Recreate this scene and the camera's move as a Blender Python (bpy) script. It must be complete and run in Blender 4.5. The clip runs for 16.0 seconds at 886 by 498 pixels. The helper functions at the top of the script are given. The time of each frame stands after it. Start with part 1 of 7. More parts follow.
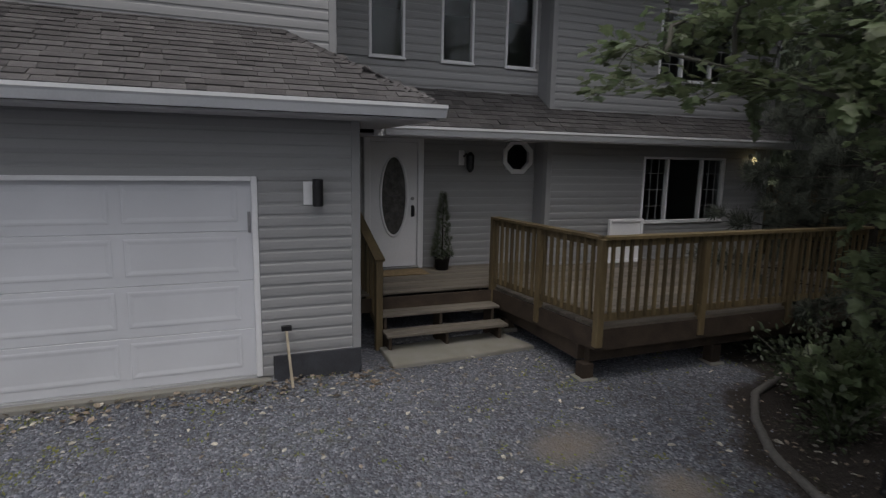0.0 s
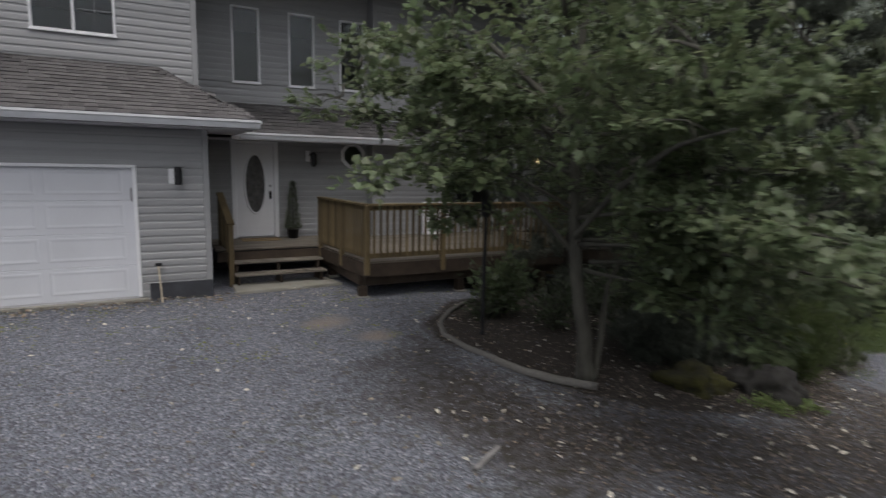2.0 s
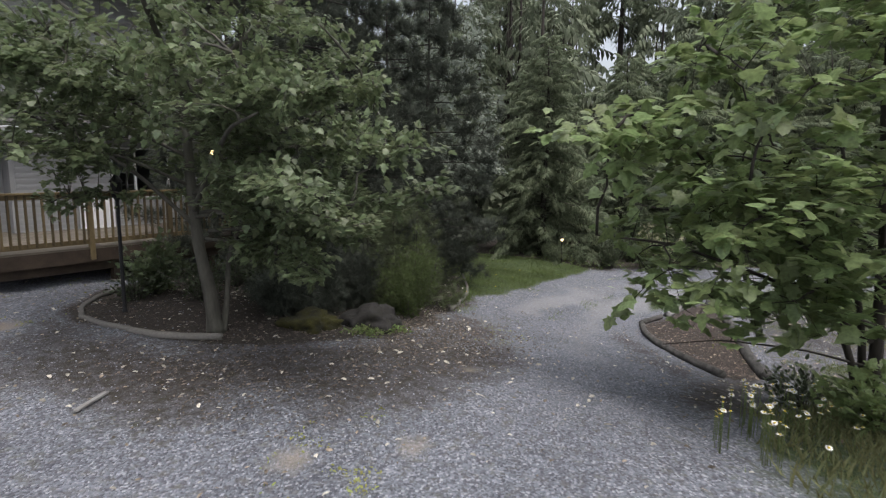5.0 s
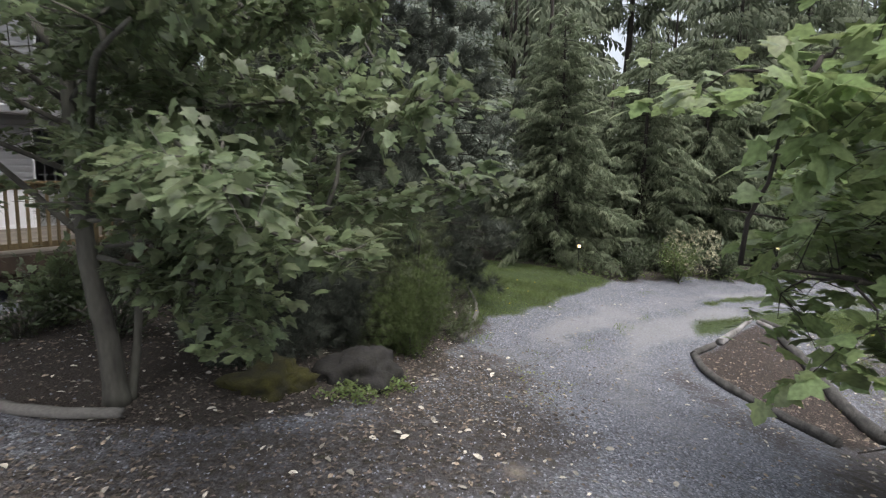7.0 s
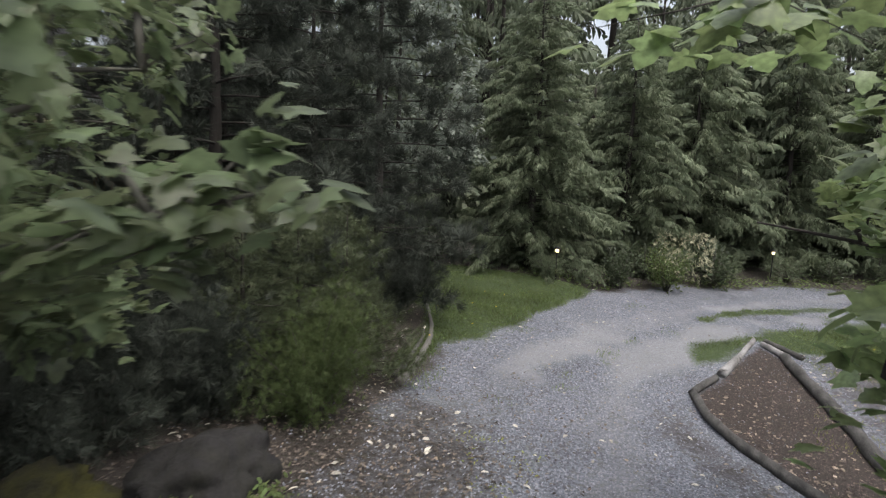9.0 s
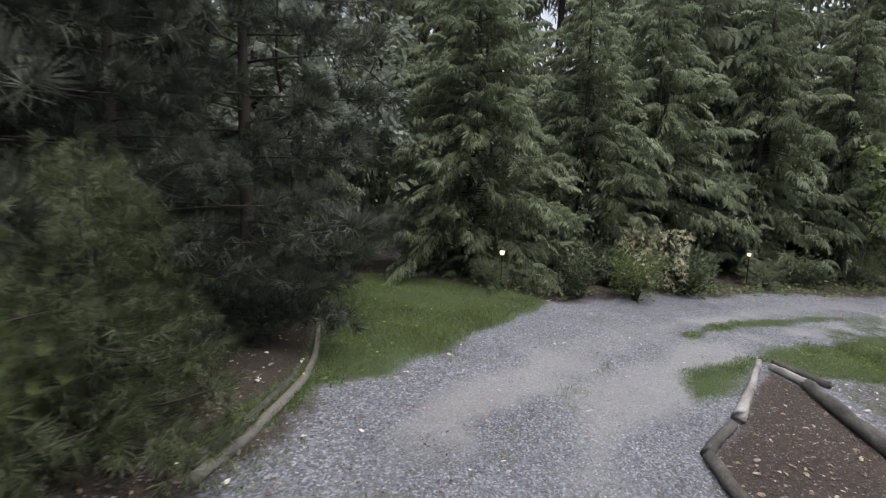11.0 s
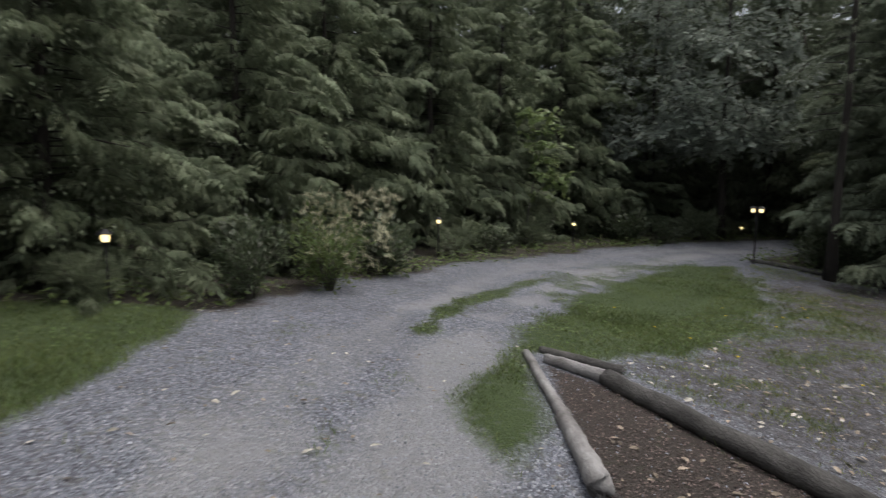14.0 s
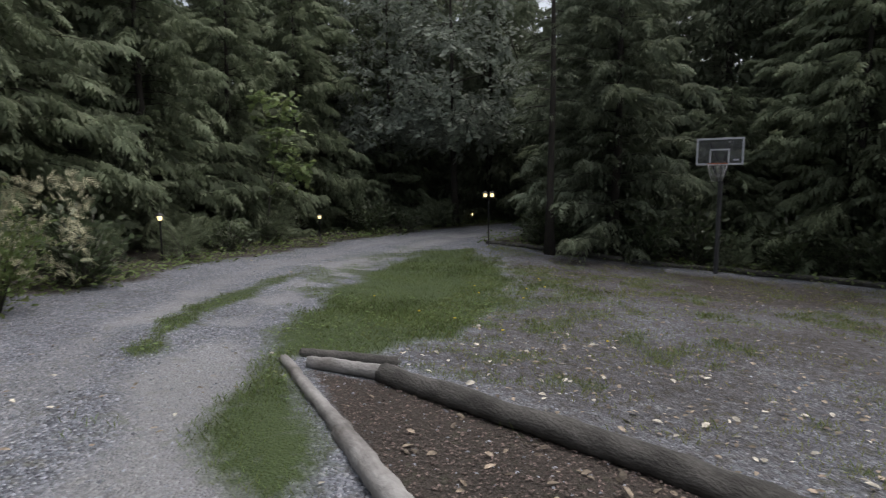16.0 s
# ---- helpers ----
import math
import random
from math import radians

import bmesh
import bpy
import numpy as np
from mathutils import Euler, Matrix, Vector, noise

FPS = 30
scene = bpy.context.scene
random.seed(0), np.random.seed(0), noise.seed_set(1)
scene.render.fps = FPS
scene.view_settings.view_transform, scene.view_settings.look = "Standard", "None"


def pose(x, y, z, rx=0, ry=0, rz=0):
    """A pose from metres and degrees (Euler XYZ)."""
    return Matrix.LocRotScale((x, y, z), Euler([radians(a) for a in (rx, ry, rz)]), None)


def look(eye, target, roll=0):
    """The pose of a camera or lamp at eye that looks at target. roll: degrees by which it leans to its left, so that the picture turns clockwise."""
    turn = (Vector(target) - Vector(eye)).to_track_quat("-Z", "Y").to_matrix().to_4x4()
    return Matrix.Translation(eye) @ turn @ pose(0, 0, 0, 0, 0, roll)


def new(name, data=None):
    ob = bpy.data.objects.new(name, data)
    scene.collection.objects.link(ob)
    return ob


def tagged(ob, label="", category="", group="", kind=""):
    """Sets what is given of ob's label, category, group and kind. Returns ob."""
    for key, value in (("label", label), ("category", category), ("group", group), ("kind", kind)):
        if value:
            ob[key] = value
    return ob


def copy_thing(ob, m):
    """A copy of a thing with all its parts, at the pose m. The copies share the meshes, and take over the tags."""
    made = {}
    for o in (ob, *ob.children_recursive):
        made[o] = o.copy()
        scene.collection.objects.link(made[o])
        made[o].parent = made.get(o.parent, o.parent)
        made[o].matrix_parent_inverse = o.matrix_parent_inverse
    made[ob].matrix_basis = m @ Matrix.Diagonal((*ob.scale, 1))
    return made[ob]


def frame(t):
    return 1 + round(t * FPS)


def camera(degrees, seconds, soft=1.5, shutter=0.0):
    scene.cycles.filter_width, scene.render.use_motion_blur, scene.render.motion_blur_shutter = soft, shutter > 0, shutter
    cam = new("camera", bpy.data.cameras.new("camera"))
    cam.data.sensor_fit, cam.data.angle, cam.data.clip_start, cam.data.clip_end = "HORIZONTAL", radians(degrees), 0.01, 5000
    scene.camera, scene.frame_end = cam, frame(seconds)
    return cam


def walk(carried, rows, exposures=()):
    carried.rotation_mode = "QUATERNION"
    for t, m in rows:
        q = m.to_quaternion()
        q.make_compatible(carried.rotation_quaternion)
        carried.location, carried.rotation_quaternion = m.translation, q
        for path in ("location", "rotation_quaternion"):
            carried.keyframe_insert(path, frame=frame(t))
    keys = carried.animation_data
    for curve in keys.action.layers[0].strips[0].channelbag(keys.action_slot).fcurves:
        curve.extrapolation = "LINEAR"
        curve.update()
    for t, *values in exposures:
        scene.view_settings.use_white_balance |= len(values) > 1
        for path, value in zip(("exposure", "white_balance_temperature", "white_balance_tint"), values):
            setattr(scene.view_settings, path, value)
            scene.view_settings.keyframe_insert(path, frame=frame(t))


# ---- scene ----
cam = camera(76.4, 16.0, 1.25, 0.4)

PATH = [
    (0, (-1.457, -6.195, 2.386), (-0.724, -4.361, 2.07), 1.1),
    (0.5, (-1.266, -6.97, 2.403), (-0.564, -5.125, 2.08), 0.9),
    (1, (-1.198, -8.115, 2.374), (-0.48, -6.274, 2.06), 1.0),
    (1.5, (-1.201, -9.257, 2.339), (-0.405, -7.448, 2.035), 1.4),
    (2, (-0.936, -10.437, 2.279), (-0.015, -8.686, 1.984), 1.3),
    (2.5, (-0.747, -11.379, 2.224), (0.389, -9.758, 1.936), 1.1),
    (3, (-0.681, -12.038, 2.15), (0.689, -10.609, 1.869), 0.7),
    (3.5, (-0.772, -12.43, 2.06), (0.752, -11.164, 1.787), 0.2),
    (4, (-1.007, -12.806, 2.055), (0.577, -11.616, 1.784), 0.3),
    (4.2, (-1.037, -12.852, 2.056), (0.555, -11.673, 1.784), 0.3),
    (6.3, (0.609, -11.076, 2.097), (2.242, -9.96, 1.802), 1.4),
    (6.5, (0.83, -10.908, 2.066), (2.463, -9.791, 1.77), 1.5),
    (7, (1.295, -10.572, 1.941), (2.93, -9.457, 1.651), 1.5),
    (7.5, (1.802, -10.326, 1.84), (3.44, -9.215, 1.553), 1.5),
    (8, (2.386, -10.028, 1.798), (4.038, -8.939, 1.507), 1.7),
    (8.5, (2.963, -9.881, 1.811), (4.623, -8.806, 1.516), 1.6),
    (9, (3.525, -9.818, 1.94), (5.192, -8.758, 1.629), 2.1),
    (11.3, (7.311, -8.571, 1.007), (9.078, -7.666, 0.759), 1.8),
    (11.5, (7.609, -8.471, 0.953), (9.381, -7.578, 0.699), 1.8),
    (12, (8.371, -8.1, 0.818), (10.185, -7.299, 0.561), 1.6),
    (12.5, (9.185, -7.796, 0.689), (11.058, -7.143, 0.432), 1.6),
    (13, (9.961, -7.634, 0.573), (11.902, -7.22, 0.319), 1.2),
    (13.5, (10.54, -7.57, 0.443), (12.521, -7.451, 0.193), 0.7),
    (14, (11.126, -7.584, 0.284), (13.099, -7.796, 0.036), 0.4),
    (14.5, (11.589, -7.602, 0.155), (13.505, -8.118, -0.093), 0.1),
    (15, (11.979, -7.649, 0.03), (13.815, -8.404, -0.215), 0.0),
    (15.5, (12.132, -7.69, 0.006), (13.89, -8.61, -0.245), 0.0),
    (16, (12.11, -7.76, -0.016), (13.792, -8.813, -0.266), -0.4),
]
walk(cam, [(t, look(eye, target, roll)) for t, eye, target, roll in PATH],
     [(0, -0.31), (1.5, -0.07), (2.5, 0.24), (3.5, 0.6), (4.2, 0.68), (6.5, 1.12), (7.5, 1.1), (9, 1.0), (11.5, 0.92), (13, 0.66), (14.5, 0.5), (16, 0.5)])

# ---- world and light ----
world = bpy.data.worlds.new("overcast_evening")
scene.world = world
world.use_nodes = True
wn = world.node_tree
wn.nodes.clear()
sky = wn.nodes.new("ShaderNodeTexSky")
sky.sky_type = "NISHITA"
sky.sun_disc = False
sky.sun_elevation, sky.sun_rotation = radians(70), radians(200)
sky.air_density, sky.dust_density, sky.ozone_density = 1.0, 6.0, 1.0
hsv = wn.nodes.new("ShaderNodeHueSaturation")
hsv.inputs["Saturation"].default_value = 0.45
bgn = wn.nodes.new("ShaderNodeBackground")
bgn.inputs["Strength"].default_value = 0.15
wout = wn.nodes.new("ShaderNodeOutputWorld")
wn.links.new(sky.outputs[0], hsv.inputs["Color"])
wn.links.new(hsv.outputs[0], bgn.inputs["Color"])
wn.links.new(bgn.outputs[0], wout.inputs["Surface"])

sun_data = bpy.data.lights.new("sun", "SUN")
sun_data.energy, sun_data.angle, sun_data.color = 0.6, radians(120), (1.0, 0.98, 0.96)
sun = new("sun", sun_data)
sun.matrix_world = look((-2, -6, 40), (0, 0, 0))

# ---- small helpers ----
rng = np.random.default_rng(7)


def step01(a, b, x):
    t = np.clip((x - a) / (b - a), 0, 1)
    return t * t * (3 - 2 * t)


def ground_z(x, y):
    """Height of the ground: level by the house, falling along the drive to the clearing."""
    x, y = np.asarray(x, float), np.asarray(y, float)
    s1, s2 = step01(3, 13, x), step01(13, 28, x)
    q, r = np.clip(-y, 0, 9), np.clip(-y, 3, 13)
    z = -0.067 - 0.031 * q * (1 - s1) - 0.881 * s1 - 0.084 * r * s1 - 0.321 * s2 * (1 - step01(5, 13, -y))
    z = z - 0.45 * step01(13.5, 21, -y) * step01(8, 14, x) * (1 - step01(21, 26, x))
    mound = 0.14 * np.exp(-(((x - 5.0) / 2.2) ** 2 + ((y + 4.6) / 1.6) ** 2))
    island = 0.10 * np.exp(-(((x - 13.2) / 2.6) ** 2 + ((y + 9.9) / 0.8) ** 2))
    return z + mound + island


def gz(x, y):
    return float(ground_z(x, y))


def tri_mesh(name, V, F):
    V, F = np.ascontiguousarray(V, dtype=np.float32), np.ascontiguousarray(F, dtype=np.int32)
    me = bpy.data.meshes.new(name)
    me.vertices.add(len(V))
    me.vertices.foreach_set("co", V.ravel())
    me.loops.add(F.size)
    me.loops.foreach_set("vertex_index", F.ravel())
    me.polygons.add(len(F))
    me.polygons.foreach_set("loop_start", np.arange(len(F), dtype=np.int32) * F.shape[1])
    me.update(calc_edges=True)
    return me


def smooth(me):
    me.polygons.foreach_set("use_smooth", np.ones(len(me.polygons), dtype=bool))
    return me


def put(name, me, material, parent=None, label=""):
    if material and not me.materials:
        me.materials.append(material)
    ob = new(name, me)
    if parent:
        ob.parent = parent
    return tagged(ob, label)


def part(name, bm, material, parent=None, label="", soft=False):
    me = bpy.data.meshes.new(name)
    bm.to_mesh(me)
    bm.free()
    if soft:
        smooth(me)
    return put(name, me, material, parent, label)


def thing(name, x, y, z, label, category, group="", rz=0.0, kind=""):
    ob = new(name)
    ob.matrix_world = pose(x, y, z, 0, 0, rz)
    return tagged(ob, label, category, group, kind)


def box(bm, x0, x1, y0, y1, z0, z1, bevel=0.0):
    made = bmesh.ops.create_cube(bm, size=1.0)["verts"]
    for v in made:
        v.co = Vector(((x0 + x1) / 2 + v.co.x * (x1 - x0), (y0 + y1) / 2 + v.co.y * (y1 - y0), (z0 + z1) / 2 + v.co.z * (z1 - z0)))
    if bevel:
        edges = {e for v in made for e in v.link_edges}
        bmesh.ops.bevel(bm, geom=list(edges), offset=bevel, segments=1, affect="EDGES")
    return bm


def block(name, x0, x1, y0, y1, z0, z1, material, parent=None, label="", bevel=0.0):
    return part(name, box(bmesh.new(), x0, x1, y0, y1, z0, z1, bevel), material, parent, label)


def beam(bm, a, b, w, h):
    """A squared timber from a to b."""
    a, b = Vector(a), Vector(b)
    d = b - a
    turn = d.to_track_quat("X", "Z").to_matrix().to_4x4()
    made = bmesh.ops.create_cube(bm, size=1.0)["verts"]
    for v in made:
        v.co = a + d / 2 + turn @ Vector((v.co.x * d.length, v.co.y * w, v.co.z * h))
    return bm


def lathe(bm, profile, sides=16, at=(0, 0, 0)):
    """Rings of (radius, height) turned about z."""
    rings = []
    for r, z in profile:
        rings.append([bm.verts.new((at[0] + r * math.cos(2 * math.pi * k / sides), at[1] + r * math.sin(2 * math.pi * k / sides), at[2] + z)) for k in range(sides)])
    for a, b in zip(rings, rings[1:]):
        for k in range(sides):
            bm.faces.new((a[k], a[(k + 1) % sides], b[(k + 1) % sides], b[k]))
    bm.faces.new(rings[0][::-1])
    bm.faces.new(rings[-1])
    return bm


def tube(pts, radii, sides=6, seed=0, rough=0.0):
    """Vertices and triangles of a tapered tube along points."""
    pts, radii = np.asarray(pts, float), np.asarray(radii, float)
    n = len(pts)
    tan = np.gradient(pts, axis=0)
    tan /= np.linalg.norm(tan, axis=1, keepdims=True) + 1e-9
    ref = np.where(np.abs(tan[:, 2:3]) > 0.9, np.array([[1.0, 0, 0]]), np.array([[0, 0, 1.0]]))
    u = np.cross(tan, ref)
    u /= np.linalg.norm(u, axis=1, keepdims=True) + 1e-9
    w = np.cross(tan, u)
    ang = np.arange(sides) * 2 * np.pi / sides
    rr = np.broadcast_to(radii[:, None], (n, sides)).copy()
    if rough:
        rr *= 1 + rough * np.random.default_rng(seed).normal(size=(n, sides))
    V = pts[:, None] + rr[..., None] * (np.cos(ang)[None, :, None] * u[:, None] + np.sin(ang)[None, :, None] * w[:, None])
    V = V.reshape(-1, 3)
    i, k = np.meshgrid(np.arange(n - 1), np.arange(sides), indexing="ij")
    a, b = i * sides + k, i * sides + (k + 1) % sides
    c, d = b + sides, a + sides
    F = np.concatenate([np.stack([a, b, c], -1).reshape(-1, 3), np.stack([a, c, d], -1).reshape(-1, 3)])
    caps = [[0, k + 1, k] for k in range(1, sides - 1)] + [[(n - 1) * sides, (n - 1) * sides + k, (n - 1) * sides + k + 1] for k in range(1, sides - 1)]
    return V, np.concatenate([F, np.array(caps)])


def join(parts):
    V, F, n = [], [], 0
    for v, f in parts:
        V.append(v)
        F.append(np.asarray(f) + n)
        n += len(v)
    return np.concatenate(V), np.concatenate(F)


def frames_of(ahead, up):
    """Rotation matrices whose x axis is ahead and z axis about up."""
    x = ahead / (np.linalg.norm(ahead, axis=-1, keepdims=True) + 1e-9)
    y = np.cross(up, x)
    y /= np.linalg.norm(y, axis=-1, keepdims=True) + 1e-9
    return np.stack([x, y, np.cross(x, y)], -1)


def scatter(tv, tf, turn, at, size):
    """Copies of a small shape, joined."""
    n = len(at)
    V = np.einsum("nij,mj->nmi", turn, tv) * np.asarray(size).reshape(n, 1, -1) + at[:, None]
    F = tf[None] + (np.arange(n) * len(tv))[:, None, None]
    return V.reshape(-1, 3), F.reshape(-1, 3)


def inside(poly, x, y):
    """Signed distance to a polygon, positive inside."""
    p = np.asarray(poly, float)
    q = np.roll(p, -1, 0)
    x, y = np.asarray(x, float), np.asarray(y, float)
    hit = np.zeros(x.shape, bool)
    best = np.full(x.shape, 1e9)
    for (ax, ay), (bx, by) in zip(p, q):
        cross = ((ay > y) != (by > y)) & (x < (bx - ax) * (y - ay) / ((by - ay) + 1e-12) + ax)
        hit ^= cross
        t = np.clip(((x - ax) * (bx - ax) + (y - ay) * (by - ay)) / ((bx - ax) ** 2 + (by - ay) ** 2 + 1e-12), 0, 1)
        best = np.minimum(best, np.hypot(x - ax - t * (bx - ax), y - ay - t * (by - ay)))
    return np.where(hit, best, -best)


def along(line, x, y):
    """Distance to a polyline."""
    p = np.asarray(line, float)
    best = np.full(np.shape(x), 1e9)
    for (ax, ay), (bx, by) in zip(p, p[1:]):
        t = np.clip(((x - ax) * (bx - ax) + (y - ay) * (by - ay)) / ((bx - ax) ** 2 + (by - ay) ** 2), 0, 1)
        best = np.minimum(best, np.hypot(x - ax - t * (bx - ax), y - ay - t * (by - ay)))
    return best


NOISE_TABLE = np.random.default_rng(99).uniform(-1, 1, (256, 256))


def wobble(x, y, s, seed=0):
    """Smooth random relief from about -1 to 1 with features of about 3 s, in two octaves."""
    out = 0.0
    for k, (f, amp) in enumerate(((0.42, 1.1), (0.95, 0.55))):
        u, v = np.asarray(x, float) / s * f + 17.3 * seed + 5.1 * k, np.asarray(y, float) / s * f + 9.7 * seed
        u, v = 0.8 * u + 0.6 * v, 0.8 * v - 0.6 * u
        i, j = np.floor(u).astype(int), np.floor(v).astype(int)
        p, q = u - i, v - j
        p, q = p * p * (3 - 2 * p), q * q * (3 - 2 * q)
        t = NOISE_TABLE
        c00, c10, c01, c11 = t[i % 256, j % 256], t[(i + 1) % 256, j % 256], t[i % 256, (j + 1) % 256], t[(i + 1) % 256, (j + 1) % 256]
        out = out + amp * ((c00 * (1 - p) + c10 * p) * (1 - q) + (c01 * (1 - p) + c11 * p) * q)
    return out


# ---- materials ----
def mat(name, colour, rough=0.7, metal=0.0, scale=8.0, var=0.25, bump=0.15, fine=60.0, second=None, spec=0.4, per="", stretch=(1, 1, 1)):
    """A surface with variation at two scales, and fine relief; second: a colour that large stains lean to."""
    m = bpy.data.materials.new(name)
    m.use_nodes = True
    nt = m.node_tree
    nodes, links = nt.nodes, nt.links
    b = nodes["Principled BSDF"]
    b.inputs["Roughness"].default_value, b.inputs["Metallic"].default_value = rough, metal
    b.inputs["Specular IOR Level"].default_value = spec
    geo = nodes.new("ShaderNodeTexCoord")
    mp = nodes.new("ShaderNodeMapping")
    mp.inputs["Scale"].default_value = stretch
    links.new(geo.outputs["Object"], mp.inputs["Vector"])
    n1, n2 = nodes.new("ShaderNodeTexNoise"), nodes.new("ShaderNodeTexNoise")
    n1.inputs["Scale"].default_value, n2.inputs["Scale"].default_value = scale, fine
    n1.inputs["Detail"].default_value, n2.inputs["Detail"].default_value = 4, 3
    for n in (n1, n2):
        links.new(mp.outputs[0], n.inputs["Vector"])
    mix = nodes.new("ShaderNodeMix")
    mix.data_type = "RGBA"
    c = np.array(colour)
    mix.inputs[6].default_value = (*np.clip(c * (1 - var), 0, 1), 1)
    mix.inputs[7].default_value = (*np.clip(np.array(second) if second else c * (1 + var), 0, 1), 1)
    ramp = nodes.new("ShaderNodeMapRange")
    ramp.inputs["From Min"].default_value, ramp.inputs["From Max"].default_value = 0.3, 0.7
    links.new(n1.outputs["Fac"], ramp.inputs["Value"])
    links.new(ramp.outputs[0], mix.inputs[0])
    hs = nodes.new("ShaderNodeHueSaturation")
    links.new(mix.outputs[2], hs.inputs["Color"])
    val = nodes.new("ShaderNodeMapRange")
    val.inputs["From Min"].default_value, val.inputs["From Max"].default_value = 0.25, 0.75
    val.inputs["To Min"].default_value, val.inputs["To Max"].default_value = 1 - var * 0.6, 1 + var * 0.6
    links.new(n2.outputs["Fac"], val.inputs["Value"])
    last = val.outputs[0]
    if per:
        src = nodes.new("ShaderNodeObjectInfo" if per == "object" else "ShaderNodeNewGeometry")
        r = nodes.new("ShaderNodeMapRange")
        r.inputs["To Min"].default_value, r.inputs["To Max"].default_value = 1 - var * 1.3, 1 + var * 1.3
        links.new(src.outputs["Random" if per == "object" else "Random Per Island"], r.inputs["Value"])
        mul = nodes.new("ShaderNodeMath")
        mul.operation = "MULTIPLY"
        links.new(last, mul.inputs[0])
        links.new(r.outputs[0], mul.inputs[1])
        last = mul.outputs[0]
    links.new(last, hs.inputs["Value"])
    links.new(hs.outputs[0], b.inputs["Base Color"])
    if bump:
        bp = nodes.new("ShaderNodeBump")
        bp.inputs["Strength"].default_value, bp.inputs["Distance"].default_value = bump, 0.01
        links.new(n2.outputs["Fac"], bp.inputs["Height"])
        links.new(bp.outputs[0], b.inputs["Normal"])
    return m


def leaf_mat(name, dark, light, gloss=0.45, through_=0.35, hue=0.03, lace=0.0, fine=26.0):
    """Foliage: a different green from leaf to leaf, with light passing through."""
    m = bpy.data.materials.new(name)
    m.use_nodes = True
    nt = m.node_tree
    nodes, links = nt.nodes, nt.links
    b, out = nodes["Principled BSDF"], nodes["Material Output"]
    geo, tc = nodes.new("ShaderNodeNewGeometry"), nodes.new("ShaderNodeTexCoord")
    n1 = nodes.new("ShaderNodeTexNoise")
    n1.inputs["Scale"].default_value = 1.1
    links.new(tc.outputs["Object"], n1.inputs["Vector"])
    add = nodes.new("ShaderNodeMath")
    add.operation = "MULTIPLY_ADD"
    add.inputs[1].default_value = 0.55
    links.new(geo.outputs["Random Per Island"], add.inputs[0])
    off = nodes.new("ShaderNodeMapRange")
    off.inputs["From Min"].default_value, off.inputs["From Max"].default_value = 0.3, 0.7
    off.inputs["To Max"].default_value = 0.45
    links.new(n1.outputs["Fac"], off.inputs["Value"])
    links.new(off.outputs[0], add.inputs[2])
    ramp = nodes.new("ShaderNodeMix")
    ramp.data_type = "RGBA"
    ramp.inputs[6].default_value, ramp.inputs[7].default_value = (*dark, 1), (*light, 1)
    links.new(add.outputs[0], ramp.inputs[0])
    hs = nodes.new("ShaderNodeHueSaturation")
    hr = nodes.new("ShaderNodeMapRange")
    hr.inputs["To Min"].default_value, hr.inputs["To Max"].default_value = 0.5 - hue, 0.5 + hue * 0.6
    links.new(geo.outputs["Random Per Island"], hr.inputs["Value"])
    links.new(hr.outputs[0], hs.inputs["Hue"])
    links.new(ramp.outputs[2], hs.inputs["Color"])
    n2 = nodes.new("ShaderNodeTexNoise")
    n2.inputs["Scale"].default_value, n2.inputs["Detail"].default_value = fine, 2
    links.new(tc.outputs["Object"], n2.inputs["Vector"])
    vr = nodes.new("ShaderNodeMapRange")
    vr.inputs["From Min"].default_value, vr.inputs["From Max"].default_value = 0.3, 0.7
    vr.inputs["To Min"].default_value, vr.inputs["To Max"].default_value = 0.72, 1.28
    links.new(n2.outputs["Fac"], vr.inputs["Value"])
    links.new(vr.outputs[0], hs.inputs["Value"])
    links.new(hs.outputs[0], b.inputs["Base Color"])
    b.inputs["Roughness"].default_value = gloss
    b.inputs["Specular IOR Level"].default_value = 0.5 if gloss < 0.55 else 0.12
    tr = nodes.new("ShaderNodeBsdfTranslucent")
    links.new(hs.outputs[0], tr.inputs["Color"])
    mx = nodes.new("ShaderNodeMixShader")
    mx.inputs[0].default_value = through_
    links.new(b.outputs[0], mx.inputs[1])
    links.new(tr.outputs[0], mx.inputs[2])
    last = mx.outputs[0]
    if lace:
        cut = nodes.new("ShaderNodeMath")
        cut.operation = "GREATER_THAN"
        cut.inputs[1].default_value = lace
        n3 = nodes.new("ShaderNodeTexNoise")
        n3.inputs["Scale"].default_value, n3.inputs["Detail"].default_value = fine * 1.6, 1
        links.new(tc.outputs["Object"], n3.inputs["Vector"])
        links.new(n3.outputs["Fac"], cut.inputs[0])
        clear = nodes.new("ShaderNodeBsdfTransparent")
        mx2 = nodes.new("ShaderNodeMixShader")
        links.new(cut.outputs[0], mx2.inputs[0])
        links.new(clear.outputs[0], mx2.inputs[1])
        links.new(last, mx2.inputs[2])
        last = mx2.outputs[0]
    links.new(last, out.inputs["Surface"])
    return m


def glow_mat(name, colour, strength):
    m = bpy.data.materials.new(name)
    m.use_nodes = True
    b = m.node_tree.nodes["Principled BSDF"]
    b.inputs["Emission Color"].default_value, b.inputs["Emission Strength"].default_value = (*colour, 1), strength
    return m


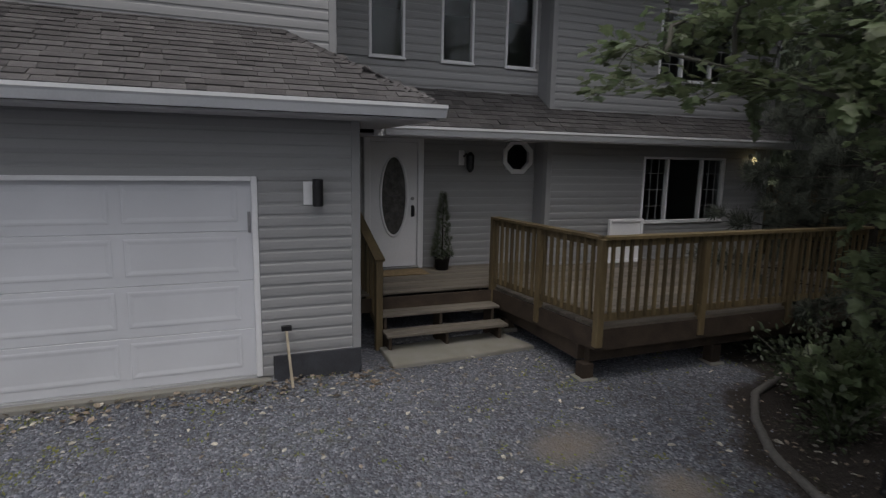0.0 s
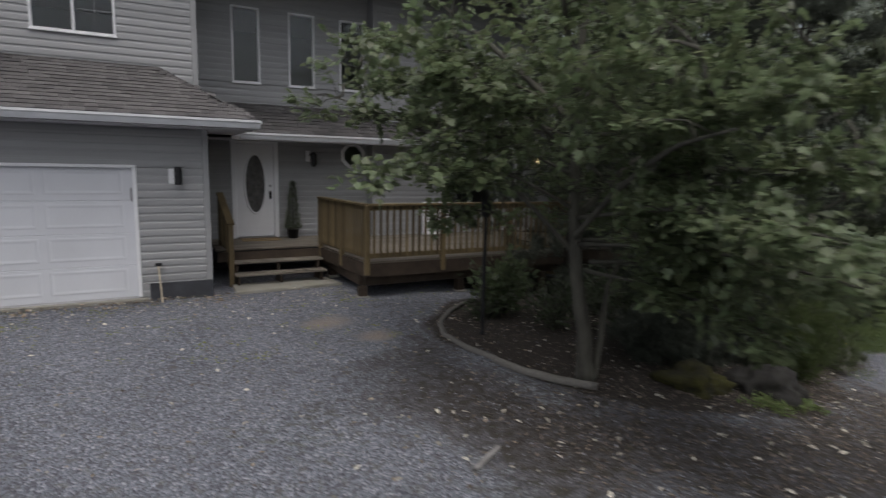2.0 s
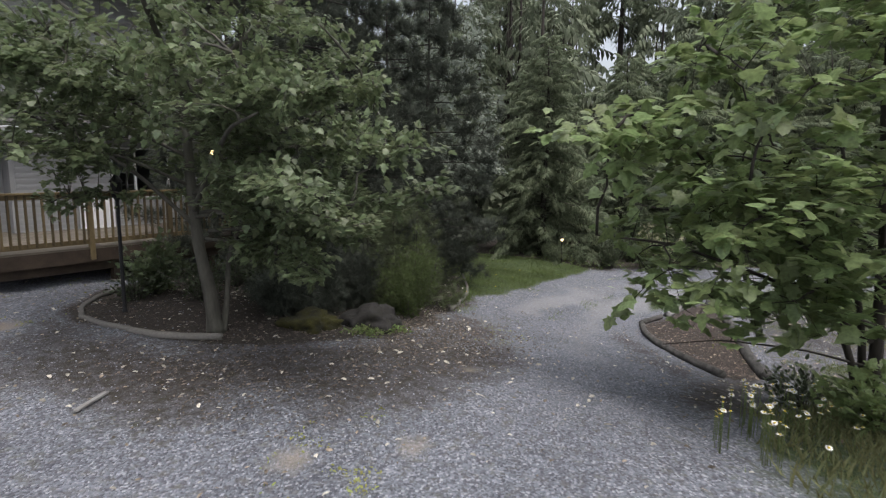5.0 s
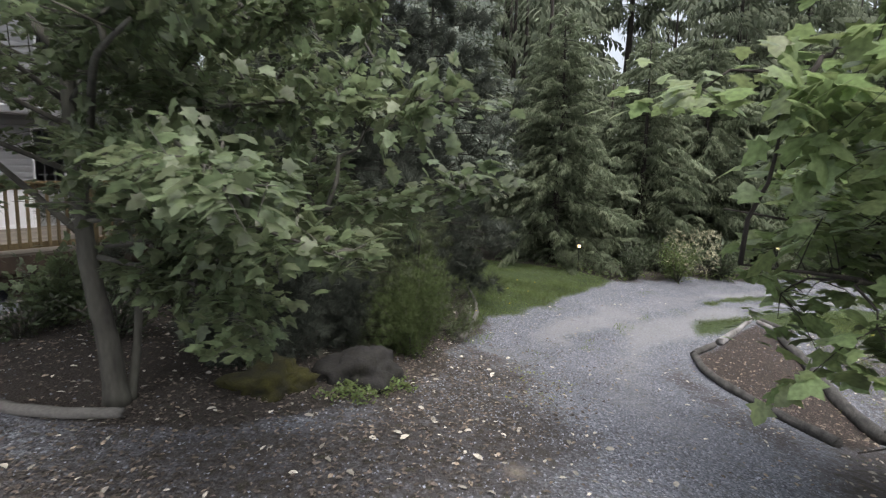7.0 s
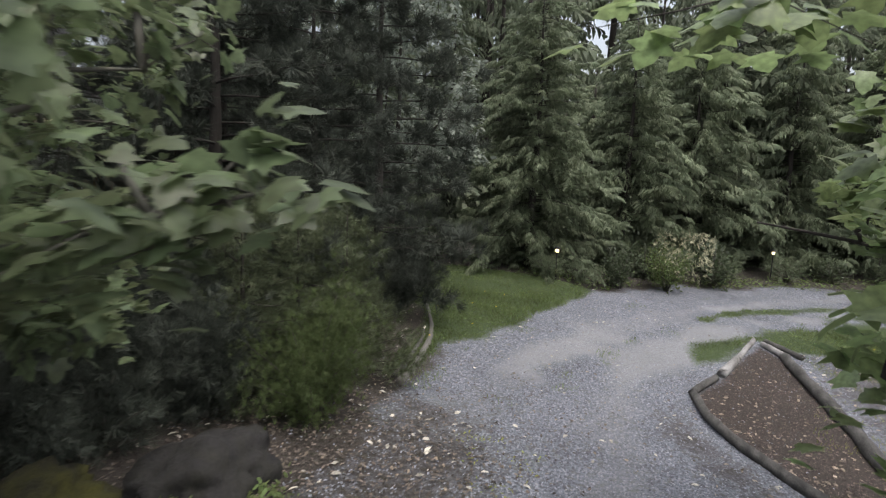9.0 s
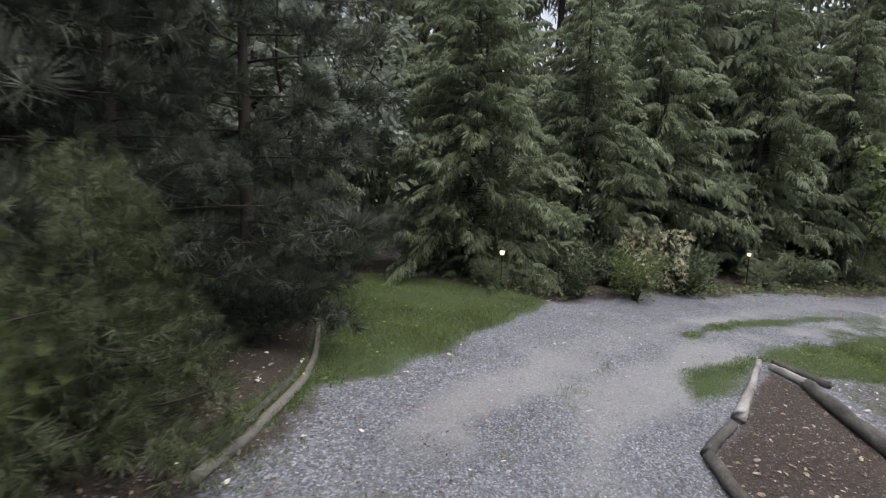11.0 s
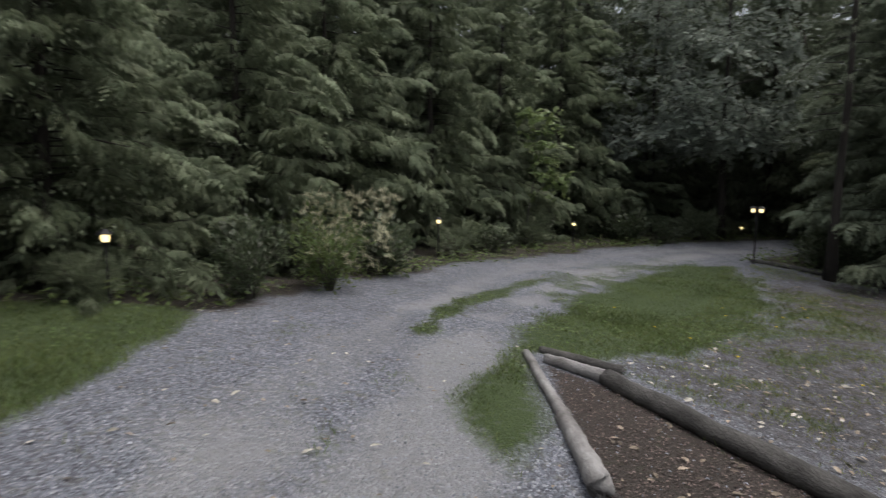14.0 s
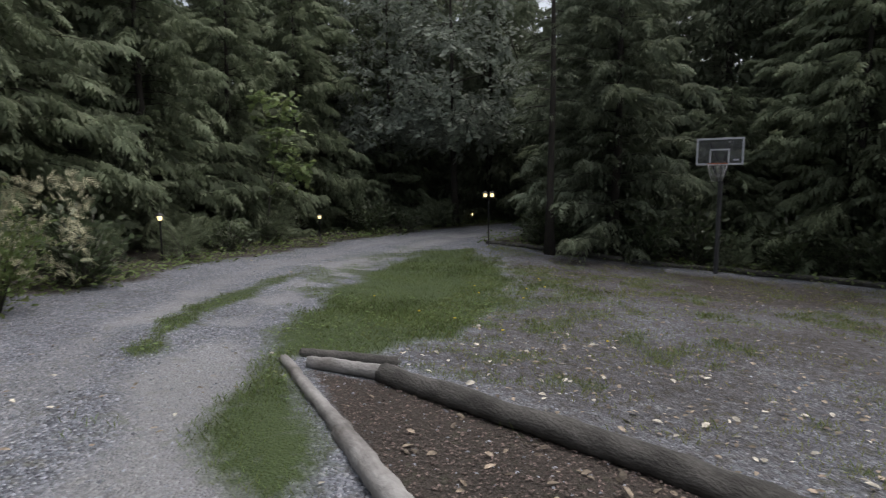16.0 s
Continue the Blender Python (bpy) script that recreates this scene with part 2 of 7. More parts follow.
def glass_mat(name, colour=(0.9, 0.95, 0.95)):
    m = bpy.data.materials.new(name)
    m.use_nodes = True
    b = m.node_tree.nodes["Principled BSDF"]
    b.inputs["Base Color"].default_value = (*colour, 1)
    b.inputs["Transmission Weight"].default_value, b.inputs["Roughness"].default_value, b.inputs["IOR"].default_value = 1.0, 0.02, 1.45
    return m


M_SIDING = mat("grey_vinyl_siding", (0.300, 0.301, 0.306), 0.55, scale=1.2, var=0.06, bump=0.06, fine=90, per="object", stretch=(0.4, 1, 3))
M_SHEATH = mat("grey_wall", (0.28, 0.285, 0.295), 0.6, scale=1.5, var=0.06, bump=0.05)
M_WHITE = mat("white_paint", (0.74, 0.74, 0.76), 0.45, scale=2.0, var=0.05, bump=0.04, fine=40)
M_DOORWHITE = mat("garage_door_white", (0.60, 0.61, 0.645), 0.42, scale=0.9, var=0.06, bump=0.05, fine=140)
M_GUTTER = mat("gutter_white_metal", (0.62, 0.63, 0.65), 0.38, scale=2.0, var=0.07, bump=0.04)
M_SOFFIT = mat("soffit_grey", (0.45, 0.45, 0.46), 0.6, scale=4, var=0.05)
M_SHINGLE = mat("asphalt_shingle", (0.082, 0.077, 0.079), 0.9, scale=5, var=0.22, bump=0.5, fine=160, per="object", second=(0.118, 0.112, 0.112))
M_SHINGLE_J = mat("asphalt_shingle_far", (0.082, 0.077, 0.079), 0.9, scale=5, var=0.22, bump=0.5, fine=160, per="island", second=(0.118, 0.112, 0.112))
M_WOOD = mat("stained_deck_wood", (0.116, 0.086, 0.044), 0.62, scale=4, var=0.28, bump=0.25, fine=35, per="object", stretch=(1, 1, 0.2))
M_DECK = mat("weathered_deck_board", (0.130, 0.114, 0.094), 0.75, scale=4, var=0.22, bump=0.25, fine=40, per="object", stretch=(0.25, 1, 1))
M_DARKWOOD = mat("dark_beam_wood", (0.048, 0.034, 0.024), 0.75, scale=4, var=0.3, bump=0.25)
M_CONCRETE = mat("concrete", (0.31, 0.30, 0.275), 0.85, scale=3, var=0.18, bump=0.25, fine=90, second=(0.21, 0.20, 0.165))
M_PARGE = mat("dark_foundation_paint", (0.045, 0.047, 0.055), 0.8, scale=5, var=0.2, bump=0.3, fine=80)
M_BLACK = mat("black_metal", (0.018, 0.018, 0.02), 0.45, metal=0.2, scale=20, var=0.2, bump=0.05)
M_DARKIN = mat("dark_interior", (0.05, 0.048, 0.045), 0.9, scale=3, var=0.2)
M_GLASS = glass_mat("window_glass")
M_METAL = mat("brushed_steel", (0.35, 0.35, 0.36), 0.35, metal=0.9, scale=20, var=0.1)
M_MAT = mat("coir_mat", (0.21, 0.15, 0.08), 0.95, scale=30, var=0.3, bump=0.5, fine=200)
M_BARK = mat("grey_bark", (0.072, 0.066, 0.058), 0.9, scale=6, var=0.3, bump=0.8, fine=30, second=(0.098, 0.096, 0.078), stretch=(1, 1, 0.3))
M_CONBARK = mat("conifer_bark", (0.034, 0.029, 0.025), 0.95, scale=6, var=0.35, bump=0.9, fine=30, stretch=(1, 1, 0.25))
M_LOG = mat("weathered_log", (0.40, 0.392, 0.388), 0.9, scale=6, var=0.24, bump=1.0, fine=42, second=(0.130, 0.121, 0.116), stretch=(0.5, 1, 1))
M_LOGDARK = mat("bark_log", (0.060, 0.057, 0.054), 0.95, scale=9, var=0.4, bump=1.0, fine=60, second=(0.092, 0.088, 0.083), stretch=(0.4, 1, 1))
M_EDGE = mat("grey_edging_log", (0.185, 0.176, 0.166), 0.9, scale=7, var=0.3, bump=0.9, fine=42, second=(0.13, 0.122, 0.112), stretch=(0.5, 1, 1))
# opaque grey base stands in for what the textured oval pane reflects
M_OVAL = mat("textured_glass_painted_reflection", (0.085, 0.082, 0.080), 0.22, scale=9, var=0.35, bump=0.3, fine=30, spec=0.8)
M_ROCK = mat("boulder", (0.050, 0.046, 0.049), 0.9, scale=7, var=0.6, bump=1.0, fine=34, second=(0.020, 0.019, 0.015))
M_MOSS = mat("mossy_boulder", (0.024, 0.022, 0.014), 0.95, scale=5, var=0.5, bump=1.0, fine=60, second=(0.050, 0.047, 0.008))
M_STONE = mat("gravel_stone", (0.180, 0.190, 0.218), 0.85, scale=30, var=0.36, bump=0.2, fine=120, per="island")
M_LITTER = mat("dry_leaf", (0.165, 0.128, 0.092), 0.8, scale=20, var=0.5, bump=0.1, per="island", second=(0.29, 0.24, 0.185))
M_LITTERDARK = mat("old_brown_leaf", (0.085, 0.068, 0.056), 0.9, scale=20, var=0.5, bump=0.1, per="island", second=(0.15, 0.125, 0.105))
M_LEAFPALE = mat("pale_curled_leaf", (0.40, 0.375, 0.31), 0.8, scale=20, var=0.4, bump=0.1, per="island", second=(0.52, 0.49, 0.42))
M_MAPLE = leaf_mat("maple_leaf", (0.056, 0.080, 0.043), (0.222, 0.272, 0.145), 0.36, 0.5, 0.03)
M_BIGLEAF = leaf_mat("bigleaf_maple_leaf", (0.102, 0.148, 0.064), (0.290, 0.368, 0.162), 0.38, 0.5, 0.025)
M_CEDAR = leaf_mat("cedar_frond", (0.068, 0.086, 0.056), (0.236, 0.274, 0.176), 0.7, 0.36, 0.02)
M_FIR = leaf_mat("fir_frond", (0.068, 0.084, 0.060), (0.226, 0.258, 0.178), 0.7, 0.36, 0.02)
M_YOUNGPINE = leaf_mat("young_pine_needles", (0.060, 0.074, 0.044), (0.165, 0.192, 0.112), 0.7, 0.3, 0.02)
M_PINE = leaf_mat("pine_needles", (0.030, 0.036, 0.031), (0.118, 0.132, 0.106), 0.65, 0.15, 0.02)
M_ALDER = leaf_mat("alder_leaf", (0.135, 0.160, 0.138), (0.345, 0.385, 0.325), 0.55, 0.45, 0.02)
# bush leaf colour holds the shade over the shrubs by the deck
M_BUSH = leaf_mat("shade_darkened_bush_leaf", (0.028, 0.041, 0.021), (0.078, 0.102, 0.050), 0.5, 0.3, 0.03)
M_LIME = leaf_mat("young_shoots", (0.062, 0.088, 0.037), (0.160, 0.203, 0.086), 0.6, 0.35, 0.02)
M_CREAM = leaf_mat("cream_plume", (0.30, 0.295, 0.190), (0.54, 0.52, 0.36), 0.8, 0.2, 0.02)
M_GRASS = leaf_mat("grass_blade", (0.048, 0.070, 0.027), (0.212, 0.268, 0.108), 0.7, 0.35, 0.035)
M_EDGEWEED = leaf_mat("edge_weed_leaf", (0.058, 0.082, 0.034), (0.190, 0.245, 0.098), 0.6, 0.4, 0.03)
M_MEADOW = leaf_mat("meadow_grass_blade", (0.085, 0.100, 0.046), (0.235, 0.240, 0.125), 0.7, 0.35, 0.04)
M_WEED = leaf_mat("yellow_green_weed", (0.100, 0.118, 0.042), (0.290, 0.310, 0.110), 0.7, 0.35, 0.04)
M_PETAL = mat("white_petal", (0.72, 0.72, 0.70), 0.7, scale=30, var=0.08, bump=0)
M_YELLOW = mat("yellow_flower", (0.60, 0.45, 0.03), 0.7, scale=30, var=0.15, bump=0)
M_LAMPGLOW = glow_mat("lamp_glow", (1.0, 0.78, 0.36), 1.5)

# ---- ground ----
GRASS_N = [(9.4, -5.25), (11.57, -4.72), (13.15, -5.09), (15.9, -5.31), (18.4, -5.2), (18.9, -4.4), (18.6, -2.6), (18.2, 0.4), (15.2, 1.6), (13.6, -0.6), (13.25, -2.9), (12.1, -4.0), (10.8, -4.5)]
GRASS_MID = [(14.3, -8.5), (15.0, -8.05), (16.0, -8.2), (16.9, -8.55), (18.25, -9.45), (20.0, -10.5), (23.3, -12.8), (25.5, -15.7), (25.3, -17.1),
             (21.65, -15.4), (19.56, -14.2), (18.4, -12.4), (17.6, -11.0), (17.1, -10.0), (17.3, -9.4), (15.3, -8.9)]
GRASS_S = [(2.6, -13.2), (3.9, -12.2), (4.9, -11.75), (6.4, -11.6), (8.3, -11.9), (10.0, -12.0), (11.2, -12.2), (12.2, -14.5), (12, -18), (2.5, -18)]
ISLAND = [(17.2, -9.32), (15.2, -9.05), (13.1, -8.66), (12.2, -9.0), (11.3, -9.6), (10.5, -10.25), (9.8, -11.0), (10.6, -11.6), (12.45, -11.15), (14.1, -10.65), (16.3, -9.9)]
BED_N = [(4.9, -1.5), (3.46, -2.42), (2.92, -3.0), (2.72, -3.74), (2.9, -4.53), (3.1, -5.3), (3.55, -5.95), (4.0, -6.65), (4.8, -6.9), (6.0, -6.75), (7.0, -6.4), (8.2, -5.9),
         (9.6, -5.3), (11.1, -4.65), (12.3, -4.05), (13.6, -2.9), (14.2, 0.5), (14, 2.2), (5, 2.2)]
OPEN = [(-40, 14), (-40, -26), (2, -26), (12.0, -23.4), (17.2, -22.4), (20.7, -21.6), (22.7, -20.3), (23.7, -19.3), (26.0, -18.1), (27.2, -19.6), (29.0, -25.0), (32.4, -25.0), (31.0, -19.5), (30.2, -17.2), (29.4, -14.8),
        (27.6, -12.4), (24.6, -8.9), (22.0, -7.0), (20.6, -6.1), (19.0, -5.2), (18.9, -4.2), (17.2, -1.0), (14.0, 2.5), (10.5, 14)]
TRACK_1 = [(4.5, -9.0), (7.0, -7.4), (9.0, -6.6), (12.4, -6.0), (14.1, -6.25), (15.5, -6.5), (17.0, -7.0), (19.5, -7.9), (22.0, -9.2), (25.0, -11.4), (28.0, -15.0), (29.5, -19)]
TRACK_2 = [(6.5, -10.2), (8.5, -8.9), (10.5, -8.0), (13.1, -7.6), (14.0, -7.7), (15.8, -8.05), (17.2, -8.45), (19.5, -9.4), (21.9, -10.9), (24.5, -13.0), (26.8, -16.0), (28.5, -19)]
STRIP = [(18.3, -8.15), (19.6, -8.6), (21.0, -9.5), (22.4, -10.6), (23.5, -11.6)]


SANDY = ((1.35, -2.25, 0.6), (1.9, -3.1, 0.42), (2.18, -8.9, 0.42), (3.0, -9.5, 0.34), (5.2, -8.7, 0.4))


def sandy(x, y):
    """Small spots where tan sand shows through the gravel, from 0 to 1."""
    w = 0.09 * wobble(x, y, 0.35, 1) + 0.08 * wobble(x, y, 0.9, 2)
    return np.max([step01(r, 0.1 * r, np.hypot(x - px, (y - py) * 1.3) + w) for px, py, r in SANDY], axis=0)


def zones(x, y):
    """Where grass, soil and worn sandy tracks lie, from 0 to 1."""
    w = 0.12 * wobble(x, y, 0.35, 1) + 0.10 * wobble(x, y, 0.9, 2)
    grass = step01(-0.12, 0.18, inside(GRASS_N, x, y) + w)
    grass = np.maximum(grass, step01(-0.15, 0.25, inside(GRASS_MID, x, y) + (1.2 + 2.2 * step01(-10.5, -12.5, y) * step01(22, 19, x)) * w))
    grass = np.maximum(grass, 0.85 * step01(-0.3, 0.5, inside(GRASS_S, x, y) + 2 * w))
    grass = np.maximum(grass, 0.9 * step01(0.32, 0.16, along(STRIP, x, y) + 1.2 * w))
    lot = step01(-0.3, 1.2, inside([(12.0, -10.9), (15.0, -10.0), (17.3, -9.8), (20, -13.5), (26.0, -17.7), (22.9, -20.4), (17, -22.6), (9, -23.2), (9.5, -12.4)], x, y))
    tufts = 0.8 * wobble(x, y, 0.13, 3) + 0.6 * wobble(x, y, 0.38, 13)
    grass = np.maximum(grass, 0.75 * step01(-2.6, 0.2, inside(GRASS_MID, x, y)) * step01(-0.3, 0.6, tufts) * step01(-9.5, -11.0, y))
    grass = np.maximum(grass, 0.5 * lot * step01(0.2, 0.9, tufts + 0.25 * wobble(x, y, 1.7, 5)))
    spots = step01(0.62, 0.85, wobble(x, y, 0.5, 7)) * step01(0.0, -0.5, inside(ISLAND, x, y)) * step01(-2, 0.5, wobble(x, y, 2.1, 8))
    grass = np.maximum(grass, 0.12 * spots)
    grass = np.maximum(grass, 0.2 * step01(0.35, 0.1, np.abs(along(TRACK_1, x, y) - 0.85)) * step01(0.1, 0.6, wobble(x, y, 0.3, 9)) * step01(6, 9, x))
    soil = step01(-0.1, 0.15, inside(ISLAND, x, y) + 0.6 * w)
    soil = np.maximum(soil, step01(-0.15, 0.3, inside(BED_N, x, y) + 0.3 + w))
    soil = np.maximum(soil, step01(-0.4, 0.5, -inside(OPEN, x, y) + 2 * w))
    dirt = step01(-0.9, 0.6, inside([(0.9, -5.2), (2.4, -3.0), (3.2, -5.2), (4.5, -6.4), (6.5, -6.4), (9.0, -5.7), (9.4, -6.6), (6.2, -8.6), (3.4, -8.6), (1.3, -7.2)], x, y) + 3 * w)
    dirt = np.maximum(dirt, 0.45 * step01(-0.5, 0.9, inside([(2.2, -1.0), (8, -1.0), (5, -2), (3, -3.2), (2.0, -3.6), (1.9, -2)], x, y) + 2 * w))
    dirt = np.maximum(dirt, step01(-0.5, 0.8, inside([(9.6, -11.2), (11.0, -9.5), (12.6, -8.6), (12.0, -8.3), (9.5, -9.4), (7.0, -10.4), (6.0, -11.2)], x, y) + 2 * w))
    dirt = np.maximum(dirt, step01(-0.4, 0.5, inside([(4.8, -11.5), (6.5, -10.7), (8.2, -10.2), (10.2, -10.8), (11, -12.2), (6.5, -12.0)], x, y) + 2 * w))
    soil = np.maximum(soil, 0.70 * dirt)
    bare = step01(0.52, 0.12, along(TRACK_1, x, y) + 2.2 * w) * (0.5 * step01(5, 8, x) + 0.5 * step01(10, 12.5, x)) * (0.55 + 0.45 * step01(-0.4, 0.4, wobble(x, y, 1.4, 4)))
    bare = np.maximum(bare, step01(0.62, 0.12, along(TRACK_2, x, y) + 2.0 * w) * (0.45 * step01(6.5, 9, x) + 0.55 * step01(11, 13.5, x)))
    for px, py, r in SANDY:
        bare = np.maximum(bare, 0.95 * step01(r, 0.0, np.hypot(x - px, (y - py) * 1.3) + 0.7 * w))
    soil = np.maximum(soil, lot * (0.60 + 0.20 * step01(-13.5, -19.5, y + 0.25 * (x - 18))) * (0.72 + 0.28 * step01(-0.7, 0.5, wobble(x, y, 0.7, 15))))
    soil *= 1 - step01(0.4, 0.8, grass) * 0.8
    return grass, soil, bare


def axis_lines(core_a, core_b, step, far_a, far_b):
    left, right = [core_a], [core_b]
    d = step
    while left[-1] > far_a:
        d *= 1.35
        left.append(left[-1] - d)
    d = step
    while right[-1] < far_b:
        d *= 1.35
        right.append(right[-1] + d)
    return np.array(left[:0:-1] + list(np.arange(core_a, core_b, step)) + right)


gxs, gys = axis_lines(-7, 30, 0.14, -900, 900), axis_lines(-22, 2.6, 0.14, -900, 900)
GX, GY = np.meshgrid(gxs, gys, indexing="ij")
g_grass, g_soil, g_bare = zones(GX, GY)
GZ = ground_z(GX, GY) + 0.012 * wobble(GX, GY, 0.25, 11) + 0.02 * wobble(GX, GY, 0.8, 12) - 0.025 * g_bare + 0.02 * g_grass
house_pad = (GX > -7.2) & (GX < 9.2) & (GY > -0.05) & (GY < 12)
GZ = np.where(house_pad, np.minimum(GZ, -0.09), GZ)
nx, ny = GX.shape
ii, jj = np.meshgrid(np.arange(nx - 1), np.arange(ny - 1), indexing="ij")
a0 = ii * ny + jj
ground_me = tri_mesh("ground", np.stack([GX, GY, GZ], -1).reshape(-1, 3), np.stack([a0, a0 + ny, a0 + ny + 1, a0 + 1], -1).reshape(-1, 4))
smooth(ground_me)
for key, values in (("grass", g_grass), ("soil", g_soil), ("bare", g_bare), ("sandy", sandy(GX, GY))):
    ground_me.attributes.new(key, "FLOAT", "POINT").data.foreach_set("value", values.astype(np.float32).ravel())


def ground_mat():
    m = bpy.data.materials.new("gravel_drive_soil_and_grass")
    m.use_nodes = True
    nt = m.node_tree
    nodes, links = nt.nodes, nt.links
    b = nodes["Principled BSDF"]
    b.inputs["Roughness"].default_value, b.inputs["Specular IOR Level"].default_value = 0.9, 0.25
    tc = nodes.new("ShaderNodeTexCoord")

    def noise_tex(scale, detail=4, kind="ShaderNodeTexNoise"):
        n = nodes.new(kind)
        n.inputs["Scale"].default_value = scale
        if kind == "ShaderNodeTexNoise":
            n.inputs["Detail"].default_value = detail
        links.new(tc.outputs["Object"], n.inputs["Vector"])
        return n

    def ramp(src, stops):
        r = nodes.new("ShaderNodeValToRGB")
        r.color_ramp.elements[0].position, r.color_ramp.elements[0].color = stops[0][0], (*stops[0][1], 1)
        r.color_ramp.elements[1].position, r.color_ramp.elements[1].color = stops[-1][0], (*stops[-1][1], 1)
        for p, c in stops[1:-1]:
            e = r.color_ramp.elements.new(p)
            e.color = (*c, 1)
        links.new(src, r.inputs[0])
        return r.outputs[0]

    def mixc(fac, a, c, mode="MIX"):
        n = nodes.new("ShaderNodeMix")
        n.data_type, n.blend_type = "RGBA", mode
        for sock, v in ((n.inputs[0], fac), (n.inputs[6], a), (n.inputs[7], c)):
            if isinstance(v, (int, float)):
                sock.default_value = v
            elif isinstance(v, tuple):
                sock.default_value = (*v, 1)
            else:
                links.new(v, sock)
        return n.outputs[2]

    def edge(name, soft_lo, soft_hi, noise_amt):
        at = nodes.new("ShaderNodeAttribute")
        at.attribute_name = name
        ma = nodes.new("ShaderNodeMath")
        ma.operation = "MULTIPLY_ADD"
        ma.inputs[1].default_value = noise_amt
        links.new(mid.outputs["Fac"], ma.inputs[0])
        links.new(at.outputs["Fac"], ma.inputs[2])
        r = nodes.new("ShaderNodeMapRange")
        r.inputs["From Min"].default_value, r.inputs["From Max"].default_value = soft_lo + noise_amt / 2, soft_hi + noise_amt / 2
        links.new(ma.outputs[0], r.inputs["Value"])
        return r.outputs[0]

    stones = noise_tex(48, kind="ShaderNodeTexVoronoi")
    fine, mid, large = noise_tex(140), noise_tex(9), noise_tex(0.7)
    hue = nodes.new("ShaderNodeSeparateColor")
    links.new(stones.outputs["Color"], hue.inputs[0])
    gravel = ramp(hue.outputs[0], [(0.0, (0.070, 0.073, 0.087)), (0.5, (0.140, 0.148, 0.172)), (0.85, (0.198, 0.209, 0.240)), (1.0, (0.34, 0.35, 0.375))])
    gravel = mixc(0.5, gravel, ramp(large.outputs["Fac"], [(0.3, (0.34, 0.34, 0.35)), (0.7, (0.62, 0.62, 0.62))]), "OVERLAY")
    gravel = mixc(ramp(mid.outputs["Fac"], [(0.52, (0, 0, 0)), (0.72, (0.45, 0.45, 0.45))]), gravel, (0.115, 0.10, 0.085))
    sand = ramp(fine.outputs["Fac"], [(0.3, (0.184, 0.186, 0.190)), (0.7, (0.315, 0.319, 0.326))])
    soil = ramp(fine.outputs["Fac"], [(0.3, (0.023, 0.0195, 0.0175)), (0.55, (0.054, 0.045, 0.039)), (0.75, (0.100, 0.086, 0.077))])
    turf = ramp(fine.outputs["Fac"], [(0.3, (0.030, 0.044, 0.018)), (0.7, (0.070, 0.098, 0.038))])
    sand = mixc(0.22, sand, gravel)
    c = mixc(edge("bare", 0.05, 1.2, 0.55), gravel, sand)
    tan = ramp(fine.outputs["Fac"], [(0.3, (0.175, 0.145, 0.116)), (0.7, (0.325, 0.278, 0.225))])
    c = mixc(edge("soil", 0.2, 0.8, 0.7), c, soil)
    c = mixc(edge("sandy", 0.1, 1.35, 0.6), c, tan)
    c = mixc(edge("grass", 0.1, 0.9, 1.1), c, turf)
    links.new(c, b.inputs["Base Color"])
    bp = nodes.new("ShaderNodeBump")
    bp.inputs["Strength"].default_value, bp.inputs["Distance"].default_value = 0.9, 0.02
    links.new(stones.outputs["Distance"], bp.inputs["Height"])
    bp.invert = True
    bp2 = nodes.new("ShaderNodeBump")
    bp2.inputs["Strength"].default_value, bp2.inputs["Distance"].default_value = 0.5, 0.01
    links.new(fine.outputs["Fac"], bp2.inputs["Height"])
    links.new(bp.outputs[0], bp2.inputs["Normal"])
    links.new(bp2.outputs[0], b.inputs["Normal"])
    return m


ground = tagged(put("ground", ground_me, ground_mat()), "grey gravel drive with worn tracks, grass and dark soil", "ground", kind="structure")

# ---- house ----
LAP = 0.127


